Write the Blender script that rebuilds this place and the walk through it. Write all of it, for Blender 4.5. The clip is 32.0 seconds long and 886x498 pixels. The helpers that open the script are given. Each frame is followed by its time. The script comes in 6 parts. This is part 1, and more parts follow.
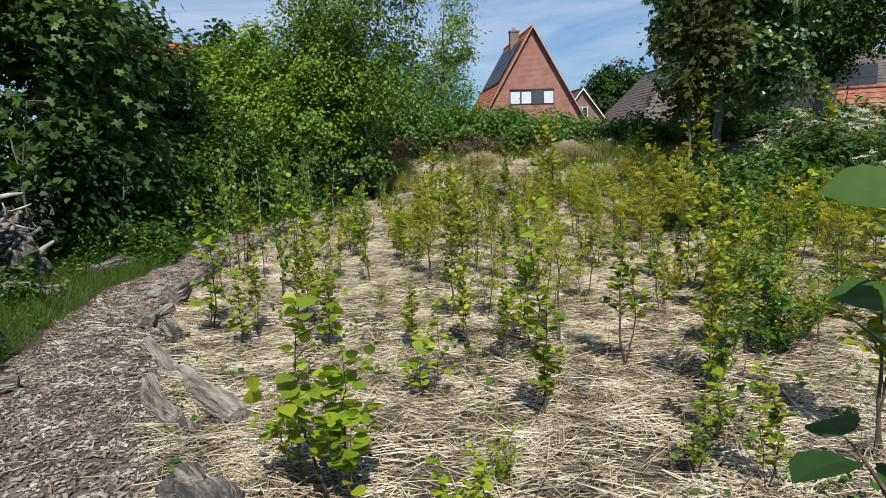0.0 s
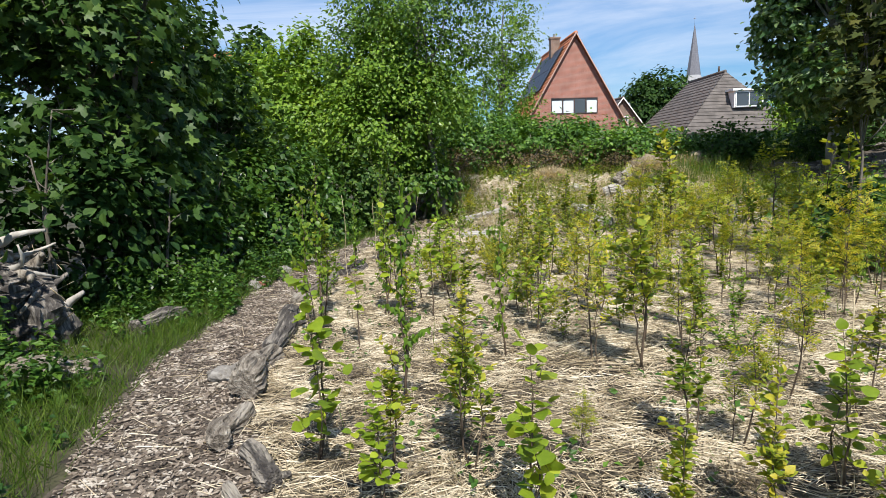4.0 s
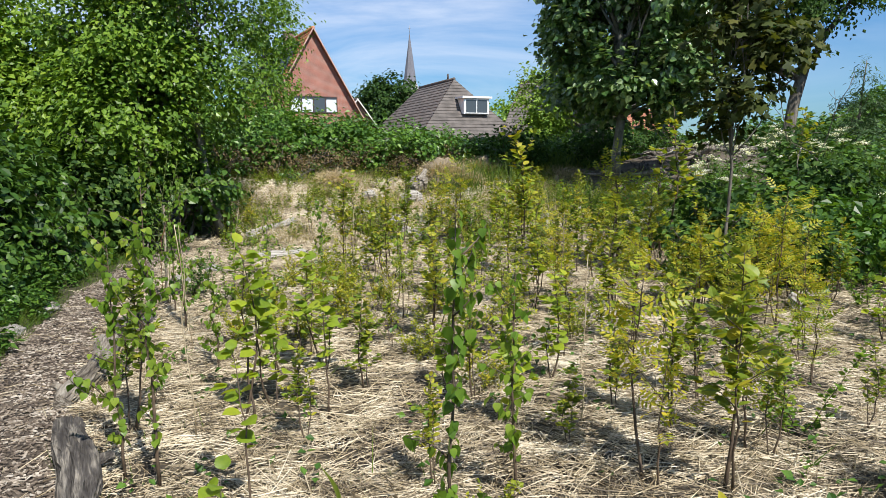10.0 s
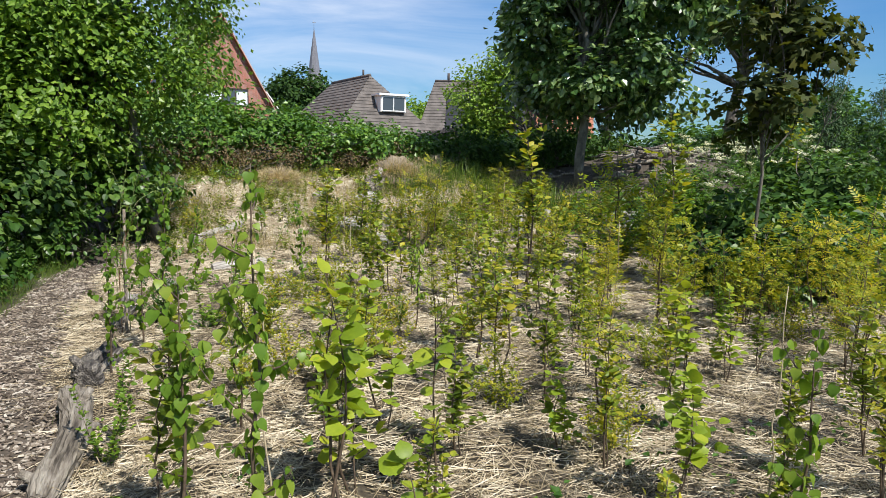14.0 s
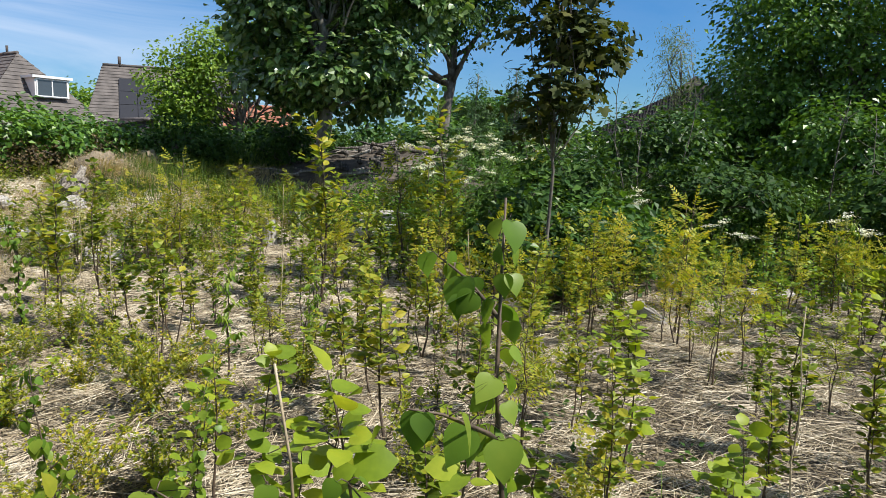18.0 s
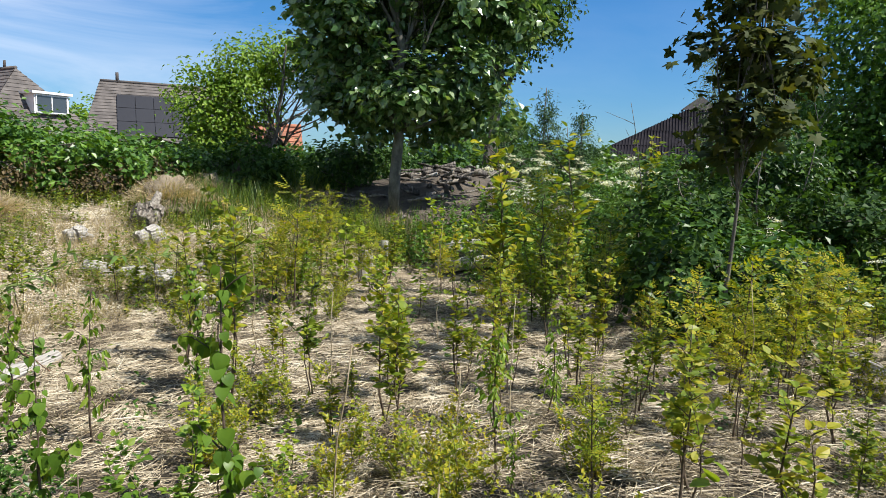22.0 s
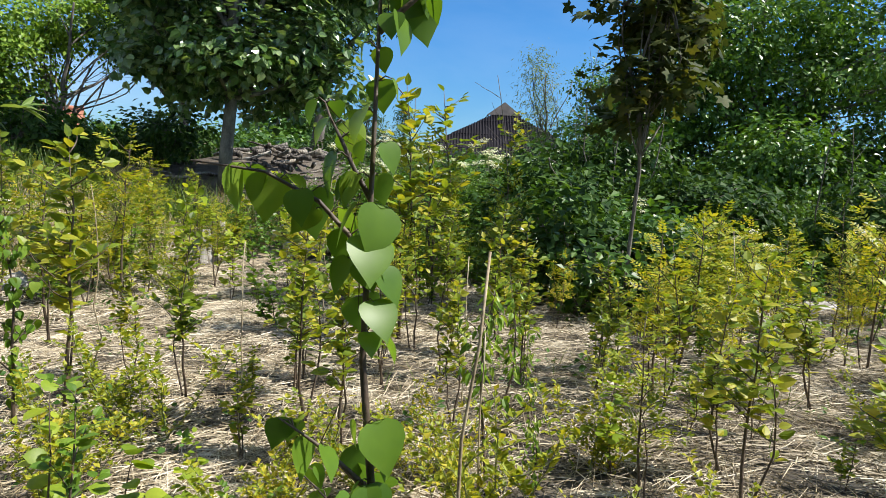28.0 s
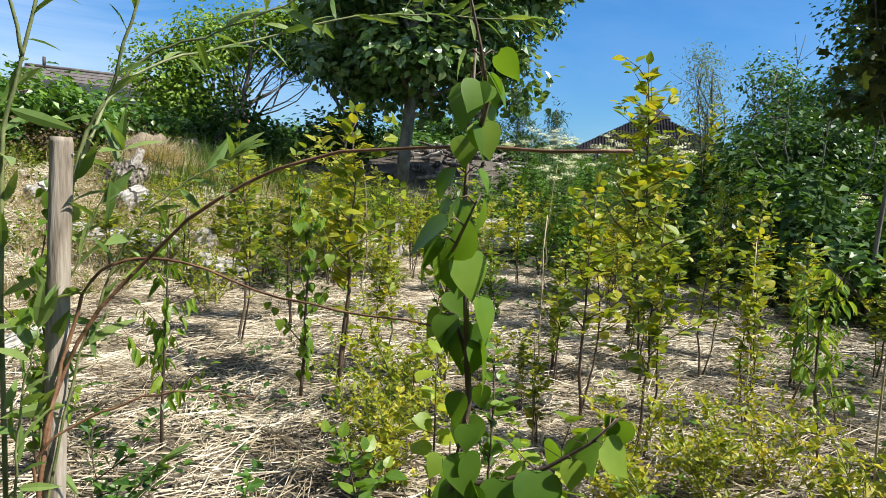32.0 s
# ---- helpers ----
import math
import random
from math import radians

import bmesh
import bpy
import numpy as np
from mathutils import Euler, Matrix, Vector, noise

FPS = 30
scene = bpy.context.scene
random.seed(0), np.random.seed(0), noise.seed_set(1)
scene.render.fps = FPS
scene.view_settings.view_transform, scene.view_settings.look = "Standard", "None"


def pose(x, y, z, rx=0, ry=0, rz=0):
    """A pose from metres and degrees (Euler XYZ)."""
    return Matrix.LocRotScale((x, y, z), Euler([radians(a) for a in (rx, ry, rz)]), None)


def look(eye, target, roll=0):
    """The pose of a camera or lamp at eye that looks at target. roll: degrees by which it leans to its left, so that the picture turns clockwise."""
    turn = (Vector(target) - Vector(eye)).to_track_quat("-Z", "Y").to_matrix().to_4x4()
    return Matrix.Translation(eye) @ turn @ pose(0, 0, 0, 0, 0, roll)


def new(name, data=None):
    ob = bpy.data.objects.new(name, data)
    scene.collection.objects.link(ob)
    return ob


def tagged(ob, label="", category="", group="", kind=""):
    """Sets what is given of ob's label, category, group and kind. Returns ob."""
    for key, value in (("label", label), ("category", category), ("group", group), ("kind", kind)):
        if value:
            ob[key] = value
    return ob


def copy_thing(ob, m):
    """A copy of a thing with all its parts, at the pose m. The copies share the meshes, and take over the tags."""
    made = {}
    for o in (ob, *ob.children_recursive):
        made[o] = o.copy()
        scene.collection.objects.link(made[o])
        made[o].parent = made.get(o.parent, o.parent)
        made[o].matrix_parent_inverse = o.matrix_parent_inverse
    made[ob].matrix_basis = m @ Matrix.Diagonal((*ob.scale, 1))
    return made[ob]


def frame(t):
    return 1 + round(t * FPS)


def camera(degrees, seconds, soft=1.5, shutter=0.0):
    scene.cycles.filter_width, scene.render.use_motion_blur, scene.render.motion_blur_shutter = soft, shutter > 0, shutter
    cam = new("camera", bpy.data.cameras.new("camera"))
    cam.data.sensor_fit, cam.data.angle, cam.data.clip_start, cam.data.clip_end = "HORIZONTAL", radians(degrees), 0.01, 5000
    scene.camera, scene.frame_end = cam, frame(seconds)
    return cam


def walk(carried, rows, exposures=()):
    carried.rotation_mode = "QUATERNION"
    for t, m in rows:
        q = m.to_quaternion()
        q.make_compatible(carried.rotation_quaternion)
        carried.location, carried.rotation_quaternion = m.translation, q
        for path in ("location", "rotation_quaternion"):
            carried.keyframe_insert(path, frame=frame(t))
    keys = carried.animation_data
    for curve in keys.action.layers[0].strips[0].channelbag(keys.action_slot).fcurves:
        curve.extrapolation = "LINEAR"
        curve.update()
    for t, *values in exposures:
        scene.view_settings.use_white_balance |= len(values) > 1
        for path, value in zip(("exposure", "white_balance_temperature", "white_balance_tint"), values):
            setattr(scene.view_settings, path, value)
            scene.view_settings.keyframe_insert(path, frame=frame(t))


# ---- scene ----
cam = camera(66.6, 32.0, 0.5)
PATH = [
    (0, (0.012, 1.350, 1.516), (-0.138, 3.519, 1.182), -1.7),
    (0.5, (-0.135, 1.370, 1.588), (-0.295, 3.546, 1.304), -1.8),
    (1, (-0.293, 1.503, 1.655), (-0.465, 3.677, 1.369), -2.0),
    (1.5, (-0.413, 1.688, 1.664), (-0.594, 3.861, 1.370), -2.0),
    (2, (-0.544, 1.977, 1.688), (-0.731, 4.149, 1.390), -2.0),
    (2.5, (-0.713, 2.242, 1.683), (-0.913, 4.412, 1.384), -2.0),
    (3, (-0.935, 2.555, 1.675), (-1.144, 4.725, 1.375), -1.9),
    (3.5, (-1.109, 2.924, 1.676), (-1.325, 5.093, 1.375), -1.8),
    (5.5, (-1.901, 4.518, 1.729), (-2.132, 6.683, 1.415), -0.4),
    (6, (-2.105, 4.876, 1.715), (-2.340, 7.041, 1.406), -0.4),
    (6.5, (-2.236, 5.184, 1.709), (-2.460, 7.351, 1.401), -0.4),
    (7, (-2.302, 5.401, 1.741), (-2.504, 7.570, 1.435), -0.4),
    (7.5, (-2.443, 5.568, 1.730), (-2.550, 7.744, 1.426), -0.3),
    (8, (-2.515, 5.636, 1.710), (-2.337, 7.807, 1.405), -0.6),
    (8.5, (-2.520, 5.656, 1.728), (-2.182, 7.808, 1.418), -0.5),
    (9, (-2.552, 5.679, 1.727), (-2.142, 7.817, 1.415), -0.4),
    (9.5, (-2.609, 5.765, 1.719), (-2.128, 7.889, 1.406), -0.3),
    (10, (-2.654, 5.810, 1.718), (-1.993, 7.884, 1.403), -0.2),
    (10.5, (-2.696, 5.789, 1.741), (-1.917, 7.821, 1.420), -0.3),
    (11, (-2.787, 5.894, 1.740), (-1.955, 7.904, 1.417), -0.1),
    (11.5, (-2.891, 6.091, 1.740), (-2.051, 8.098, 1.416), 0.1),
    (12, (-3.021, 6.357, 1.732), (-2.180, 8.364, 1.413), 0.6),
    (12.5, (-3.186, 6.610, 1.727), (-2.346, 8.618, 1.409), 0.8),
    (13, (-3.298, 6.862, 1.708), (-2.427, 8.857, 1.391), 1.0),
    (13.5, (-3.363, 7.130, 1.694), (-2.443, 9.103, 1.378), 1.1),
    (15.5, (-3.551, 7.817, 1.697), (-2.432, 9.684, 1.379), 1.2),
    (16, (-3.594, 8.078, 1.712), (-2.373, 9.880, 1.393), 1.4),
    (16.5, (-3.597, 8.271, 1.720), (-2.269, 9.996, 1.402), 1.3),
    (17, (-3.659, 8.442, 1.720), (-2.137, 10.000, 1.404), 1.2),
    (17.5, (-3.716, 8.651, 1.727), (-2.039, 10.040, 1.412), 1.3),
    (18, (-3.694, 8.934, 1.697), (-1.967, 10.261, 1.386), 1.4),
    (18.5, (-3.671, 9.155, 1.652), (-1.941, 10.483, 1.364), 1.5),
    (19, (-3.723, 9.422, 1.629), (-2.003, 10.766, 1.351), 1.5),
    (19.5, (-3.778, 9.722, 1.667), (-2.067, 11.078, 1.390), 1.4),
    (20, (-3.805, 9.990, 1.666), (-2.097, 11.350, 1.392), 1.5),
    (20.5, (-3.743, 10.279, 1.720), (-2.041, 11.648, 1.454), 1.3),
    (21, (-3.797, 10.533, 1.721), (-2.096, 11.905, 1.462), 1.4),
    (21.5, (-4.010, 10.817, 1.760), (-2.277, 12.148, 1.505), 1.4),
    (22, (-4.185, 11.066, 1.781), (-2.417, 12.351, 1.526), 1.6),
    (22.5, (-4.174, 11.384, 1.791), (-2.399, 12.660, 1.544), 1.7),
    (23, (-4.197, 11.675, 1.757), (-2.416, 12.943, 1.514), 1.8),
    (23.5, (-4.200, 11.918, 1.716), (-2.381, 13.133, 1.479), 1.7),
    (24, (-4.097, 12.011, 1.667), (-2.223, 13.138, 1.430), 1.7),
    (24.5, (-3.970, 12.067, 1.538), (-2.060, 13.133, 1.304), 1.8),
    (25, (-3.919, 12.126, 1.406), (-1.982, 13.145, 1.179), 1.7),
    (25.5, (-3.871, 12.158, 1.300), (-1.898, 13.103, 1.075), 1.6),
    (26, (-3.864, 12.167, 1.273), (-1.850, 13.025, 1.052), 1.6),
    (26.5, (-3.836, 12.199, 1.288), (-1.797, 12.995, 1.066), 1.7),
    (28.5, (-3.657, 12.365, 1.309), (-1.588, 13.081, 1.093), 3.2),
    (29, (-3.768, 12.455, 1.391), (-1.703, 13.182, 1.176), 3.1),
    (29.5, (-3.885, 12.652, 1.393), (-1.832, 13.414, 1.175), 3.3),
    (30, (-3.861, 12.868, 1.312), (-1.825, 13.672, 1.097), 3.0),
    (30.5, (-3.812, 12.991, 1.240), (-1.795, 13.842, 1.025), 2.9),
    (31, (-3.798, 13.042, 1.159), (-1.814, 13.968, 0.945), 2.9),
    (31.5, (-3.804, 13.065, 1.135), (-1.869, 14.090, 0.922), 3.1),
    (32, (-3.806, 13.060, 1.104), (-1.917, 14.168, 0.888), 3.1),
]
walk(cam, [(t, look(eye, target, roll)) for t, eye, target, roll in PATH], [(0.0, 0.19, 6330, 12), (1.0, 0.41, 6330, 12), (5.0, 0.53, 6330, 12), (13.0, 0.53, 6330, 12), (16.0, 0.43, 6330, 12), (17.5, 0.48, 6330, 12), (19.5, 0.58, 6330, 12), (24.0, 0.61, 6330, 12), (29.0, 0.83, 6330, 12), (32.0, 0.77, 6330, 12)])

# ---- sky and sun ----
SUN_TO = Vector((0.2, -0.78, 1.05)).normalized()
world = bpy.data.worlds.new("world")
scene.world = world
world.use_nodes = True
wn, wl = world.node_tree.nodes, world.node_tree.links
wn.clear()
w_out, w_bg, w_sky = wn.new("ShaderNodeOutputWorld"), wn.new("ShaderNodeBackground"), wn.new("ShaderNodeTexSky")
w_sky.sky_type, w_sky.sun_disc = "NISHITA", False
w_sky.sun_elevation = math.asin(SUN_TO.z)
w_sky.sun_rotation = math.atan2(SUN_TO.x, SUN_TO.y)
w_sky.air_density, w_sky.dust_density, w_sky.ozone_density = 1.0, 0.3, 2.5
w_co, w_map, w_noise = wn.new("ShaderNodeTexCoord"), wn.new("ShaderNodeMapping"), wn.new("ShaderNodeTexNoise")
w_map.inputs["Scale"].default_value = (1.2, 2.2, 7.0)
w_map.inputs["Rotation"].default_value = (0.15, 0.1, 0.5)
w_noise.inputs["Scale"].default_value, w_noise.inputs["Detail"].default_value, w_noise.inputs["Roughness"].default_value = 1.6, 7.0, 0.58
w_noise.inputs["Distortion"].default_value = 0.6
w_ramp, w_mix, w_sep, w_side, w_mul = (wn.new("ShaderNodeValToRGB"), wn.new("ShaderNodeMixRGB"), wn.new("ShaderNodeSeparateXYZ"),
                                      wn.new("ShaderNodeMapRange"), wn.new("ShaderNodeMath"))
w_ramp.color_ramp.elements[0].position, w_ramp.color_ramp.elements[1].position = 0.34, 0.72
# thin veil of cloud over the north-west half of the sky
w_side.inputs["From Min"].default_value, w_side.inputs["From Max"].default_value = 0.85, 0.2
w_side.inputs["To Min"].default_value, w_side.inputs["To Max"].default_value = 0.06, 0.85
w_mul.operation = "MULTIPLY"
w_mix.inputs["Color2"].default_value = (13.4, 14.3, 15.6, 1)
wl.new(w_co.outputs["Generated"], w_map.inputs["Vector"])
wl.new(w_map.outputs[0], w_noise.inputs["Vector"])
wl.new(w_noise.outputs["Fac"], w_ramp.inputs["Fac"])
wl.new(w_co.outputs["Generated"], w_sep.inputs[0])
wl.new(w_sep.outputs["X"], w_side.inputs["Value"])
wl.new(w_ramp.outputs["Color"], w_mul.inputs[0])
wl.new(w_side.outputs[0], w_mul.inputs[1])
wl.new(w_mul.outputs[0], w_mix.inputs["Fac"])
w_tint = wn.new("ShaderNodeMixRGB")
w_tint.blend_type, w_tint.inputs["Fac"].default_value, w_tint.inputs["Color2"].default_value = "MULTIPLY", 1.0, (0.6, 1.27, 1.8, 1)
w_low = wn.new("ShaderNodeMapRange")
w_low.inputs["From Min"].default_value, w_low.inputs["From Max"].default_value = 0.02, 0.22
w_low.inputs["To Min"].default_value, w_low.inputs["To Max"].default_value = 0.6, 1.0
wl.new(w_sep.outputs["Z"], w_low.inputs["Value"])
wl.new(w_low.outputs[0], w_tint.inputs["Fac"])
wl.new(w_sky.outputs[0], w_tint.inputs["Color1"])
wl.new(w_tint.outputs[0], w_mix.inputs["Color1"])
wl.new(w_mix.outputs[0], w_bg.inputs["Color"])
w_bg.inputs["Strength"].default_value = 0.049
wl.new(w_bg.outputs[0], w_out.inputs["Surface"])
sun = new("sun", bpy.data.lights.new("sun", "SUN"))
sun.data.energy, sun.data.angle, sun.data.color = 5.0, radians(0.55), (1.0, 0.95, 0.85)
sun.matrix_world = look(SUN_TO * 60, (0, 0, 0))


# ---- materials ----
def material(name):
    m = bpy.data.materials.new(name)
    m.use_nodes = True
    nodes = m.node_tree.nodes
    return m, nodes, m.node_tree.links, nodes["Principled BSDF"]


def ramp(nodes, stops):
    r = nodes.new("ShaderNodeValToRGB")
    while len(r.color_ramp.elements) < len(stops):
        r.color_ramp.elements.new(0.5)
    for e, (p, c) in zip(r.color_ramp.elements, stops):
        e.position, e.color = p, (*c, 1)
    return r


def surface(name, stops, scale=8.0, rough=0.85, bump=0.4, stretch=(1, 1, 1), detail=6.0, fine=60.0, metal=0.0, bump_dist=0.02, spread=0.0, turn=0.0):
    """A mottled surface: colour from noise at two scales, with relief, and a random shift per object."""
    m, n, l, p = material(name)
    co, mp = n.new("ShaderNodeTexCoord"), n.new("ShaderNodeMapping")
    mp.inputs["Scale"].default_value = stretch
    mp.inputs["Rotation"].default_value = (0, 0, turn)
    l.new(co.outputs["Object"], mp.inputs["Vector"])
    a, b = n.new("ShaderNodeTexNoise"), n.new("ShaderNodeTexNoise")
    a.inputs["Scale"].default_value, a.inputs["Detail"].default_value = scale, detail
    b.inputs["Scale"].default_value, b.inputs["Detail"].default_value = fine, 4
    l.new(mp.outputs[0], a.inputs["Vector"]), l.new(mp.outputs[0], b.inputs["Vector"])
    add = n.new("ShaderNodeMath")
    add.operation = "MULTIPLY_ADD"
    add.inputs[1].default_value = 0.45
    l.new(b.outputs["Fac"], add.inputs[0])
    sub = n.new("ShaderNodeMath")
    sub.operation = "MULTIPLY_ADD"
    sub.inputs[1].default_value, sub.inputs[2].default_value = 1.3, -0.375
    l.new(a.outputs["Fac"], sub.inputs[0])
    l.new(sub.outputs[0], add.inputs[2])
    fac = add.outputs[0]
    if spread:
        info, isl = n.new("ShaderNodeObjectInfo"), n.new("ShaderNodeNewGeometry")
        r1, r2 = n.new("ShaderNodeMath"), n.new("ShaderNodeMath")
        r1.operation = "ADD"
        l.new(info.outputs["Random"], r1.inputs[0]), l.new(isl.outputs["Random Per Island"], r1.inputs[1])
        r3 = n.new("ShaderNodeMath")
        r3.operation = "SUBTRACT"
        r3.inputs[1].default_value = 0.9
        l.new(r1.outputs[0], r3.inputs[0])
        r2.operation = "MULTIPLY_ADD"
        r2.inputs[1].default_value = spread
        l.new(r3.outputs[0], r2.inputs[0]), l.new(fac, r2.inputs[2])
        fac = r2.outputs[0]
    r = ramp(n, stops)
    l.new(fac, r.inputs["Fac"])
    l.new(r.outputs["Color"], p.inputs["Base Color"])
    p.inputs["Roughness"].default_value, p.inputs["Metallic"].default_value = rough, metal
    bp = n.new("ShaderNodeBump")
    bp.inputs["Strength"].default_value, bp.inputs["Distance"].default_value = bump, bump_dist
    l.new(add.outputs[0], bp.inputs["Height"])
    l.new(bp.outputs[0], p.inputs["Normal"])
    return m


def leaf_material(name, dark, mid, light, through_light=0.35, rough=0.45, gloss=0.28):
    """Leaf blades: each leaf its own tone, light showing through."""
    m, n, l, p = material(name)
    geo, info = n.new("ShaderNodeNewGeometry"), n.new("ShaderNodeObjectInfo")
    mixr = n.new("ShaderNodeMath")
    mixr.operation = "MULTIPLY_ADD"
    mixr.inputs[1].default_value = 0.3
    l.new(info.outputs["Random"], mixr.inputs[0])
    sc = n.new("ShaderNodeMath")
    sc.operation = "MULTIPLY"
    sc.inputs[1].default_value = 0.7
    l.new(geo.outputs["Random Per Island"], sc.inputs[0])
    l.new(sc.outputs[0], mixr.inputs[2])
    co, no = n.new("ShaderNodeTexCoord"), n.new("ShaderNodeTexNoise")
    no.inputs["Scale"].default_value = 45.0
    l.new(co.outputs["Object"], no.inputs["Vector"])
    add = n.new("ShaderNodeMath")
    add.operation = "MULTIPLY_ADD"
    add.inputs[1].default_value = 0.35
    sh = n.new("ShaderNodeMath")
    sh.operation = "SUBTRACT"
    sh.inputs[1].default_value = 0.17
    l.new(no.outputs["Fac"], add.inputs[0]), l.new(mixr.outputs[0], sh.inputs[0]), l.new(sh.outputs[0], add.inputs[2])
    r = ramp(n, [(0.0, dark), (0.5, mid), (1.0, light)])
    l.new(add.outputs[0], r.inputs["Fac"])
    l.new(r.outputs["Color"], p.inputs["Base Color"])
    p.inputs["Roughness"].default_value = rough
    p.inputs["Specular IOR Level"].default_value = gloss
    tr, mx = n.new("ShaderNodeBsdfTranslucent"), n.new("ShaderNodeMixShader")
    warm = n.new("ShaderNodeMixRGB")
    warm.blend_type, warm.inputs["Fac"].default_value = "MULTIPLY", 1.0
    warm.inputs["Color2"].default_value = (1.0, 0.95, 0.35, 1)
    l.new(r.outputs["Color"], warm.inputs["Color1"])
    bright = n.new("ShaderNodeMixRGB")
    bright.blend_type, bright.inputs["Fac"].default_value = "ADD", 1.0
    l.new(warm.outputs[0], bright.inputs["Color1"]), l.new(warm.outputs[0], bright.inputs["Color2"])
    l.new(bright.outputs[0], tr.inputs["Color"])
    mx.inputs["Fac"].default_value = through_light * 0.85
    out = n["Material Output"]
    l.new(p.outputs[0], mx.inputs[1]), l.new(tr.outputs[0], mx.inputs[2]), l.new(mx.outputs[0], out.inputs["Surface"])
    return m


STRAW_GROUND = surface("straw_ground", [(0.15, (0.015, 0.012, 0.008)), (0.45, (0.05, 0.04, 0.026)), (0.62, (0.11, 0.09, 0.058)), (0.85, (0.19, 0.16, 0.11))],
                       scale=2.2, fine=38.0, bump=0.9, bump_dist=0.03, stretch=(1.0, 0.45, 1), turn=0.7)
CHIP_GROUND = surface("chip_ground", [(0.2, (0.028, 0.021, 0.016)), (0.5, (0.075, 0.059, 0.044)), (0.75, (0.14, 0.115, 0.09)), (0.95, (0.21, 0.18, 0.147))],
                      scale=3.0, fine=32.0, bump=0.9, bump_dist=0.025)
SOIL = surface("soil_and_grass", [(0.2, (0.02, 0.018, 0.011)), (0.5, (0.045, 0.043, 0.02)), (0.8, (0.085, 0.08, 0.036))], scale=1.4, fine=24.0, bump=0.8, bump_dist=0.03)
DRY_EARTH = surface("dry_earth", [(0.2, (0.10, 0.08, 0.052)), (0.5, (0.20, 0.16, 0.105)), (0.85, (0.34, 0.28, 0.19))], scale=2.0, fine=22.0, bump=0.8, bump_dist=0.04)
HEAP_SOIL = surface("heap_soil", [(0.2, (0.035, 0.028, 0.02)), (0.5, (0.085, 0.068, 0.05)), (0.8, (0.16, 0.135, 0.10))], scale=2.4, fine=26.0, bump=1.0, bump_dist=0.05)
STRAW = surface("straw_stalk", [(0.08, (0.055, 0.04, 0.022)), (0.32, (0.27, 0.212, 0.122)), (0.55, (0.52, 0.445, 0.31)), (0.82, (0.70, 0.635, 0.49))],
                scale=3.0, fine=20.0, rough=0.6, bump=0.1, spread=0.55)
CHIP = surface("wood_chip", [(0.1, (0.035, 0.027, 0.021)), (0.38, (0.125, 0.096, 0.072)), (0.62, (0.25, 0.205, 0.158)), (0.95, (0.5, 0.45, 0.38))],
               scale=5.0, fine=60.0, rough=0.8, bump=0.3, spread=0.6)
DRIFTWOOD = surface("driftwood", [(0.22, (0.045, 0.036, 0.027)), (0.45, (0.17, 0.145, 0.115)), (0.75, (0.33, 0.30, 0.25))], scale=26.0, fine=110.0,
                    stretch=(1, 1, 0.1), rough=0.85, bump=0.9, bump_dist=0.02, spread=0.12)
DARK_LOG = surface("dark_log", [(0.3, (0.032, 0.027, 0.024)), (0.52, (0.081, 0.072, 0.063)), (0.72, (0.24, 0.215, 0.18))], scale=22.0, fine=90.0,
                   stretch=(1, 1, 0.1), rough=0.85, bump=1.0, bump_dist=0.02)
BIRCH_LOG = surface("pale_log", [(0.25, (0.112, 0.091, 0.070)), (0.45, (0.315, 0.294, 0.259)), (0.8, (0.462, 0.441, 0.399))], scale=9.0, fine=34.0,
                    stretch=(1, 1, 0.1), rough=0.8, bump=0.7, bump_dist=0.02, spread=0.1)
BARK = surface("bark", [(0.25, (0.05, 0.042, 0.033)), (0.55, (0.13, 0.115, 0.092)), (0.85, (0.26, 0.245, 0.21))], scale=9.0, fine=60.0, stretch=(1, 1, 0.3), bump=0.8)
GREY_BARK = surface("grey_bark", [(0.25, (0.06, 0.058, 0.048)), (0.55, (0.15, 0.145, 0.12)), (0.85, (0.26, 0.25, 0.22))], scale=7.0, fine=60.0, stretch=(1, 1, 0.6), bump=0.5)
TWIG = surface("twig_bark", [(0.3, (0.045, 0.032, 0.022)), (0.7, (0.12, 0.085, 0.055))], scale=20.0, rough=0.6, bump=0.3, spread=0.2)
GREEN_STEM = surface("green_stem", [(0.3, (0.10, 0.13, 0.04)), (0.7, (0.22, 0.24, 0.09))], scale=20.0, rough=0.55, bump=0.2)
RED_TWIG = surface("red_brown_twig", [(0.3, (0.13, 0.06, 0.03)), (0.7, (0.26, 0.14, 0.075))], scale=20.0, rough=0.5, bump=0.3)
DRY_STEM = surface("dry_stem", [(0.3, (0.25, 0.19, 0.11)), (0.7, (0.5, 0.42, 0.28))], scale=12.0, rough=0.7, bump=0.3, spread=0.3)
STONE = surface("field_stone", [(0.25, (0.136, 0.124, 0.108)), (0.55, (0.264, 0.248, 0.224)), (0.85, (0.400, 0.384, 0.352))], scale=6.0, fine=50.0, bump=0.7, spread=0.12)

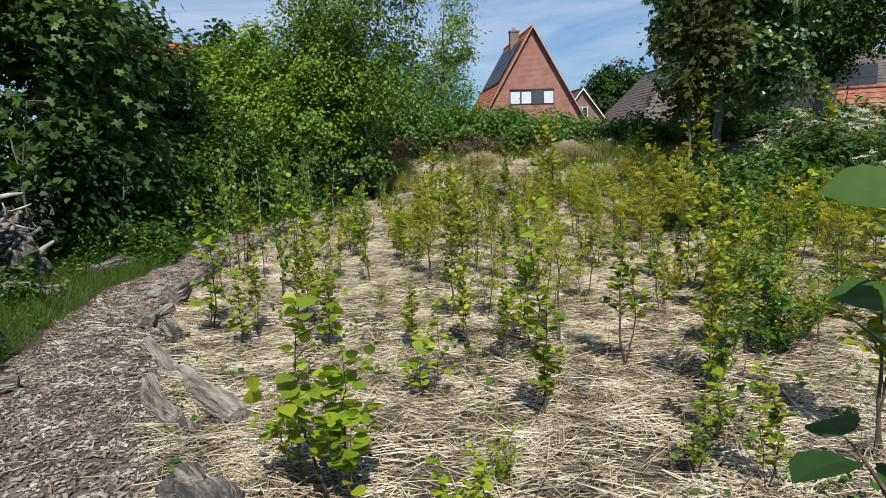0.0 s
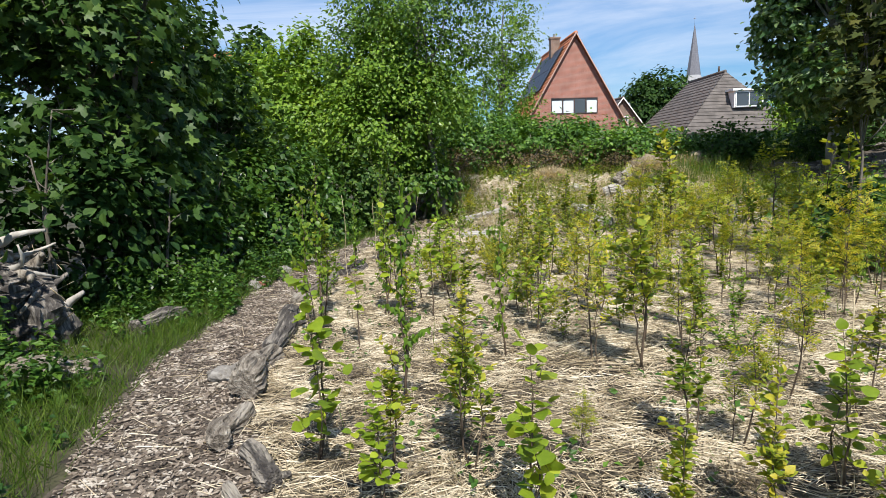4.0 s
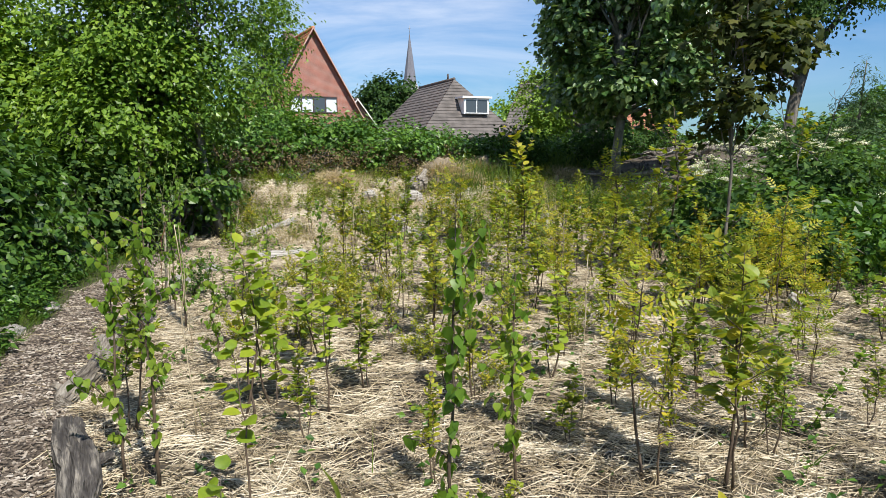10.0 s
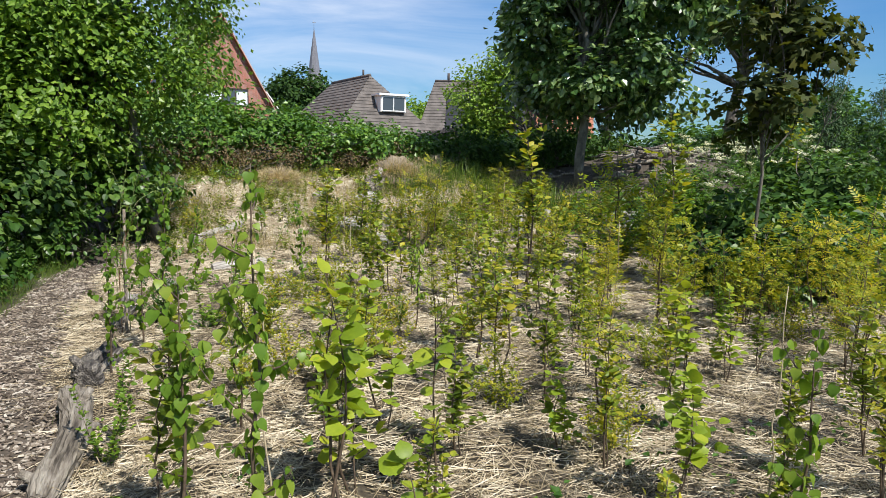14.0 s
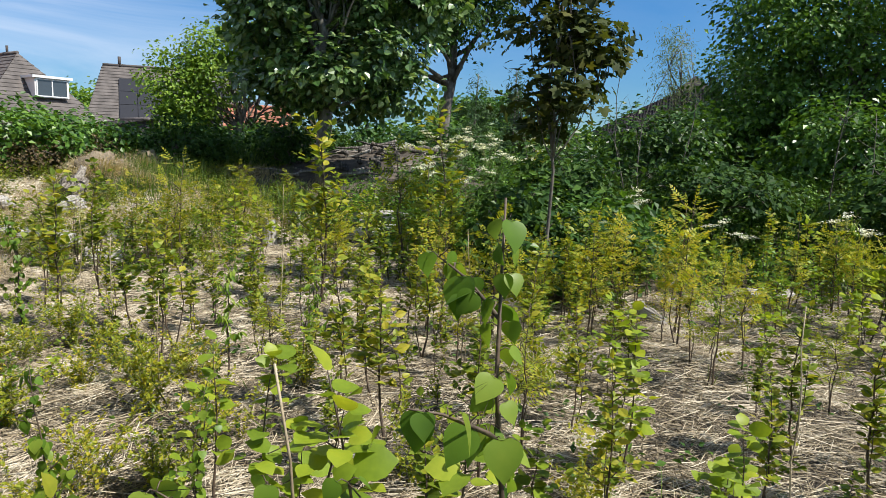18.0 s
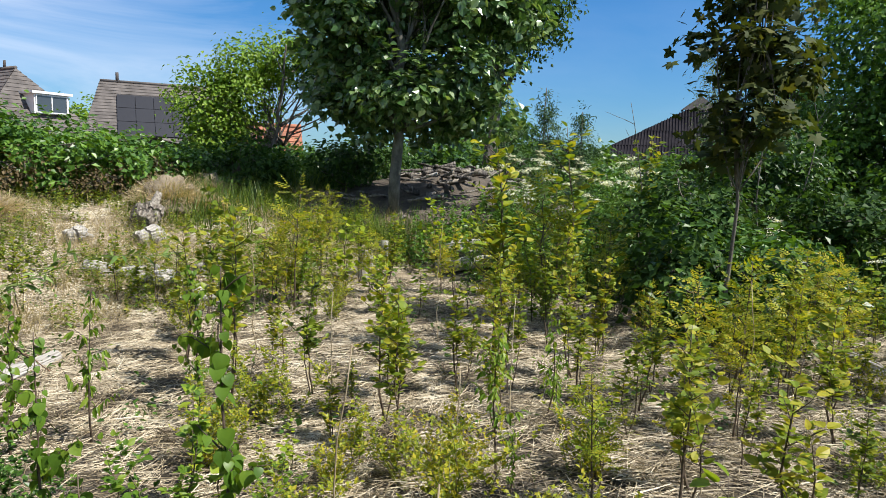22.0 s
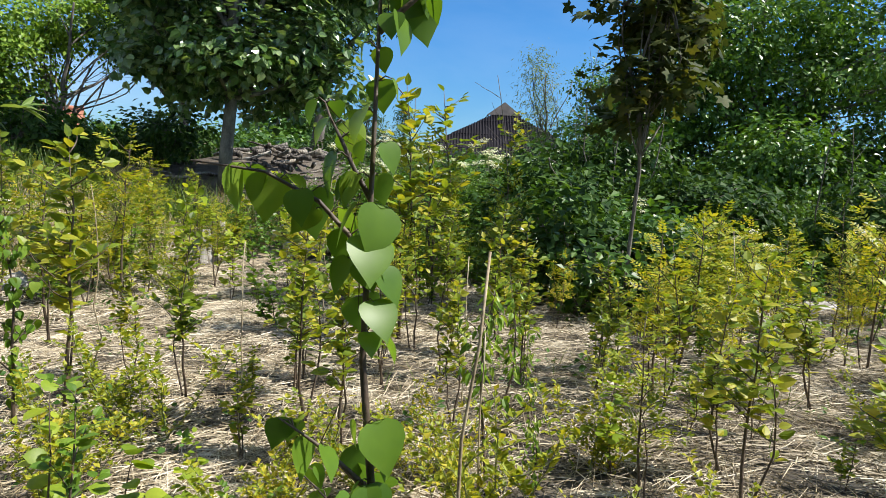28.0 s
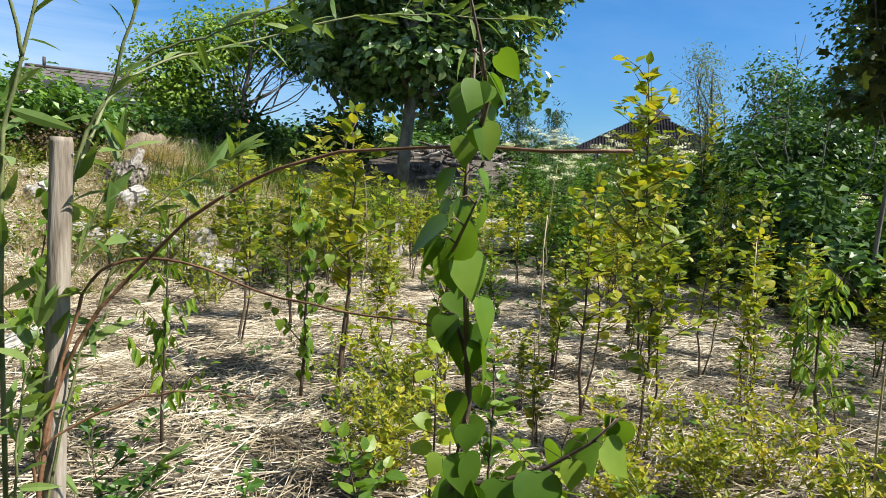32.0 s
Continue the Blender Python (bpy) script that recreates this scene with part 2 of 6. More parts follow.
LEAF_HAZEL = leaf_material("hazel_leaf", (0.10, 0.165, 0.014), (0.21, 0.29, 0.022), (0.37, 0.40, 0.036), 0.4)
LEAF_BIRCH = leaf_material("birch_leaf", (0.055, 0.12, 0.015), (0.12, 0.215, 0.022), (0.24, 0.31, 0.04), 0.42, 0.4)
LEAF_FRESH = leaf_material("fresh_leaf", (0.05, 0.085, 0.012), (0.175, 0.24, 0.022), (0.42, 0.36, 0.036), 0.38)
LEAF_YELLOW = leaf_material("yellow_leaf", (0.09, 0.14, 0.01), (0.25, 0.29, 0.02), (0.47, 0.37, 0.034), 0.38)
LEAF_HEDGE = leaf_material("hedge_leaf", (0.016, 0.045, 0.009), (0.046, 0.108, 0.016), (0.13, 0.225, 0.03), 0.28, 0.4, 0.35)
LEAF_BRAMBLE = leaf_material("bramble_leaf", (0.02, 0.06, 0.011), (0.058, 0.135, 0.019), (0.15, 0.27, 0.034), 0.28, 0.38, 0.35)
LEAF_TALL = leaf_material("tall_tree_leaf", (0.022, 0.06, 0.01), (0.072, 0.15, 0.02), (0.19, 0.30, 0.04), 0.3, 0.4, 0.35)
LEAF_DARK = leaf_material("dark_leaf", (0.014, 0.038, 0.011), (0.036, 0.08, 0.018), (0.085, 0.15, 0.03), 0.25, 0.55, 0.12)
LEAF_SYCAMORE = leaf_material("sycamore_leaf", (0.013, 0.036, 0.009), (0.038, 0.085, 0.016), (0.13, 0.205, 0.04), 0.26, 0.5, 0.25)
LEAF_POPLAR = leaf_material("poplar_leaf", (0.018, 0.05, 0.013), (0.075, 0.155, 0.038), (0.30, 0.39, 0.17), 0.28, 0.28, 0.8)
LEAF_LIGHT = leaf_material("light_tree_leaf", (0.055, 0.12, 0.014), (0.14, 0.245, 0.026), (0.28, 0.38, 0.05), 0.35)
LEAF_MAPLE = leaf_material("maple_leaf", (0.028, 0.04, 0.012), (0.06, 0.08, 0.018), (0.15, 0.125, 0.028), 0.3, 0.65, 0.2)
LEAF_WILLOW = leaf_material("willow_leaf", (0.07, 0.13, 0.03), (0.14, 0.22, 0.05), (0.26, 0.33, 0.11), 0.35, 0.4)
LEAF_GREY = leaf_material("grey_green_leaf", (0.055, 0.099, 0.033), (0.110, 0.165, 0.066), (0.198, 0.242, 0.110), 0.3)
LEAF_FIR = leaf_material("conifer_needles", (0.02, 0.05, 0.018), (0.04, 0.09, 0.03), (0.08, 0.14, 0.045), 0.2, 0.5)
LEAF_DRY = leaf_material("dry_leaf", (0.06, 0.045, 0.022), (0.12, 0.09, 0.045), (0.22, 0.17, 0.09), 0.25, 0.7, 0.2)
GRASS = leaf_material("grass_blade", (0.03, 0.062, 0.009), (0.068, 0.125, 0.014), (0.15, 0.20, 0.036), 0.32)
DRY_BLADE = leaf_material("dry_grass_blade", (0.16, 0.125, 0.065), (0.32, 0.26, 0.145), (0.50, 0.42, 0.26), 0.25, 0.7, 0.2)
BLEACHED_BLADE = leaf_material("bleached_grass_blade", (0.26, 0.20, 0.12), (0.46, 0.38, 0.25), (0.66, 0.57, 0.41), 0.25, 0.7, 0.2)
PETAL = leaf_material("white_petal", (0.6, 0.62, 0.5), (0.74, 0.75, 0.66), (0.82, 0.82, 0.76), 0.2, 0.6, 0.2)


def plain(name, colour, rough=0.5, metal=0.0, vary=0.12, scale=3.0):
    c = Vector(colour)
    return surface(name, [(0.25, tuple(c * (1 - vary))), (0.75, tuple(c * (1 + vary)))], scale=scale, rough=rough, bump=0.12, metal=metal)


def brick_material(name, c1, c2, mortar, w, h, gap=0.012, rough=0.85):
    m, n, l, p = material(name)
    co, br = n.new("ShaderNodeTexCoord"), n.new("ShaderNodeTexBrick")
    sep, cmb, pick = n.new("ShaderNodeSeparateXYZ"), n.new("ShaderNodeCombineXYZ"), n.new("ShaderNodeMath")
    l.new(co.outputs["Object"], sep.inputs[0])
    pick.operation = "ADD"
    l.new(sep.outputs["X"], pick.inputs[0]), l.new(sep.outputs["Y"], pick.inputs[1])
    l.new(pick.outputs[0], cmb.inputs["X"]), l.new(sep.outputs["Z"], cmb.inputs["Y"])
    l.new(cmb.outputs[0], br.inputs["Vector"])
    br.inputs["Color1"].default_value, br.inputs["Color2"].default_value, br.inputs["Mortar"].default_value = (*c1, 1), (*c2, 1), (*mortar, 1)
    br.inputs["Scale"].default_value, br.inputs["Mortar Size"].default_value = 1.0, gap
    br.inputs["Brick Width"].default_value, br.inputs["Row Height"].default_value = w, h
    no, mx = n.new("ShaderNodeTexNoise"), n.new("ShaderNodeMixRGB")
    no.inputs["Scale"].default_value, no.inputs["Detail"].default_value = 1.3, 6
    l.new(co.outputs["Object"], no.inputs["Vector"])
    mx.blend_type, mx.inputs["Fac"].default_value = "OVERLAY", 0.5
    l.new(br.outputs["Color"], mx.inputs["Color1"]), l.new(no.outputs["Fac"], mx.inputs["Color2"])
    l.new(mx.outputs[0], p.inputs["Base Color"])
    p.inputs["Roughness"].default_value = rough
    bp = n.new("ShaderNodeBump")
    bp.inputs["Strength"].default_value, bp.inputs["Distance"].default_value, bp.invert = 0.5, 0.02, True
    l.new(br.outputs["Fac"], bp.inputs["Height"]), l.new(bp.outputs[0], p.inputs["Normal"])
    return m


RED_BRICK = brick_material("red_brick", (0.36, 0.115, 0.075), (0.30, 0.09, 0.06), (0.33, 0.24, 0.20), 0.22, 0.065)
BROWN_BRICK = brick_material("brown_brick", (0.22, 0.13, 0.09), (0.17, 0.10, 0.075), (0.27, 0.22, 0.18), 0.22, 0.065)
ROOF_ORANGE = plain("orange_clay_tile", (0.45, 0.15, 0.06), 0.8, vary=0.3, scale=2.0)
ROOF_GREY = plain("grey_brown_roof_tile", (0.112, 0.098, 0.088), 0.85, vary=0.35, scale=1.5)
ROOF_DARK = plain("dark_roof_sheet", (0.02, 0.018, 0.021), 0.85, vary=0.35, scale=1.2)
ROOF_DARK.node_tree.nodes["Principled BSDF"].inputs["Specular IOR Level"].default_value = 0.08
SOLAR = plain("solar_panel_glass", (0.012, 0.013, 0.018), 0.45, vary=0.1)
WHITE_PAINT = plain("white_paint", (0.76, 0.76, 0.74), 0.5, vary=0.05)
VERGE_BOARD = plain("faded_red_board", (0.45, 0.28, 0.23), 0.6, vary=0.1)
SHED_TILE = plain("faded_clay_tile", (0.32, 0.13, 0.075), 0.85, vary=0.35, scale=2.5)
# pale blue-white paint standing in for sky mirrored in window panes
SKY_SHEEN = plain("net_curtain", (0.62, 0.66, 0.70), 0.4, vary=0.06)
WINDOW_BROWN = plain("brown_window_paint", (0.05, 0.03, 0.025), 0.5, vary=0.1)
SLATE = plain("spire_slate", (0.16, 0.16, 0.18), 0.5, vary=0.2)
LEAD = plain("lead_flashing", (0.30, 0.30, 0.31), 0.6)
PLASTER = plain("grey_plaster", (0.45, 0.43, 0.40), 0.85)
DARK_WOOD = plain("dark_boarding", (0.06, 0.05, 0.045), 0.8, vary=0.3)
POLE_WOOD = surface("weathered_stake", [(0.25, (0.11, 0.085, 0.06)), (0.5, (0.29, 0.24, 0.18)), (0.8, (0.46, 0.41, 0.33))], scale=60.0, fine=300.0, stretch=(1, 1, 0.12), bump=0.6, bump_dist=0.004)
GLASS, g_n, g_l, g_p = material("window_glass")
g_p.inputs["Base Color"].default_value, g_p.inputs["Roughness"].default_value = (0.05, 0.06, 0.07, 1), 0.06
g_p.inputs["Specular IOR Level"].default_value = 0.8

# ---- mesh tools ----
rng = np.random.default_rng(7)


def mesh_object(name, V, T, mats, parent=None, smooth=True, face_mats=None):
    me = bpy.data.meshes.new(name)
    V, T = np.asarray(V, np.float32).reshape(-1, 3), np.asarray(T, np.int32).reshape(-1, 3)
    me.vertices.add(len(V))
    me.vertices.foreach_set("co", V.ravel())
    me.loops.add(T.size)
    me.loops.foreach_set("vertex_index", T.ravel())
    me.polygons.add(len(T))
    me.polygons.foreach_set("loop_start", np.arange(0, T.size, 3, dtype=np.int32))
    me.polygons.foreach_set("use_smooth", np.full(len(T), smooth))
    for m in (mats if isinstance(mats, (list, tuple)) else [mats]):
        me.materials.append(m)
    if face_mats is not None:
        me.polygons.foreach_set("material_index", np.asarray(face_mats, np.int32))
    me.update(calc_edges=True)
    ob = new(name, me)
    if parent:
        ob.parent = parent
    return ob


class Soup:
    """Triangles gathered from many pieces."""

    def __init__(self):
        self.v, self.t, self.n = [], [], 0

    def add(self, v, t, link=False):
        """link: grows the piece onto the nearest vertex of the first piece."""
        v = np.asarray(v, float).reshape(-1, 3)
        if link and self.n:
            i = int(np.argmin(((self.v[0] - v[0]) ** 2).sum(1)))
            t = np.concatenate([np.asarray(t, int).reshape(-1, 3), [(i - self.n, 0, 1)]])
        self.v.append(v)
        self.t.append(np.asarray(t, int).reshape(-1, 3) + self.n)
        self.n += len(v)

    def ob(self, name, mats, parent=None, smooth=True):
        return mesh_object(name, np.concatenate(self.v), np.concatenate(self.t), mats, parent, smooth)


def unit(a):
    return a / np.maximum(np.linalg.norm(a, axis=-1, keepdims=True), 1e-9)


def tube(points, radii, sides=6, lump=0.0):
    P = np.asarray(points, float)
    R = np.broadcast_to(np.asarray(radii, float), (len(P),))
    D = unit(np.gradient(P, axis=0))
    ref = np.where(np.abs(D[:, 2:3]) > 0.9, np.array([[1.0, 0, 0]]), np.array([[0, 0, 1.0]]))
    A = unit(np.cross(D, ref))
    B = np.cross(D, A)
    ang = np.linspace(0, 2 * np.pi, sides, endpoint=False)
    ring = A[:, None] * np.cos(ang)[None, :, None] + B[:, None] * np.sin(ang)[None, :, None]
    rr = R[:, None, None] * (1 + lump * rng.uniform(-1, 1, (len(P), sides, 1)))
    V = (P[:, None] + ring * rr).reshape(-1, 3)
    k = len(P)
    i = np.arange(k - 1)[:, None] * sides
    j = np.arange(sides)[None]
    a, b = i + j, i + (j + 1) % sides
    T = np.concatenate([np.stack([a, b, a + sides], -1).reshape(-1, 3), np.stack([b, b + sides, a + sides], -1).reshape(-1, 3)])
    V = np.concatenate([V, P[:1], P[-1:]])
    n = k * sides
    j = np.arange(sides)
    T = np.concatenate([T, np.stack([(j + 1) % sides, j, np.full(sides, n)], -1), np.stack([(k - 1) * sides + j, (k - 1) * sides + (j + 1) % sides, np.full(sides, n + 1)], -1)])
    return V, T


def leaf_shape(outline, fold=0.25, droop=0.15, width=0.5):
    """A blade along +y from 0 to 1; outline: (y, half width) pairs between base and tip."""
    v, t = [(0, 0, 0)], []
    for y, w in outline:
        z = -droop * y * y
        v += [(0, y, z), (-w * width * 2, y, z + fold * w), (w * width * 2, y, z + fold * w)]
    v.append((0, 1, -droop))
    k = len(outline)
    for s in (1, 2):
        t.append((0, 1, 1 + s) if s == 1 else (0, 3, 1))
        for q in range(k - 1):
            a, b = 1 + 3 * q, 4 + 3 * q
            t += [(a, b, a + 1), (b, b + 1, a + 1)] if s == 1 else [(a, a + 2, b), (b, a + 2, b + 2)]
        a = 1 + 3 * (k - 1)
        t.append((a, len(v) - 1, a + 1) if s == 1 else (a, a + 2, len(v) - 1))
    return np.array(v, float), np.array(t, int)


DIAMOND = (np.array([(0, 0, 0), (-0.27, 0.45, 0.05), (0.27, 0.45, 0.05), (0, 1, -0.08)], float), np.array([(0, 3, 1), (0, 2, 3)]))
OVATE = leaf_shape([(0.12, 0.22), (0.4, 0.36), (0.75, 0.22)], 0.22, 0.15)
ROUND = leaf_shape([(0.0, 0.2), (0.1, 0.36), (0.16, 0.35), (0.28, 0.46), (0.34, 0.44), (0.48, 0.48), (0.54, 0.45), (0.68, 0.41), (0.73, 0.36), (0.88, 0.17)], 0.16, 0.25)
HEART = leaf_shape([(-0.04, 0.2), (0.05, 0.37), (0.18, 0.45), (0.36, 0.45), (0.55, 0.36), (0.74, 0.21), (0.9, 0.07)], 0.14, 0.2)
LANCE = leaf_shape([(0.25, 0.09), (0.6, 0.085)], 0.3, 0.2)
LONG = leaf_shape([(0.15, 0.14), (0.5, 0.19), (0.8, 0.1)], 0.4, 0.35)
POPLAR_LEAF = (np.array([(0, 0, 0), (-0.4, 0.22, 0.06), (0.4, 0.22, 0.06), (-0.36, 0.55, 0.05), (0.36, 0.55, 0.05), (0, 1, -0.1)], float), np.array([(0, 3, 1), (0, 5, 3), (0, 2, 4), (0, 4, 5)]))
SIMPLE = (np.array([(0, 0, 0), (-0.36, 0.42, 0.08), (0.36, 0.42, 0.08), (0, 1, -0.12)], float), np.array([(0, 3, 1), (0, 2, 3)]))
LANCE2 = leaf_shape([(0.2, 0.07), (0.5, 0.09), (0.8, 0.05)], 0.35, 0.25)
BLADE = (np.array([(-0.012, 0, 0), (0.012, 0, 0), (-0.009, 0.5, 0.03), (0.009, 0.5, 0.03), (0, 1, 0.2)], float), np.array([(0, 1, 2), (1, 3, 2), (2, 3, 4)]))


def palmate():
    ang = np.radians([-150, -120, -95, -65, -40, -18, 0, 18, 40, 65, 95, 120, 150])
    rad = np.array([0.28, 0.55, 0.34, 0.72, 0.42, 0.62, 0.78, 0.62, 0.42, 0.72, 0.34, 0.55, 0.28])
    v = [(0, 0.25, 0.0)] + [(r * math.sin(a), 0.25 + r * math.cos(a), -0.12 * r) for a, r in zip(ang, rad)]
    return np.array(v), np.array([(0, i + 1, i) for i in range(1, len(ang))])


def pinnate(pairs=4):
    v, t, n = [], [], 0
    for i in range(pairs):
        for s in (-1, 1):
            y0 = 0.15 + 0.62 * i / (pairs - 1)
            L = 0.36 - 0.04 * abs(i - 1)
            d, w = np.array([s * 0.86, 0.5, -0.12]), np.array([-s * 0.5, 0.86, 0.0])
            b = np.array([0, y0, -0.1 * y0 * y0])
            v += [b, b + d * L * 0.45 + w * L * 0.2, b + d * L * 0.45 - w * L * 0.2, b + d * L]
            t += [(n, n + 3, n + 1), (n, n + 2, n + 3)]
            n += 4
    b = np.array([0, 0.78, -0.06])
    v += [b, b + (-0.08, 0.14, 0), b + (0.08, 0.14, 0), b + (0, 0.32, -0.06)]
    t += [(n, n + 3, n + 1), (n, n + 2, n + 3)]
    return np.array(v, float), np.array(t, int)


PALMATE, PINNATE = palmate(), pinnate()


def leaves(P, D, size, shape, roll=0.7, up=(0, 0, 1.0)):
    """Blades of one shape at the points P, along the directions D."""
    P, D = np.asarray(P, float).reshape(-1, 3), unit(np.asarray(D, float).reshape(-1, 3))
    n = len(P)
    U = np.asarray(up, float) + rng.normal(0, roll, (n, 3))
    X = unit(np.cross(D, U))
    Z = np.cross(X, D)
    S = np.broadcast_to(np.asarray(size, float), (n,))[:, None, None]
    v, t = shape
    V = P[:, None] + S * (v[None, :, 0:1] * X[:, None] + v[None, :, 1:2] * D[:, None] + v[None, :, 2:3] * Z[:, None])
    T = t[None] + (np.arange(n) * len(v))[:, None, None]
    return V.reshape(-1, 3), T.reshape(-1, 3)


def box(soup, x0, y0, z0, x1, y1, z1):
    v = [(x, y, z) for z in (z0, z1) for y in (y0, y1) for x in (x0, x1)]
    q = [(0, 2, 3, 1), (4, 5, 7, 6), (0, 1, 5, 4), (2, 6, 7, 3), (0, 4, 6, 2), (1, 3, 7, 5)]
    soup.add(v, [f for a, b, c, d in q for f in ((a, b, c), (a, c, d))])


def part(name, soup, mat, parent, label="", smooth=False):
    ob = soup.ob(name, mat, parent, smooth)
    if label:
        tagged(ob, label)
    return ob


# ---- terrain ----
def smooth(a):
    a = np.clip(a, 0, 1)
    return a * a * (3 - 2 * a)


def lumps(x, y, s):
    return (np.sin(x * 1.7 * s + 1.3 * np.sin(y * 0.9 * s)) * np.cos(y * 1.3 * s + 0.8 * np.sin(x * 1.1 * s + 2)) + 0.5 * np.sin(x * 3.9 * s + y * 2.7 * s + 1) * np.sin(y * 4.3 * s - x * 1.9 * s))


def terrain(x, y):
    x, y = np.asarray(x, float), np.asarray(y, float)
    back = smooth((y - 17.2 + 0.12 * x) / 6.0) * (1 - smooth((y - 30) / 14))
    right = smooth((x - (4.6 + 0.28 * (14 - y))) / 4.5) * (1 - smooth((x - 16) / 14))
    rise = 1.05 * np.maximum(back * (1 - smooth((-x - 3.5) / 3)), 0.9 * right)
    heap = 0.8 * np.exp(-(((x - 9.3) / 2.8) ** 2 + ((y - 20.7) / 2.2) ** 2))
    near = 1 - smooth((np.hypot(x, y - 12) - 30) / 20)
    return rise + heap + near * (0.012 * lumps(x, y, 1.0) + 0.006 * lumps(x, y, 3.1))


PATH_Y = [-6, 1.3, 4.1, 8.1, 11, 13.4, 16, 18.5]
PATH_X = [-0.4, -1.3, -2.33, -3.73, -4.1, -4.21, -4.07, -3.5]
PATH_W = [0.8, 0.8, 0.78, 0.5, 0.42, 0.36, 0.32, 0.3]


def path_at(y):
    return np.interp(y, PATH_Y, PATH_X), np.interp(y, PATH_Y, PATH_W)


def zone(x, y):
    """0 grass and soil, 1 straw mulch, 2 wood chips, 3 dry earth, 4 soil of the heap."""
    x, y = np.asarray(x, float), np.asarray(y, float)
    c, w = path_at(y)
    jitter = 0.09 * lumps(x, y, 2.3)
    on_path = (np.abs(x - c) < w + jitter) & (y < 18.4) & (y > 0.4 + 3 * jitter)
    field = (x > c) & (y < 18.4 - 0.1 * x + 3 * jitter) & (x < 5.2 + 0.28 * (14 - y) + 4 * jitter) & (y > 0.7 + 4 * jitter)
    dry = (y >= 18 - 0.1 * x) & (y < 24) & (x > -2.6) & (x < 4.6 + 3 * jitter)
    heap = np.hypot((x - 9.0) / 3.0, (y - 20.0) / 2.6) < 1.1 + jitter
    return np.where(on_path, 2, np.where(field, 1, np.where(dry, 3, np.where(heap, 4, 0))))


def ground_sheet():
    out = np.array([3000, 1200, 500, 220, 110, 70, 50, 40, 34, 30, 27])
    xs = np.concatenate([-out - 0.0, np.arange(-16, 18.01, 0.15), out])
    ys = np.concatenate([-out, np.arange(-8, 27.01, 0.15), np.array([28, 30, 33, 37, 42, 50, 65, 90, 130, 220, 500, 1200, 3000])])
    xs.sort(), ys.sort()
    X, Y = np.meshgrid(xs, ys)
    V = np.stack([X, Y, terrain(X, Y)], -1).reshape(-1, 3)
    nx = len(xs)
    i, j = np.meshgrid(np.arange(len(ys) - 1), np.arange(nx - 1), indexing="ij")
    a = (i * nx + j).ravel()
    T = np.concatenate([np.stack([a, a + 1, a + nx + 1], -1), np.stack([a, a + nx + 1, a + nx], -1)])
    C = V[T].mean(1)
    ob = mesh_object("ground", V, T, [SOIL, STRAW_GROUND, CHIP_GROUND, DRY_EARTH, HEAP_SOIL], None, True, zone(C[:, 0], C[:, 1]))
    return tagged(ob, "straw-mulched planting ground with a wood-chip footpath and grass", "ground", kind="structure")


ground_sheet()


# ---- plants ----
def curve_points(a, b, bow, k=7):
    """A bent line from a to b."""
    a, b = np.asarray(a, float), np.asarray(b, float)
    s = np.linspace(0, 1, k)[:, None]
    side = rng.normal(0, 1, 3) * bow * np.linalg.norm(b - a)
    return a + (b - a) * s + side * (np.sin(s * np.pi)) + rng.normal(0, 0.008, (k, 3)) * np.linalg.norm(b - a) * np.sin(s * np.pi)


KINDS = {
    # stems, branches, branch length, leaf step, leaf size, droop, start of the leaves, shape, leaves a node, blade material, stem material
    "hazel": (2, 7, 0.2, 0.044, 0.085, 0.45, 0.3, ROUND, 1, LEAF_HAZEL, TWIG),
    "slim": (1, 5, 0.09, 0.06, 0.088, 0.5, 0.42, ROUND, 1, LEAF_HAZEL, TWIG),
    "birch": (1, 10, 0.15, 0.03, 0.043, 1.2, 0.18, HEART, 2, LEAF_BIRCH, TWIG),
    "leafy": (2, 11, 0.19, 0.034, 0.06, 0.25, 0.4, OVATE, 2, LEAF_FRESH, TWIG),
    "yellow": (2, 10, 0.2, 0.036, 0.13, 0.35, 0.42, PINNATE, 1, LEAF_YELLOW, TWIG),
    "dense": (3, 12, 0.18, 0.03, 0.055, 0.2, 0.1, OVATE, 2, LEAF_BIRCH, TWIG),
    "bush": (6, 11, 0.38, 0.022, 0.055, 0.2, 0.1, SIMPLE, 2, LEAF_BRAMBLE, TWIG),
    "bushy": (8, 8, 0.4, 0.032, 0.052, 0.0, 0.08, SIMPLE, 2, LEAF_YELLOW, GREEN_STEM),
    "rose": (5, 6, 0.4, 0.03, 0.065, 0.1, 0.1, SIMPLE, 2, LEAF_HAZEL, TWIG),
    "round": (2, 8, 0.2, 0.034, 0.07, 0.3, 0.28, OVATE, 2, LEAF_FRESH, TWIG),
    "droop": (1, 10, 0.2, 0.03, 0.065, 1.6, 0.3, LONG, 2, LEAF_BIRCH, TWIG),
    # hazel blades in a dark leaf material, standing in for backlit shade
    "edge": (1, 8, 0.07, 0.05, 0.075, 0.5, 0.12, ROUND, 1, LEAF_DARK, TWIG),
    "maple": (1, 8, 0.22, 0.05, 0.11, 0.5, 0.3, PALMATE, 1, LEAF_MAPLE, TWIG),
}
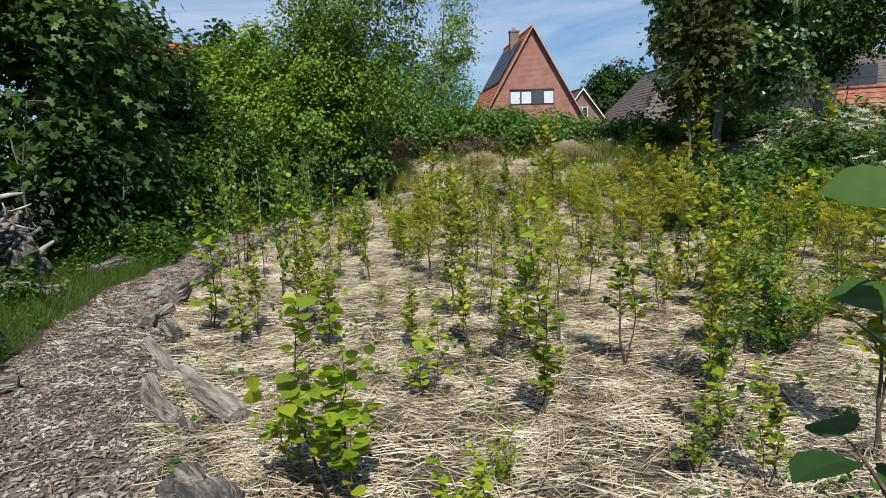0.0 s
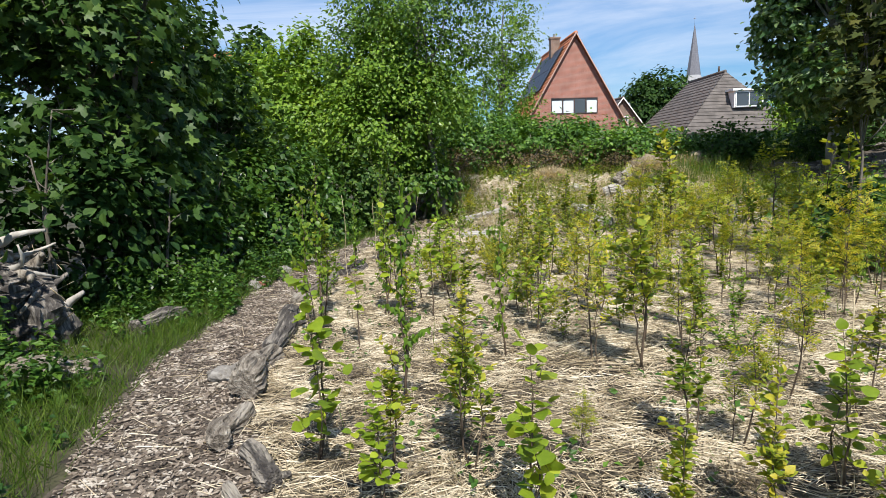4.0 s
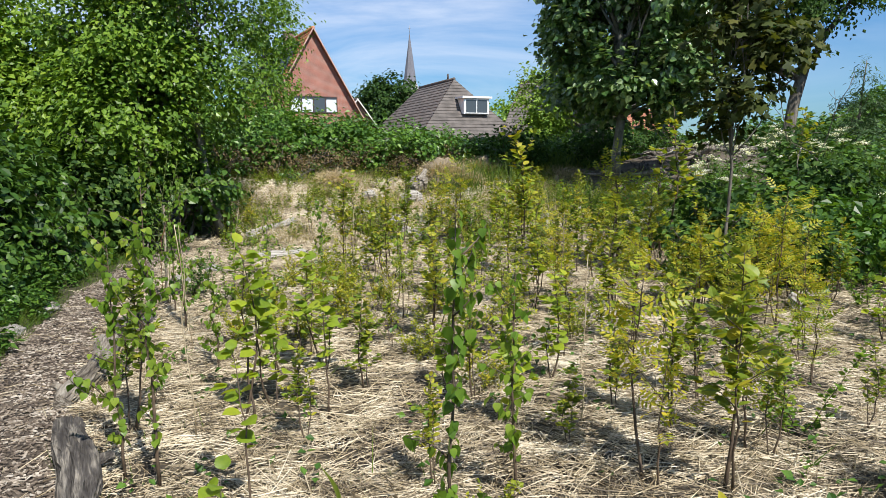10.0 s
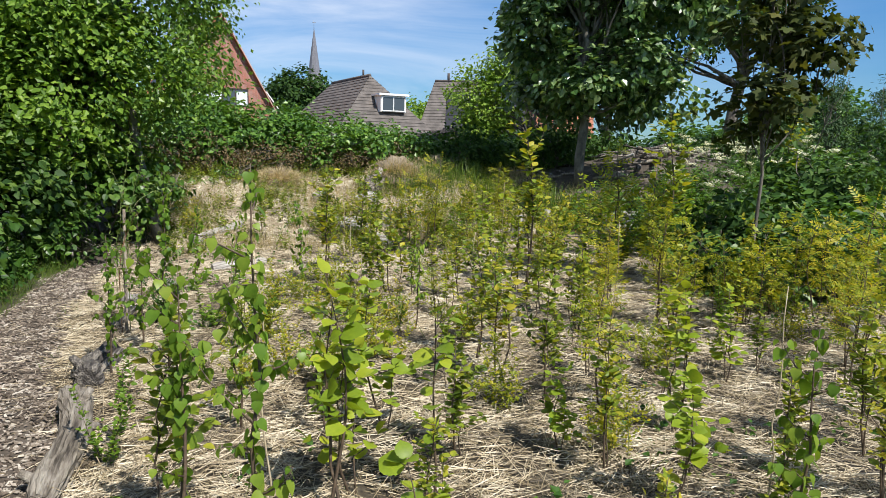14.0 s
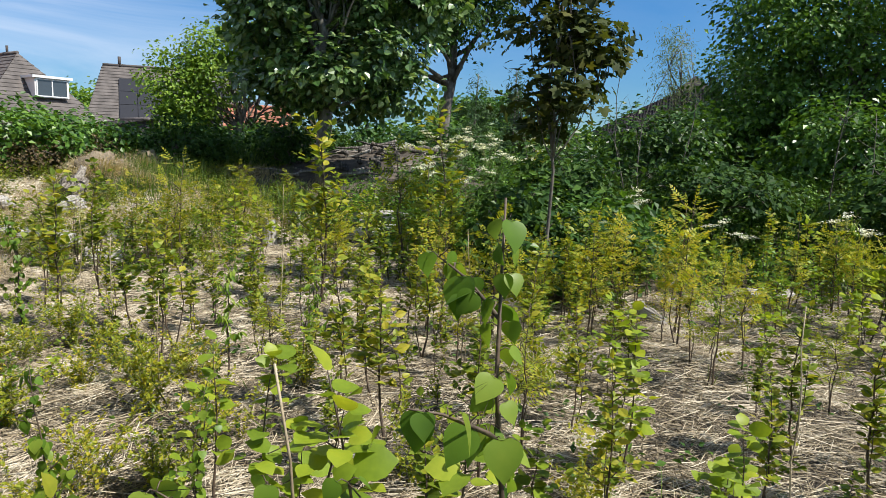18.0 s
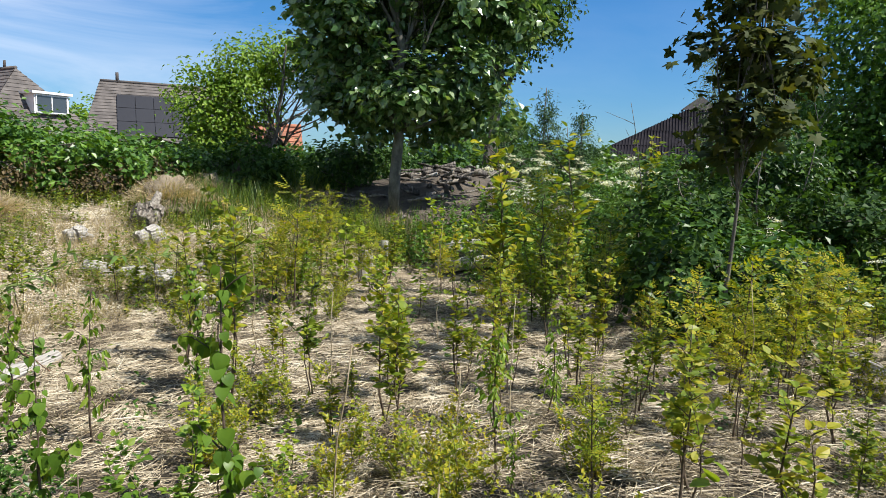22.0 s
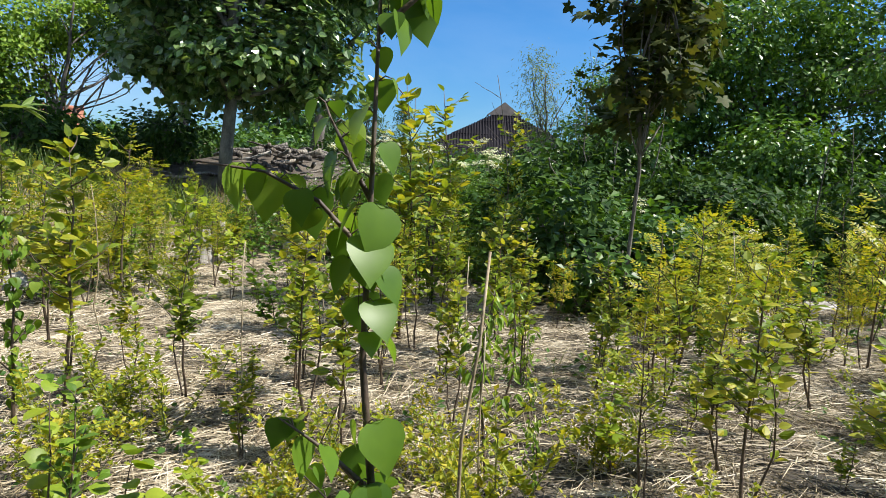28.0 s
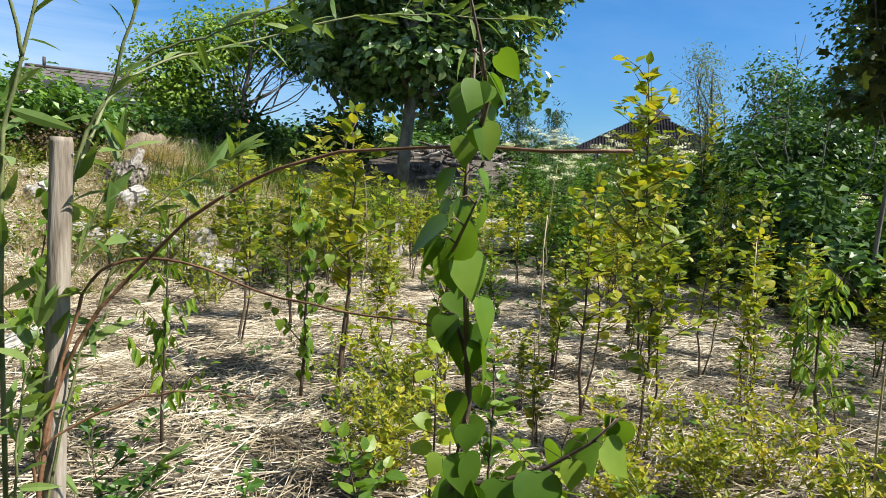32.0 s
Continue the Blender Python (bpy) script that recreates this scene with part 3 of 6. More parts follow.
WORDS = {
    "hazel": ("young hazel sapling with broad bright green serrated leaves", "sapling"),
    "slim": ("slim young hazel with large bright green leaves", "sapling"),
    "edge": ("tall hazel sapling beside the walk, its shade painted as dark leaves", "sapling"),
    "birch": ("slender birch sapling with hanging heart-shaped green leaves", "sapling"),
    "leafy": ("thin young shrub with small fresh green leaves in straw mulch", "sapling"),
    "yellow": ("young rowan sapling with yellow-green feathered leaves", "sapling"),
    "dense": ("narrow young shrub densely set with small dark leaves", "sapling"),
    "bush": ("low spreading young bush with dark green leaves", "shrub"),
    "bushy": ("low mound of fine yellow-green privet shoots in straw", "shrub"),
    "rose": ("low young dog rose with rosettes of light green leaves", "shrub"),
    "round": ("young dogwood sapling with paired light green leaves", "sapling"),
    "droop": ("young bird cherry sapling with limp hanging leaves", "sapling"),
    "maple": ("slender young maple sapling with reddish lobed leaves", "sapling"),
}


def sapling(kind, h, sway=1.0):
    """A young plant of the height h, standing at the origin."""
    stems, nb, bl, step, size, droop, start, shape, per, blade, wood = KINDS[kind]
    root = new(kind + "_" + WORDS[kind][1] if kind in ("hazel", "birch", "maple") else {"slim": "hazel_sapling", "yellow": "rowan_sapling", "droop": "cherry_sapling", "round": "dogwood_sapling",
               "bushy": "privet_shrub", "rose": "rose_shrub"}.get(kind, "young_shrub"))
    tagged(root, *WORDS[kind], group="planted young trees and shrubs")
    P, D, S, U = [], [], [], []
    for s in range(stems):
        hh = h * (1 if s == 0 else rng.uniform(0.5, 0.85))
        lean = rng.normal(0, (0.045 if stems < 3 else 0.3) * sway, 2) * hh
        base = np.array([*rng.normal(0, 0.012 * stems, 2), -0.03])
        line = curve_points(base, (base[0] + lean[0], base[1] + lean[1], hh), 0.05 * sway, 9)
        rad = np.linspace(0.0055 + 0.0035 * h, 0.0014, 9) * (1 if s == 0 else 0.7)
        stem = Soup()
        stem.add(*tube(line, rad, 6))
        lines = [line]
        for b in range(max(2, nb // (1 if s == 0 else 2))):
            f = start + (0.96 - start) * (b + rng.uniform(0.1, 0.9)) / nb if s == 0 else rng.uniform(start, 0.95)
            f = min(f, 0.97)
            a = np.array([np.interp(f, np.linspace(0, 1, 9), line[:, i]) for i in range(3)])
            az = rng.uniform(0, 2 * np.pi)
            L = h * bl * (1.15 - 0.7 * f) * rng.uniform(0.6, 1.3)
            tip = a + L * np.array([math.cos(az), math.sin(az), rng.uniform(0.35, 1.1)])
            br = curve_points(a, tip, 0.08, 5)
            stem.add(*tube(br, np.linspace(0.0022 + 0.001 * h, 0.0009, 5), 4), True)
            lines.append(br)
        for k, ln in enumerate(lines):
            seg = np.linalg.norm(np.diff(ln, axis=0), axis=1)
            cum = np.concatenate([[0], np.cumsum(seg)])
            lo = cum[-1] * (start if k == 0 else 0.12)
            for d in np.arange(lo, cum[-1], step):
                if rng.random() < 0.12:
                    continue
                p = np.array([np.interp(d, cum, ln[:, i]) for i in range(3)])
                ax = unit(ln[-1] - ln[0])
                for w in range(per):
                    az = rng.uniform(0, 2 * np.pi)
                    out = np.array([math.cos(az), math.sin(az), rng.uniform(0.1, 0.7) - droop]) + 0.4 * ax
                    o = unit(out)
                    if kind == "birch":
                        flat = unit(np.array([o[0], o[1], 0.25]))
                        q = p + flat * 0.35 * size
                        stem.add(*tube([p, p + flat * 0.2 * size + np.array([0, 0, 0.004]), q], [0.0009, 0.0007, 0.0006], 4), True)
                        P.append(q), D.append(flat * 0.45 + np.array([0, 0, -0.9]) + rng.normal(0, 0.2, 3)), U.append(flat + rng.normal(0, 0.35, 3))
                    else:
                        P.append(p + 0.2 * size * o), D.append(o), U.append(np.array([0, 0, 1.0]) + rng.normal(0, 0.45, 3))
                    S.append(size * rng.uniform(0.6, 1.25) * (1.0 if d < 0.85 * cum[-1] else 0.75))
            if kind != "birch":
                P.append(ln[-1]), D.append(unit(ln[-1] - ln[-2]) + rng.normal(0, 0.3, 3)), S.append(size * 0.8), U.append((0.3, 0.2, 1.0))
        part("stem", stem, wood, root, smooth=True)
    lf = Soup()
    lf.add(*leaves(np.array(P), np.array(D), np.array(S), shape, 0.02, np.array(U)))
    part("foliage", lf, blade, root, smooth=kind in ("hazel", "birch", "slim"))
    return root


BANK = {}


def variants(kind, count, h=1.0):
    if kind not in BANK:
        BANK[kind] = [sapling(kind, h) for _ in range(count)]
        for o in BANK[kind]:
            o["spare"] = 1
    return BANK[kind]


USED = set()


def plant(kind, x, y, h):
    """Stands a sapling of the kind at a place; the first use of a variant takes the variant itself."""
    if min(math.hypot(x - e[0], y - e[1]) for _, e, _, _ in PATH) < 0.42:
        return None
    pool = variants(kind, 6)
    ob = pool[int(rng.integers(len(pool)))]
    m = Matrix.Translation((x, y, float(terrain(x, y)))) @ Matrix.Rotation(rng.uniform(0, 6.28), 4, "Z") @ Matrix.Rotation(rng.normal(0, 0.03), 4, "X")
    wide = h * rng.uniform(0.9, 1.12) if kind not in ("birch", "hazel", "slim") else h ** 0.7
    sc = Matrix.Diagonal((wide, wide, h, 1))
    if ob.name not in USED:
        USED.add(ob.name)
        made = ob
    else:
        made = copy_thing(ob, Matrix.Identity(4))
    made.matrix_basis = m @ sc
    return made


def blob_points(blobs, n, inner=0.55):
    """Points in the outer part of a set of lumpy ellipsoids, and their outward ways."""
    vol = np.array([b[3] * b[4] * b[5] for b in blobs]) ** 0.75
    pick = rng.choice(len(blobs), n, p=vol / vol.sum())
    B = np.array(blobs, float)[pick]
    d = unit(rng.normal(0, 1, (n, 3)))
    r = rng.uniform(inner ** 2, 1.0, n) ** 0.5
    r *= 1 + 0.16 * np.sin(5 * d[:, 0] + 3 * d[:, 2] + B[:, 0]) * np.sin(4 * d[:, 1] + 2.0 * B[:, 1]) + 0.1 * rng.normal(0, 1, n)
    return B[:, :3] + d * B[:, 3:6] * r[:, None], unit(d / B[:, 3:6])


def clumps(blobs, tips, per, spread, inner=0.5, floor=None):
    C, O = blob_points(blobs, tips, inner)
    if floor is not None:
        keep = C[:, 2] > floor + 0.1
        C, O = C[keep], O[keep]
    P = np.repeat(C, per, 0) + rng.normal(0, 1, (len(C) * per, 3)) * spread * np.array([1, 1, 0.7])
    Oo = np.repeat(O, per, 0)
    N = unit(0.75 * Oo + np.array([0, 0, 0.75]) + rng.normal(0, 0.45, P.shape))
    D = rng.normal(0, 1, P.shape) + 0.8 * Oo + np.array([0, 0, -0.5])
    D = unit(D - N * (D * N).sum(1, keepdims=True))
    return C, P, D, N


DENSE = 0.75


def woody(name, words, cat, base, top, r0, blobs, tips, per, spread, leaf, shape, blade, bark, limbs=9, stems=1, inner=0.5, group="", flowers=0, low=0.12):
    """A tree or large shrub: trunk or stems with limbs, and a crown of single leaves."""
    x, y = base
    z = float(terrain(x, y))
    root = new(name)
    root.location = (x, y, z)
    tagged(root, words, cat, group=group)
    extra = []
    for bx, by, bz, ax, ay, az in blobs:
        for _ in range(4):
            d = unit(rng.normal(0, 1, 3))
            k = rng.uniform(0.18, 0.36)
            extra.append((bx + d[0] * ax, by + d[1] * ay, bz + d[2] * az, ax * k, ay * k, az * k))
    blobs = list(blobs) + [e for e in extra if e[2] > 0.4]
    C, P, D, N = clumps(blobs, int(tips * DENSE), int(per * 2.9), spread * 1.2, inner, 0.0)
    leaf = leaf * 1.4
    keep = P[:, 2] > 0.02
    P, D, N = P[keep], D[keep], N[keep]
    for s in range(stems):
        off = rng.normal(0, 0.15 * (stems > 1), 2)
        lean = rng.normal(0, 0.012 if stems == 1 else 0.15, 2) * top
        line = curve_points((off[0], off[1], -0.1), (off[0] + lean[0], off[1] + lean[1], top * (1 if s == 0 else rng.uniform(0.6, 0.95))), 0.03, 10)
        tk = Soup()
        tk.add(*tube(line, np.linspace(r0, r0 * 0.25, 10) * (1 if s == 0 else 0.6), 10, 0.05))
        for _ in range(limbs):
            tgt = C[rng.integers(len(C))]
            f = np.clip(tgt[2] / top * rng.uniform(0.35, 0.8), low, 0.95)
            a = np.array([np.interp(f, np.linspace(0, 1, 10), line[:, i]) for i in range(3)])
            lb = curve_points(a, tgt, 0.08, 7)
            tk.add(*tube(lb, np.linspace(r0 * (0.5 - 0.3 * f), 0.006, 7), 6), True)
            for _ in range(2):
                t2 = C[np.argsort(np.linalg.norm(C - tgt, axis=1))[int(rng.integers(1, min(12, len(C))))]]
                tk.add(*tube(curve_points(lb[int(rng.integers(3, 6))], t2, 0.08, 4), np.linspace(0.012, 0.004, 4), 4), True)
        part("trunk" if stems == 1 else "stem", tk, bark, root, smooth=True)
    lf = Soup()
    lf.add(*leaves(P, D, leaf * rng.uniform(0.7, 1.35, len(P)), shape, 0.12, N))
    part("crown", lf, blade, root)
    if flowers:
        hi = C[np.argsort(-(C[:, 2] + 0.4 * (C[:, 0] - C[:, 1] * 0.5) + rng.normal(0, 0.5, len(C))))[:flowers]]
        fs = Soup()
        Q = np.repeat(hi, 26, 0) + rng.normal(0, 1, (len(hi) * 26, 3)) * np.array([0.07, 0.07, 0.012]) + np.array([0, 0, spread])
        fs.add(*leaves(Q, rng.normal(0, 1, Q.shape) * np.array([1, 1, 0.15]), 0.028, DIAMOND, 0.2))
        tagged(part("flower_heads", fs, PETAL, root), "flat creamy white flower heads", kind="stuff")
    return root


def shrub(words, x, y, rx, ry, h, leaf, shape, blade, dens=1.0, name="shrub", cat="shrub", flowers=0, spread=0.13):
    """A bush grown down to the ground."""
    k = max(2, int(3 * rx * ry / max(0.5, min(rx, ry)) ** 2))
    blobs = [(0, 0, h * 0.42, rx, ry, h * 0.58)]
    for _ in range(k + 2):
        s = rng.uniform(0.35, 0.6)
        blobs.append((rng.uniform(-0.6, 0.6) * rx, rng.uniform(-0.6, 0.6) * ry, h * rng.uniform(0.4, 0.72), rx * s, ry * s, h * rng.uniform(0.25, 0.36)))
    area = (rx * ry + (rx + ry) * h) * 2
    per = 7
    tips = int(area * dens * 20 * (0.08 / leaf) ** 1.2)
    return woody(name, words, cat, (x, y), h * 0.8, 0.025 + 0.01 * h, blobs, tips, per, spread, leaf, shape, blade, BARK, 4, 3, 0.55, flowers=flowers)


# ---- buildings ----
def house(name, words, origin, yaw, width, length, eave, ridge, wall_mat, roof_mat, hip_front=0.0, hip_back=0.0, over=0.35, courses=0.34, trim=VERGE_BOARD):
    """Walls and a tiled pitched roof. Local: front wall at y = 0 facing -y, ridge along +y; hips cut the ends back."""
    root = new(name)
    root.matrix_basis = pose(origin[0], origin[1], 0, 0, 0, yaw)
    tagged(root, words, "house")
    w = width / 2
    wall = Soup()
    t = 0.3
    top_f, top_b = (eave if hip_front else ridge), (eave if hip_back else ridge)
    for y0, y1, tp in ((0, t, top_f), (length - t, length, top_b)):
        v = [(-w, y0, 0), (w, y0, 0), (w, y0, eave), (0, y0, tp - 0.08), (-w, y0, eave), (-w, y1, 0), (w, y1, 0), (w, y1, eave), (0, y1, tp - 0.08), (-w, y1, eave)]
        wall.add(v, [(0, 1, 2), (0, 2, 4), (4, 2, 3), (5, 7, 6), (5, 9, 7), (9, 8, 7), (0, 4, 9), (0, 9, 5), (1, 6, 7), (1, 7, 2), (2, 7, 8), (2, 8, 3), (3, 8, 9), (3, 9, 4)])
    box(wall, -w, t, 0, -w + t, length - t, eave)
    box(wall, w - t, t, 0, w, length - t, eave)
    part("wall", wall, wall_mat, root)
    slope = math.hypot(w, ridge - eave)
    rf, rows = Soup(), []
    n = max(4, int(slope / courses))
    yf, yb = (-over, length + over)

    def course(pa, pb, qa, qb, lift):
        """One row of tiles between a lower edge pa-pb and an upper edge qa-qb, lifted at the lower edge."""
        up = Vector(lift)
        v = [Vector(pa) + up, Vector(pb) + up, Vector(qb), Vector(qa), Vector(pa) - up * 0.3, Vector(pb) - up * 0.3]
        one = Soup()
        one.add([tuple(q) for q in v], [(0, 1, 2), (0, 2, 3), (4, 5, 1), (4, 1, 0)])
        rows.append(one)

    ez = eave - over * (ridge - eave) / w
    for s in (-1, 1):
        nrm = Vector((s * (ridge - eave), 0, w)).normalized() * 0.04
        for i in range(n):
            a, b = i / n, (i + 1) / n
            xa, za = s * (w + over) * (1 - a), ez + (ridge - ez) * a
            xb, zb = s * (w + over) * (1 - b), ez + (ridge - ez) * b
            pa, pb = (xa, yf + hip_front * a, za), (xa, yb - hip_back * a, za)
            qa, qb = (xb, yf + hip_front * b, zb), (xb, yb - hip_back * b, zb)
            if s > 0:
                course(pa, pb, qa, qb, nrm)
            else:
                course(pb, pa, qb, qa, nrm)
    for hip, y0, s in ((hip_front, yf, 1), (hip_back, yb, -1)):
        if not hip:
            continue
        nrm = Vector((0, -s * (ridge - ez), hip)).normalized() * 0.04
        for i in range(n):
            a, b = i / n, (i + 1) / n
            xa, xb = (w + over) * (1 - a), (w + over) * (1 - b)
            za, zb = ez + (ridge - ez) * a, ez + (ridge - ez) * b
            ya, ybb = y0 + s * hip * a, y0 + s * hip * b
            course((-s * xa, ya, za), (s * xa, ya, za), (-s * xb, ybb, zb), (s * xb, ybb, zb), nrm)
    sh = 0.03
    for s in (-1, 1):
        rf.add([(s * (w + over), yf, ez - sh), (s * (w + over), yb, ez - sh), (0, yb - hip_back, ridge - sh), (0, yf + hip_front, ridge - sh)], [(0, 1, 2), (0, 2, 3)])
    for hip, y0, s in ((hip_front, yf, 1), (hip_back, yb, -1)):
        if hip:
            rf.add([(-w - over, y0, ez - sh), (w + over, y0, ez - sh), (0, y0 + s * hip, ridge - sh)], [(0, 1, 2)])
    deck = part("roof", rf, roof_mat, root)
    for one in rows:
        part("tile_course", one, roof_mat, deck)
    cap = Soup()
    cap.add(*tube([(0, yf + hip_front, ridge + 0.03), (0, (yf + yb) / 2, ridge + 0.04), (0, yb - hip_back, ridge + 0.03)], 0.13, 8))
    part("ridge_tiles", cap, roof_mat, root, smooth=True)
    if trim and not hip_front:
        for s in (-1, 1):
            b = Soup()
            v = []
            for y in (-over - 0.05, -over):
                v += [(s * (w + over), y, ez), (0, y, ridge + 0.1), (0, y, ridge - 0.06), (s * (w + over), y, ez - 0.14)]
            b.add(v, [(0, 1, 2), (0, 2, 3), (4, 6, 5), (4, 7, 6), (0, 4, 5), (0, 5, 1), (3, 2, 6), (3, 6, 7)])
            part("bargeboard", b, trim, root, "white-edged bargeboard")
    return root


def window(parent, x0, x1, z0, z1, y, panes=3, frame_mat=WHITE_PAINT, deep=0.12, curtain=0.0):
    """A window set 4 mm proud of a wall that faces -y."""
    f = Soup()
    e = 0.07
    box(f, x0, y - 0.05, z0, x1, y + deep, z0 + e), box(f, x0, y - 0.05, z1 - e, x1, y + deep, z1)
    box(f, x0, y - 0.05, z0 + e, x0 + e, y + deep, z1 - e), box(f, x1 - e, y - 0.05, z0 + e, x1, y + deep, z1 - e)
    for i in range(1, panes):
        c = x0 + (x1 - x0) * i / panes
        box(f, c - e / 2, y - 0.04, z0 + e, c + e / 2, y + deep, z1 - e)
    fr = part("window_frame", f, frame_mat, parent)
    for i in range(panes):
        g = Soup()
        a, b = x0 + (x1 - x0) * i / panes, x0 + (x1 - x0) * (i + 1) / panes
        box(g, a + e / 2 + 0.01, y - 0.012, z0 + e, b - e / 2 - 0.01, y - 0.004, z1 - e)
        pane = part("pane", g, GLASS, fr)
        # pale panel over the pane: the sky's reflection put into colour
        if curtain and i != 2:
            k = Soup()
            box(k, a + e / 2 + 0.03, y - 0.02, z0 + e, b - e / 2 - 0.03, y - 0.014, z0 + e + (z1 - z0 - 2 * e) * curtain)
            part("curtain", k, SKY_SHEEN, fr, "pale panel painted as sky mirrored in the pane")
    return fr


def chimney(parent, x, y, z0, z1, w=0.7, mat=BROWN_BRICK):
    c = Soup()
    box(c, x - w / 2, y - w / 2, z0, x + w / 2, y + w / 2, z1)
    box(c, x - w / 2 - 0.06, y - w / 2 - 0.06, z1, x + w / 2 + 0.06, y + w / 2 + 0.06, z1 + 0.12)
    ch = part("chimney", c, mat, parent)
    p = Soup()
    p.add(*tube([(x, y, z1 + 0.1), (x, y, z1 + 0.4)], 0.12, 8))
    part("chimney_pot", p, LEAD, ch)


def panels(parent, side, w, eave, ridge, y0, y1, a0, a1, nx, nz):
    """Solar panels on the slope at side (-1 or 1)."""
    for i in range(nx):
        for k in range(nz):
            ya, yb = y0 + (y1 - y0) * i / nx + 0.02, y0 + (y1 - y0) * (i + 1) / nx - 0.02
            fa, fb = a0 + (a1 - a0) * k / nz + 0.003, a0 + (a1 - a0) * (k + 1) / nz - 0.003
            nrm = Vector((side * (ridge - eave), 0, w)).normalized()
            v = []
            for lift in (0.1, 0.15):
                for f, y in ((fa, ya), (fa, yb), (fb, yb), (fb, ya)):
                    v.append(tuple(Vector((side * w * (1 - f), y, eave + (ridge - eave) * f)) + nrm * lift))
            s = Soup()
            s.add(v, [(4, 5, 6), (4, 6, 7), (0, 1, 5), (0, 5, 4), (1, 2, 6), (1, 6, 5), (2, 3, 7), (2, 7, 6), (3, 0, 4), (3, 4, 7)])
            part("solar_panel", s, SOLAR, parent)


# red brick gable house
brick_house = house("brick_house", "red brick house with steep gable and orange tile roof", (3.7, 56.7), 8.3, 8.8, 12.4, 3.0, 10.5, RED_BRICK, ROOF_ORANGE)
window(brick_house, -1.85, 1.75, 4.55, 5.75, -0.004, 4, WINDOW_BROWN, curtain=0.86)
chimney(brick_house, -0.5, 5.0, 9.2, 10.9, 0.75)
panels(brick_house, -1, 4.4, 3.0, 10.5, 1.2, 11.0, 0.45, 0.9, 6, 2)
# grey-brown hipped house with a dormer
dormer_house = house("dormer_house", "brown-grey tiled hipped-roof house with white dormer window", (16.75, 59.0), 4.0, 8.6, 16.0, 3.2, 7.9, PLASTER, ROOF_GREY, hip_front=3.9, hip_back=3.9)
dm = Soup()
box(dm, -0.3, 0.75, 4.8, 2.0, 3.2, 6.1), box(dm, -0.5, 0.55, 6.1, 2.2, 3.4, 6.26)
dormer = part("dormer", dm, WHITE_PAINT, dormer_house, "white-painted flat-roofed dormer")
window(dormer_house, -0.2, 1.9, 4.85, 6.05, 0.74, 2)
fl = Soup()
fl.add(*tube([(0, 5, 7.9), (0, 5, 8.5)], 0.09, 8))
part("flue_pipe", fl, DARK_WOOD, dormer_house, smooth=True)
# low annexe before the dormer house
annexe = house("low_annexe", "low dark flat-pitched annexe behind the hedge", (21.9, 55.4), 4.0, 6.4, 3.0, 2.9, 3.5, DARK_WOOD, ROOF_GREY, trim=None)
# house with solar panels
solar_house = house("solar_house", "grey tiled house with dark solar panels on the roof", (35.6, 64.8), 62.0, 9.6, 12.0, 3.4, 8.6, PLASTER, ROOF_GREY, hip_back=1.5)
panels(solar_house, -1, 4.8, 3.4, 8.6, 1.0, 9.6, 0.08, 0.76, 6, 3)
fl = Soup()
fl.add(*tube([(0, 9.5, 8.5), (0, 9.5, 9.4)], 0.13, 8))
part("flue_pipe", fl, DARK_WOOD, solar_house, smooth=True)
# small house behind the brick house
small_house = house("small_gabled_house", "small grey-tiled gabled house with white bargeboards", (9.8, 72.6), 8.0, 6.2, 8.0, 2.8, 6.77, BROWN_BRICK, ROOF_GREY, trim=WHITE_PAINT)
window(small_house, -0.6, 0.6, 4.0, 5.0, -0.004, 2)
# house behind the trees on the west
house("white_gabled_house", "white house with orange tile roof among the trees", (-32.0, 60.0), -35.0, 8.0, 10.0, 5.0, 11.6, WHITE_PAINT, ROOF_ORANGE)
# orange roofed shed
shed = house("orange_roofed_shed", "small brick shed with orange tile roof", (25.7, 44.8), 55.0, 3.2, 3.6, 2.4, 4.3, BROWN_BRICK, SHED_TILE, trim=None)
# low houses beyond the poplar
house("far_red_house", "small red brick house with white gable boards", (47.5, 46.0), -40.0, 5.0, 8.0, 2.4, 4.9, RED_BRICK, ROOF_GREY)
# barn
barn = house("barn", "large barn with a dark corrugated hipped roof", (47.3, 25.3), -72.0, 16.6, 22.0, 3.1, 7.9, PLASTER, ROOF_DARK, hip_front=8.3, hip_back=8.3, over=0.5, courses=3.0)
for i in range(-36, 37):
    f = abs(i) / 37.0
    x = i * 0.23
    rib = Soup()
    rib.add(*tube([(x, -0.54, 2.83), (x, -0.48 + 8.2 * (1 - f) * 0.5, 2.83 + 5.1 * (1 - f) * 0.5), (x, -0.5 + 8.2 * (1 - f), 2.87 + 5.1 * (1 - f))], 0.06, 4))
    part("roof_rib", rib, ROOF_DARK, barn)
pk = Soup()
pk.add([(-1.5, 6.6, 7.3), (1.5, 6.6, 7.3), (0, 6.9, 8.46), (-1.5, 9, 7.3), (1.5, 9, 7.3), (0, 9, 8.46)], [(0, 1, 2), (0, 2, 5), (0, 5, 3), (1, 4, 5), (1, 5, 2)])
part("gablet", pk, ROOF_GREY, barn, "small grey ridge gablet")
wing = house("barn_wing", "low dark-roofed wing beside the barn", (55.0, 16.5), -72.0, 9.0, 18.0, 3.0, 6.6, PLASTER, ROOF_DARK, over=0.4, courses=2.0, trim=None)


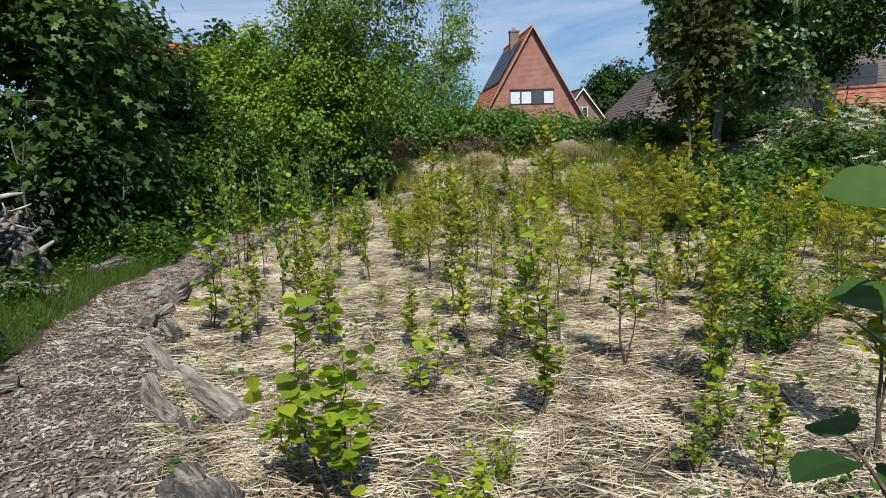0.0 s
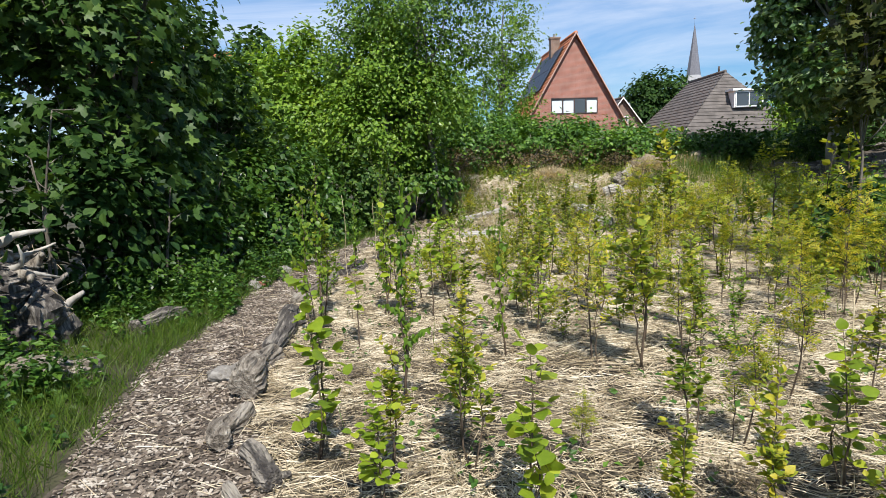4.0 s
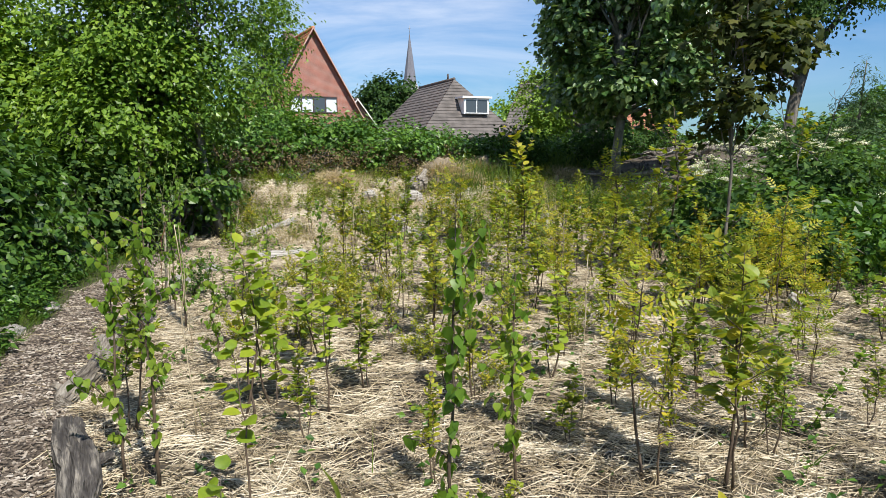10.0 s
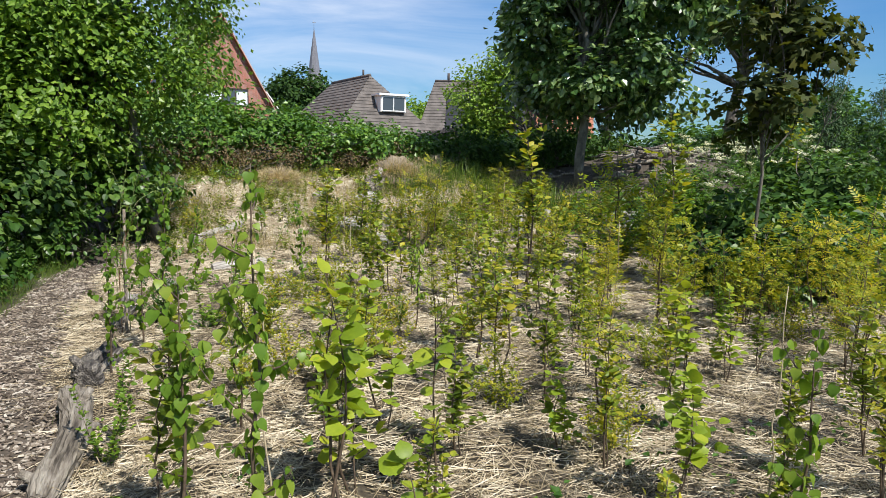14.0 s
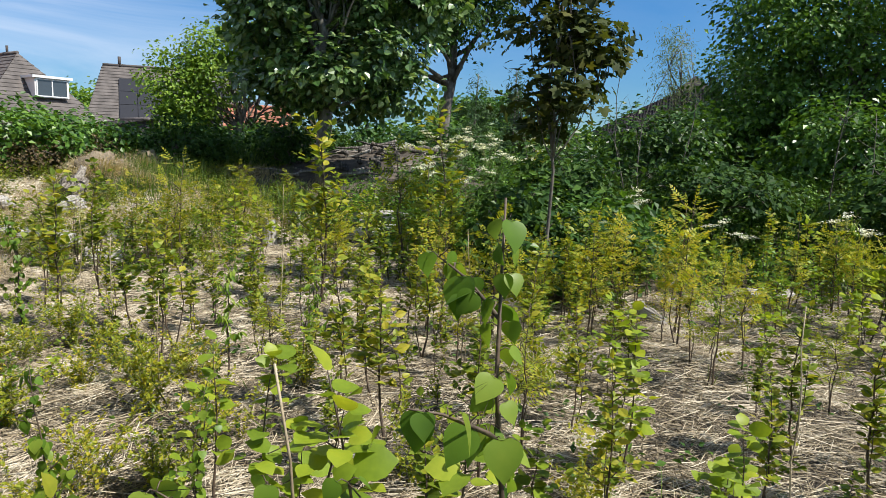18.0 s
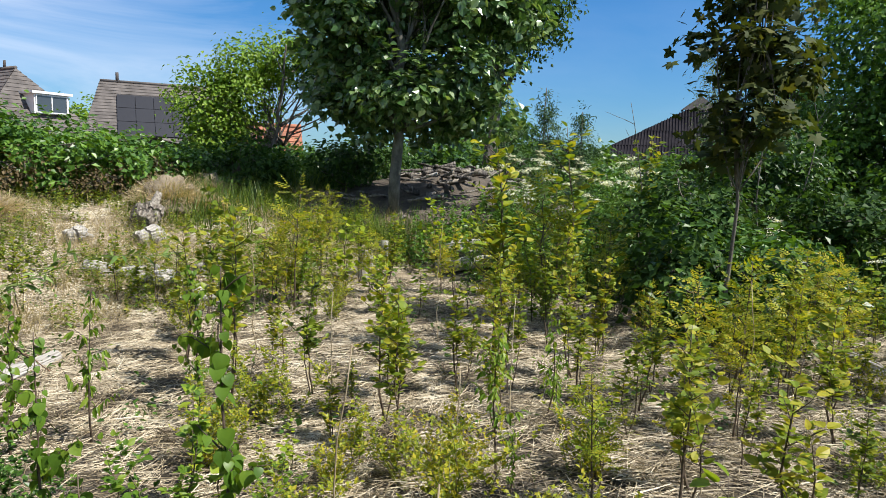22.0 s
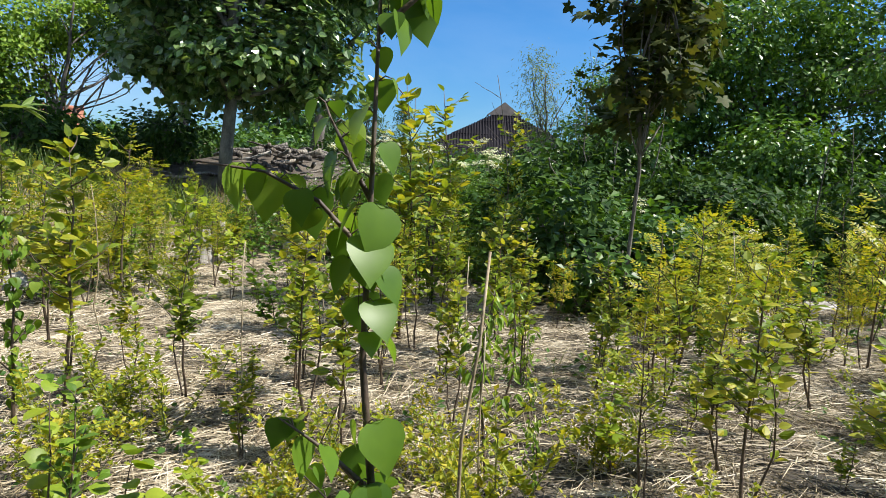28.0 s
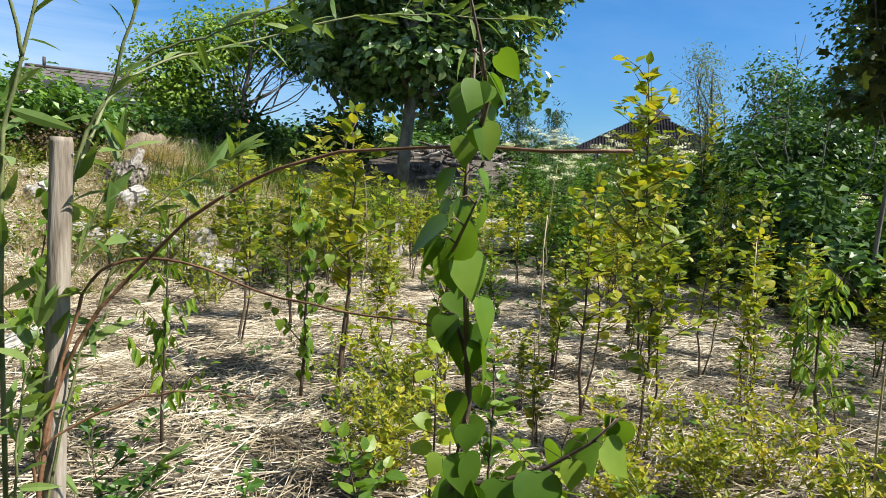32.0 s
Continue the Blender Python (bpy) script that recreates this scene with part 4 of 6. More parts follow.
def church():
    root = new("church")
    root.matrix_basis = pose(48.9, 198.3, 0, 0, 0, -22)
    tagged(root, "brown brick church tower with tall slate spire", "church")
    w = 2.5
    tw = Soup()
    box(tw, -w, -w, 0, w, w, 19.2)
    part("tower", tw, BROWN_BRICK, root)
    # belfry openings as solid dark slabs, their inner shade put into the colour
    for x in (-1.1, 1.1):
        o = Soup()
        box(o, x - 0.55, -w - 0.06, 15.6, x + 0.55, -w + 0.02, 17.6)
        part("belfry_opening", o, DARK_WOOD, root)
    for a, b, c, d, nm, mt in ((19.2, 21.4, w + 0.35, w * 0.72, "spire_skirt", LEAD), (21.4, 35.0, w * 0.72, 0.03, "spire", SLATE)):
        s = Soup()
        k = 8
        ang = np.linspace(0, 2 * np.pi, k, endpoint=False) + np.pi / 8
        v = [(c * 1.08 * math.cos(q), c * 1.08 * math.sin(q), a) for q in ang] + [(d * 1.08 * math.cos(q), d * 1.08 * math.sin(q), b) for q in ang]
        s.add(v, [f for i in range(k) for f in ((i, (i + 1) % k, k + i), ((i + 1) % k, k + (i + 1) % k, k + i))])
        part(nm, s, mt, root)
    v = Soup()
    v.add(*tube([(0, 0, 34.8), (0, 0, 37.2)], 0.05, 6))
    v.add(*tube([(-0.5, 0, 36.4), (0.5, 0, 36.5)], 0.05, 6))
    part("weather_vane", v, LEAD, root, smooth=True)


church()

# ---- trees and hedges ----
HEDGE_WORDS = "dense dark green mixed hedge shrub with broad leaves"
woody("tall_tree", "tall slim tree with light green leafy crown at the hedge end", "tree", (-2.75, 18.95), 7.6, 0.09,
      [(-0.4, 0, 2.6, 1.0, 1.0, 1.2), (-0.5, 0, 4.6, 1.3, 1.3, 1.7), (-0.5, 0.2, 6.4, 1.0, 1.0, 1.6), (-1.2, 0, 3.6, 0.9, 0.9, 1.2), (0.6, 0.2, 3.9, 0.75, 0.75, 0.9), (0.75, 0.1, 5.3, 0.6, 0.7, 0.9), (0.5, 0, 2.7, 0.55, 0.6, 0.6), (-1.7, 0.2, 5.2, 0.8, 0.8, 1.0), (-2.2, 0.3, 4.0, 0.7, 0.8, 0.9)],
      1150, 9, 0.14, 0.065, SIMPLE, LEAF_TALL, GREY_BARK, 18, inner=0.35)
woody("alder", "light green slender tree behind the hedge end", "tree", (-1.4, 26.6), 5.4, 0.08,
      [(0, 0, 2.6, 0.9, 0.9, 1.0), (0.2, 0, 4.0, 0.9, 0.9, 1.1), (0.4, 0.2, 5.2, 0.6, 0.6, 0.7)], 260, 9, 0.16, 0.07, SIMPLE, LEAF_LIGHT, GREY_BARK, 12)
woody("elder", "elder shrub with flat creamy flower heads over the hedge", "shrub", (-6.6, 20.6), 4.2, 0.08,
      [(0, 0, 2.4, 1.9, 1.8, 1.5), (0.4, 0, 3.6, 1.2, 1.2, 1.1), (1.6, -0.6, 2.8, 1.3, 1.2, 1.1), (-1.0, 0, 3.4, 1.0, 1.0, 1.0)],
      900, 10, 0.15, 0.09, SIMPLE, LEAF_LIGHT, BARK, 8, 3, flowers=34)
woody("elder", "elder shrub with flat creamy flower heads over the hedge", "shrub", (-4.3, 18.95), 4.0, 0.08,
      [(0, 0, 2.2, 1.4, 1.4, 1.4), (0.2, 0, 3.4, 1.1, 1.1, 1.0)],
      750, 10, 0.14, 0.07, SIMPLE, LEAF_LIGHT, BARK, 8, 3, flowers=40)
woody("sycamore", "leafy dark sycamore with lobed leaves rising from the hedge", "tree", (-6.6, 11.6), 5.2, 0.06,
      [(0, 0, 2.4, 1.5, 1.9, 1.4), (-0.4, 0.4, 4.0, 1.5, 1.8, 1.5), (0.4, -0.8, 3.4, 1.2, 1.2, 1.2), (-0.3, 1.6, 3.4, 1.2, 1.3, 1.5), (-0.5, -1.6, 4.2, 1.3, 1.3, 1.4)],
      850, 6, 0.17, 0.09, PALMATE, LEAF_SYCAMORE, BARK, 14, 2)
woody("sycamore", "leafy dark sycamore with lobed leaves rising from the hedge", "tree", (-7.4, 15.4), 4.2, 0.07,
      [(0, 0, 2.2, 1.6, 1.7, 1.4), (-0.2, 0.4, 3.3, 1.3, 1.4, 1.0)], 420, 6, 0.17, 0.09, PALMATE, LEAF_SYCAMORE, BARK, 12, 2)
woody("sycamore", "leafy dark sycamore with lobed leaves rising from the hedge", "tree", (-7.2, 7.4), 3.2, 0.07,
      [(0, 0, 1.7, 1.4, 1.9, 1.2), (0, 0.2, 2.5, 1.0, 1.3, 0.8)], 420, 6, 0.17, 0.09, PALMATE, LEAF_SYCAMORE, BARK, 12, 2)
def across(*rows):
    """Blobs given as (along the right-hand line, back, height, radius, height radius)."""
    return [(0.61 * u + 0.79 * v, -0.79 * u + 0.61 * v, z, r, r, q) for u, v, z, r, q in rows]


woody("poplar", "poplar with dense glossy grey-green crown on a bare trunk", "tree", (6.1, 19.8), 7.4, 0.12,
      across((0, 0, 5.0, 1.7, 1.8), (0.2, 0.3, 6.6, 1.4, 1.2), (-1.0, 0, 3.0, 0.9, 0.8), (-1.5, 0.2, 2.2, 0.5, 0.5), (0.1, -0.4, 2.3, 1.0, 0.7), (1.1, 0, 2.6, 1.0, 0.8), (1.9, -0.2, 2.0, 0.7, 0.5),
             (1.5, 0, 4.2, 1.0, 1.0), (2.4, 0, 3.8, 0.6, 0.5), (2.6, 0.1, 2.9, 0.3, 0.45), (-1.2, 0, 4.5, 0.8, 0.9), (-0.6, 0.3, 1.9, 0.6, 0.45), (0.8, 0.6, 1.8, 0.7, 0.5)),
      1150, 8, 0.13, 0.105, POPLAR_LEAF, LEAF_POPLAR, GREY_BARK, 26, inner=0.3, low=0.24)
woody("oak", "dark leafy oak standing behind the earth heap", "tree", (13.4, 22.4), 8.0, 0.2,
      [(0, 0, 5.4, 2.3, 2.3, 1.8), (0.3, 0, 7.4, 2.3, 2.3, 1.5), (-1.6, 1.6, 4.2, 1.6, 1.6, 1.3), (1.2, -1.2, 5.6, 1.1, 1.1, 1.1), (-1.8, 1.8, 6.4, 1.8, 1.8, 1.6)],
      1250, 9, 0.17, 0.09, SIMPLE, LEAF_DARK, BARK, 20, inner=0.35, low=0.3)
woody("oak", "dark leafy oak standing behind the poplar", "tree", (11.0, 25.0), 6.5, 0.15,
      [(0, 0, 4.0, 1.7, 1.7, 1.5), (0.3, 0, 5.4, 1.5, 1.5, 1.1), (0.1, 0.0, 3.0, 1.1, 1.1, 0.8)],
      520, 9, 0.18, 0.085, SIMPLE, LEAF_DARK, BARK, 16)
woody("young_maple", "young maple with dark reddish lobed leaves on a thin trunk", "tree", (3.35, 12.8), 4.7, 0.024,
      [(-0.05, 0.05, 1.95, 0.28, 0.28, 0.16), (0.0, 0.0, 2.4, 0.48, 0.48, 0.26), (0.2, -0.25, 3.0, 0.46, 0.46, 0.3), (-0.15, 0.15, 3.0, 0.36, 0.36, 0.26), (0.05, -0.1, 3.6, 0.45, 0.45, 0.3), (-0.05, 0.05, 4.2, 0.38, 0.38, 0.35), (-0.05, 0.05, 4.8, 0.28, 0.28, 0.35)],
      230, 4, 0.1, 0.08, PALMATE, LEAF_MAPLE, BARK, 16, low=0.36)
woody("alder", "light green shrubby tree beyond the bank hedge", "tree", (11.0, 29.6), 4.6, 0.1,
      [(-0.5, 0.6, 2.9, 1.1, 1.1, 1.2), (0.4, 0, 4.3, 1.0, 1.0, 0.9), (1.9, -0.9, 4.3, 1.2, 1.2, 0.9), (-1.4, 1.4, 2.6, 1.2, 1.2, 1.1), (-0.6, 0.8, 4.0, 0.8, 0.8, 0.9), (2.0, -1.2, 4.9, 0.7, 0.7, 0.7), (3.0, -1.8, 4.5, 0.9, 0.9, 0.8), (-1.2, 1.2, 1.5, 1.2, 1.2, 1.1)], 900, 9, 0.2, 0.095, SIMPLE, LEAF_LIGHT, BARK, 16, 3)
woody("ash_tree", "broad green ash with visible grey limbs at the field edge", "tree", (13.0, 10.9), 5.6, 0.15,
      [(0, 0, 2.6, 1.8, 1.9, 1.2), (-0.6, 1.2, 3.6, 1.6, 1.6, 1.2), (0.4, -0.6, 4.3, 1.9, 1.9, 1.2), (-0.8, 1.9, 2.2, 1.2, 1.2, 1.0), (0, -2.8, 3.4, 2.0, 2.1, 1.6), (-0.3, 1.5, 5.0, 1.2, 1.2, 0.9)], 1600, 9, 0.18, 0.085, SIMPLE, LEAF_BRAMBLE, GREY_BARK, 22)
woody("willow_tree", "feathery grey-green willow beyond the shrubs", "tree", (20.5, 17.2), 4.6, 0.08,
      [(0, 0, 2.8, 0.8, 0.8, 1.0), (0.1, 0.3, 4.2, 0.6, 0.6, 0.9), (0.1, 0.4, 5.0, 0.35, 0.35, 0.5)], 200, 7, 0.22, 0.09, LANCE, LEAF_GREY, BARK, 14)
woody("hawthorn", "rounded green hawthorn beyond the shrubs", "tree", (20.2, 15.0), 4.0, 0.1,
      [(0, 0, 2.4, 1.3, 1.3, 1.2), (0.1, 0.2, 3.9, 0.9, 0.9, 0.9), (0.3, -1.2, 2.9, 1.2, 1.2, 1.2)], 420, 8, 0.2, 0.085, SIMPLE, LEAF_BRAMBLE, BARK, 12)
for x, y, s in ((20.4, 25.8, 4.2), (22.2, 25.0, 4.6), (23.6, 23.9, 3.6)):
    woody("conifer", "dark green pointed conifers beyond the field", "tree", (x, y), s * 0.95, 0.07,
          [(0, 0, s * 0.25, 1.0, 1.0, s * 0.22), (0, 0, s * 0.5, 0.7, 0.7, s * 0.22), (0, 0, s * 0.78, 0.35, 0.35, s * 0.2)], 220, 9, 0.12, 0.12, LANCE, LEAF_FIR, BARK, 10)
for x, y, h, r, bl in ((14.6, 78.0, 9.0, 3.2, LEAF_DARK), (33.0, 88.0, 8.6, 5.0, LEAF_LIGHT), (46.0, 43.0, 7.0, 4.5, LEAF_BRAMBLE), (-9.0, 60.0, 9.0, 5.0, LEAF_BRAMBLE), (-19.0, 46.0, 9.0, 4.5, LEAF_DARK)):
    woody("garden_tree", "round leafy garden tree among the houses", "tree", (x, y), h * 0.85, 0.2,
          [(0, 0, h * 0.55, r, r, h * 0.38), (r * 0.4, 0, h * 0.7, r * 0.6, r * 0.6, h * 0.3), (-r * 0.4, 0.3, h * 0.62, r * 0.6, r * 0.6, h * 0.3)],
          420, 7, 0.35, 0.3, SIMPLE, bl, BARK, 10)

for x, y, h in ((19.5, 41.8, 2.4), (24.0, 37.6, 2.3), (27.8, 33.5, 2.5), (30.8, 28.4, 2.3), (33.0, 21.0, 2.0), (33.5, 14.0, 3.2), (32.0, 7.5, 5.0), (29.0, 36.0, 3.4)):
    woody("field_hedge", "distant leafy field hedge beyond the heap", "hedge", (x, y), h * 0.6, 0.1,
          [(0, 0, h * 0.4, 3.6, 3.6, h * 0.5), (1.5, -1.5, h * 0.5, 2.2, 2.2, h * 0.45), (-1.6, 1.6, h * 0.5, 2.0, 2.0, h * 0.4)], 300, 6, 0.3, 0.24, SIMPLE, LEAF_HEDGE, BARK, 5, 3)
# left hedge beside the path
for x, y, rx, ry, h, bl, lf in ((-6.3, 7.4, 0.9, 1.3, 2.0, LEAF_DARK, 0.08), (-6.1, 10.6, 0.8, 1.4, 2.1, LEAF_DARK, 0.085), (-6.0, 13.0, 0.8, 1.3, 1.9, LEAF_HEDGE, 0.085), (-5.75, 15.2, 0.95, 1.2, 2.1, LEAF_HEDGE, 0.075),
                                (-5.5, 16.8, 0.9, 1.0, 1.7, LEAF_HEDGE, 0.09), (-4.9, 18.3, 1.1, 1.1, 2.2, LEAF_SYCAMORE, 0.08), (-3.5, 19.2, 0.9, 1.1, 1.6, LEAF_HEDGE, 0.085), (-6.8, 4.6, 1.0, 1.5, 2.2, LEAF_DARK, 0.085),
                                (-5.75, 12.0, 0.45, 0.7, 1.3, LEAF_BRAMBLE, 0.09), (-5.6, 14.1, 0.5, 0.6, 1.2, LEAF_HEDGE, 0.1)):
    shrub(HEDGE_WORDS, x, y, rx, ry, h, lf, OVATE, bl, 0.95, "hedge_shrub")


def bare_stems(x, y, h, lean):
    """Thin forked stems showing in front of the hedge."""
    root = new("hedge_sapling")
    root.location = (x, y, float(terrain(x, y)))
    tagged(root, "thin grey forked sapling stems in front of the hedge", "sapling")
    s, P, D = Soup(), [], []
    for k in range(2):
        ln = curve_points((0.03 * k, 0, -0.05), (lean * (1 - 1.7 * k), 0.1 * k, h * (1 - 0.2 * k)), 0.05, 9)
        s.add(*tube(ln, np.linspace(0.022, 0.007, 9), 8))
        for _ in range(6):
            i = int(rng.integers(4, 9))
            tip = ln[i] + rng.normal(0, 0.22, 3) + np.array([0, 0, 0.15])
            br = curve_points(ln[i], tip, 0.06, 5)
            s.add(*tube(br, np.linspace(0.006, 0.002, 5), 5))
            for j in range(7):
                P.append(br[int(rng.integers(2, 5))] + rng.normal(0, 0.05, 3)), D.append(rng.normal(0, 1, 3) + np.array([0.3, -0.4, -0.3]))
    part("stem", s, BARK, root, smooth=True)
    f = Soup()
    f.add(*leaves(P, D, 0.16 * rng.uniform(0.7, 1.2, len(P)), PALMATE, 0.5))
    part("foliage", f, LEAF_SYCAMORE, root)


bare_stems(-5.45, 10.9, 1.9, -0.25), bare_stems(-5.5, 12.6, 1.6, 0.2), bare_stems(-5.7, 9.3, 2.2, 0.2)
# hedge on the bank at the back
for x, y, rx, ry, h in ((-3.2, 25.0, 1.7, 1.2, 2.1), (-0.8, 25.0, 1.7, 1.2, 2.0), (1.2, 24.8, 1.6, 1.2, 1.7), (2.7, 24.6, 1.3, 1.2, 1.3), (4.1, 24.4, 1.2, 1.0, 1.1), (5.6, 24.0, 1.5, 1.2, 1.0), (7.4, 23.8, 1.4, 1.2, 1.0), (-2.6, 23.9, 1.3, 0.9, 1.6), (-0.6, 23.7, 1.4, 0.9, 1.5), (1.2, 23.6, 1.3, 0.9, 1.25), (2.9, 23.4, 1.2, 0.9, 1.05), (4.3, 23.2, 1.1, 0.8, 0.9)):
    shrub("bramble hedge on an earth bank", x, y, rx, ry, h, 0.085, SIMPLE, LEAF_BRAMBLE, 1.5, "bramble_hedge", "hedge")
# shrubs along the right edge
for x, y, rx, ry, h in ((3.75, 13.35, 0.6, 0.6, 1.1), (4.1, 12.5, 0.6, 0.7, 1.05), (3.15, 13.0, 0.4, 0.4, 0.85), (3.2, 12.45, 0.35, 0.35, 0.75), (4.9, 13.9, 0.8, 0.8, 1.2), (5.2, 12.7, 0.7, 0.8, 1.1), (6.4, 14.2, 1.1, 1.2, 1.5), (7.2, 12.0, 1.2, 1.3, 1.3), (7.6, 9.4, 1.3, 1.4, 1.5), (8.2, 7.0, 1.3, 1.5, 1.6), (9.2, 4.6, 1.4, 1.6, 1.8), (9.6, 13.8, 1.4, 1.4, 1.7), (10.4, 10.6, 1.4, 1.5, 1.8), (10.8, 17.0, 1.2, 1.2, 1.0), (12.2, 8.4, 1.5, 1.6, 2.2), (12.6, 12.6, 1.4, 1.5, 2.0), (11.6, 6.0, 1.5, 1.6, 2.4)):
    shrub("dark green shrub thicket at the field edge", x, y, rx, ry, h, 0.08, SIMPLE, LEAF_BRAMBLE if (x * 7) % 3 < 1 else LEAF_HEDGE if (x * 7) % 3 < 2 else LEAF_DARK, 1.0, "thicket_shrub")
# nettles and brambles leaning over the verge
for x, y, rx, ry, h in ((-5.5, 10.9, 0.35, 0.7, 0.9), (-5.35, 12.6, 0.35, 0.8, 0.85), (-5.25, 14.3, 0.4, 0.8, 0.9), (-4.9, 16.2, 0.4, 0.7, 0.8), (-5.7, 8.0, 0.35, 0.5, 0.8), (-4.0, 17.9, 0.5, 0.5, 0.8), (-5.6, 6.4, 0.4, 0.7, 0.7), (-5.0, 5.0, 0.4, 0.6, 0.5)):
    shrub("low nettles and bramble shoots leaning over the verge", x, y, rx, ry, h, 0.06, OVATE, LEAF_HEDGE, 0.8, "nettle_clump", "nettles", spread=0.09)
# undergrowth behind the poplar; the dark leaf colour also carries the shade below the crown
for x, y, rx, ry, h in ((6.9, 21.9, 1.0, 0.9, 1.15), (8.4, 23.0, 1.1, 1.0, 1.15), (4.6, 22.6, 1.0, 0.8, 1.3), (12.2, 20.6, 1.2, 1.1, 1.2), (10.6, 24.6, 1.2, 1.2, 1.2)):
    shrub("dark undergrowth in the shade of the poplar", x, y, rx, ry, h, 0.08, SIMPLE, LEAF_DARK, 0.9, "undergrowth_shrub")
# dead brown bramble at the foot of the bank hedge
for x, y, h in ((-2.7, 23.7, 0.8), (-1.5, 23.9, 1.0), (-0.5, 23.6, 0.75), (0.6, 23.8, 0.95), (1.7, 23.5, 0.7), (2.6, 23.8, 0.8), (3.6, 23.3, 0.55)):
    shrub("withered brown bramble at the foot of the hedge", x, y - 0.7, rng.uniform(0.5, 0.9), 0.45, h, 0.042, SIMPLE, LEAF_DRY, 0.55, "withered_bramble", spread=0.1)
for x, y, h in ((-2.0, 23.2, 0.5), (0.1, 23.1, 0.45), (1.2, 23.0, 0.5), (2.9, 22.6, 0.5), (-0.9, 22.4, 0.35), (4.3, 22.4, 0.6)):
    shrub("low green bramble shoots on the dry bank", x, y, 0.45, 0.35, h, 0.05, SIMPLE, LEAF_BRAMBLE, 0.5, "bramble_clump", spread=0.1)

# ---- planted saplings ----
def stand(kind, *places):
    for x, y, h in places:
        plant(kind, x, y, h)


stand("droop", (-0.89, 13.03, 0.85), (0.08, 13.24, 0.8), (-0.11, 12.98, 0.53), (-1.19, 12.77, 0.43), (-2.16, 15.27, 1.0))
stand("bushy", (-1.63, 14.59, 0.47), (-0.95, 13.44, 0.25), (-1.16, 14.63, 0.64), (-1.67, 13.62, 0.46), (-1.48, 12.88, 0.7), (-1.32, 13.34, 0.49), (-1.9, 14.35, 0.52))
stand("hazel", (-1.67, 13.99, 0.29), (-0.6, 12.51, 0.44), (1.72, 9.97, 0.53), (-1.2, 10.3, 0.53), (-1.07, 9.55, 0.71), (0.66, 10.77, 0.73), (-0.39, 10.23, 0.92), (-2.39, 10.3, 0.95), (-1.21, 6.21, 0.83), (0.3, 6.61, 0.81), (0.3, 6, 1.03), (-2.4, 6.79, 1.09), (-1.92, 6.34, 0.6), (-0.85, 4.2, 0.55), (-0.2, 3.78, 0.32), (1.1, 4.6, 0.5), (-1.97, 11.01, 0.9))
stand("round", (-1.34, 13.7, 0.43), (-1.2, 14.08, 0.53), (0.08, 12.2, 0.41), (-0.32, 11.53, 0.36), (-0.25, 9.57, 0.71), (-2.1, 11.88, 0.37), (-1.75, 10.48, 0.76), (-0.81, 9.14, 0.51), (0.44, 8.11, 0.36), (-0.55, 6.16, 0.59), (0.92, 4.27, 0.39), (1.2, 4.17, 0.57), (0.27, 4.91, 0.7))
stand("leafy", (1.23, 14.4, 2.01), (1.98, 14.19, 1.08), (-1.09, 15.22, 1.42), (-1.03, 13.73, 1.05), (0.44, 14.15, 0.63), (0.68, 12.73, 0.89), (0.45, 12.31, 1.02), (0.05, 11.87, 0.68), (-0.02, 14.46, 0.73), (-0.32, 13.38, 0.78), (1.1, 12.8, 0.75), (-0.79, 11.97, 1.06), (-0.82, 16.25, 1.24), (-0.17, 16.42, 1.29), (-0.65, 14.88, 1.04), (-0.7, 14.04, 1.15), (1.11, 13.49, 1.12), (0.04, 13.95, 0.88), (6.45, 14.8, 1.94), (2.34, 12.07, 1.06), (0.14, 12.62, 0.77), (0.94, 11.46, 0.97), (0.95, 14.09, 1.03), (-0.34, 14.32, 0.8))
stand("leafy", (0.86, 11.03, 0.42), (-0.24, 11.24, 0.69), (-1.32, 11.43, 0.57), (0.97, 10.74, 0.64), (1.64, 11.6, 0.77), (-0.56, 15.3, 0.75), (0.51, 11.06, 0.51), (4.6, 10.14, 0.82), (-0.95, 10.75, 0.96), (2.24, 11.46, 0.63), (0.35, 13.7, 0.95), (-1.08, 10, 0.88), (-0.16, 9.13, 0.96), (-0.32, 8.48, 1.24), (1, 8.75, 0.59), (0.85, 9.82, 0.54), (-1.94, 6.66, 0.72), (-1.72, 8.94, 0.6), (-0.04, 10.69, 0.81), (0.36, 9.54, 0.92), (-2.28, 9.65, 0.67), (1.32, 5.23, 0.89), (0.93, 5.8, 0.96), (-0.13, 6.21, 0.73))
stand("leafy", (-1.58, 6.99, 0.87), (-0.72, 14.35, 0.39), (0.67, 13.2, 0.9), (-1.49, 6.64, 0.9), (-0.25, 7.09, 0.81), (0.88, 7.63, 0.81), (1.53, 7.34, 0.82), (1.8, 4.48, 1.2), (-3.27, 10.18, 1.08), (-0.92, 11.44, 1.02), (0.32, 17.61, 1.46), (0.94, 17.32, 1.03), (-0.41, 12.01, 0.87), (4.07, 15.15, 2.4), (1.84, 13.57, 0.57))
stand("birch", (-1.41, 15.2, 1.09), (-1.33, 8.75, 1.15), (-2.76, 11.31, 0.96), (-2.33, 11.04, 0.8), (-2.64, 15.28, 1.05))
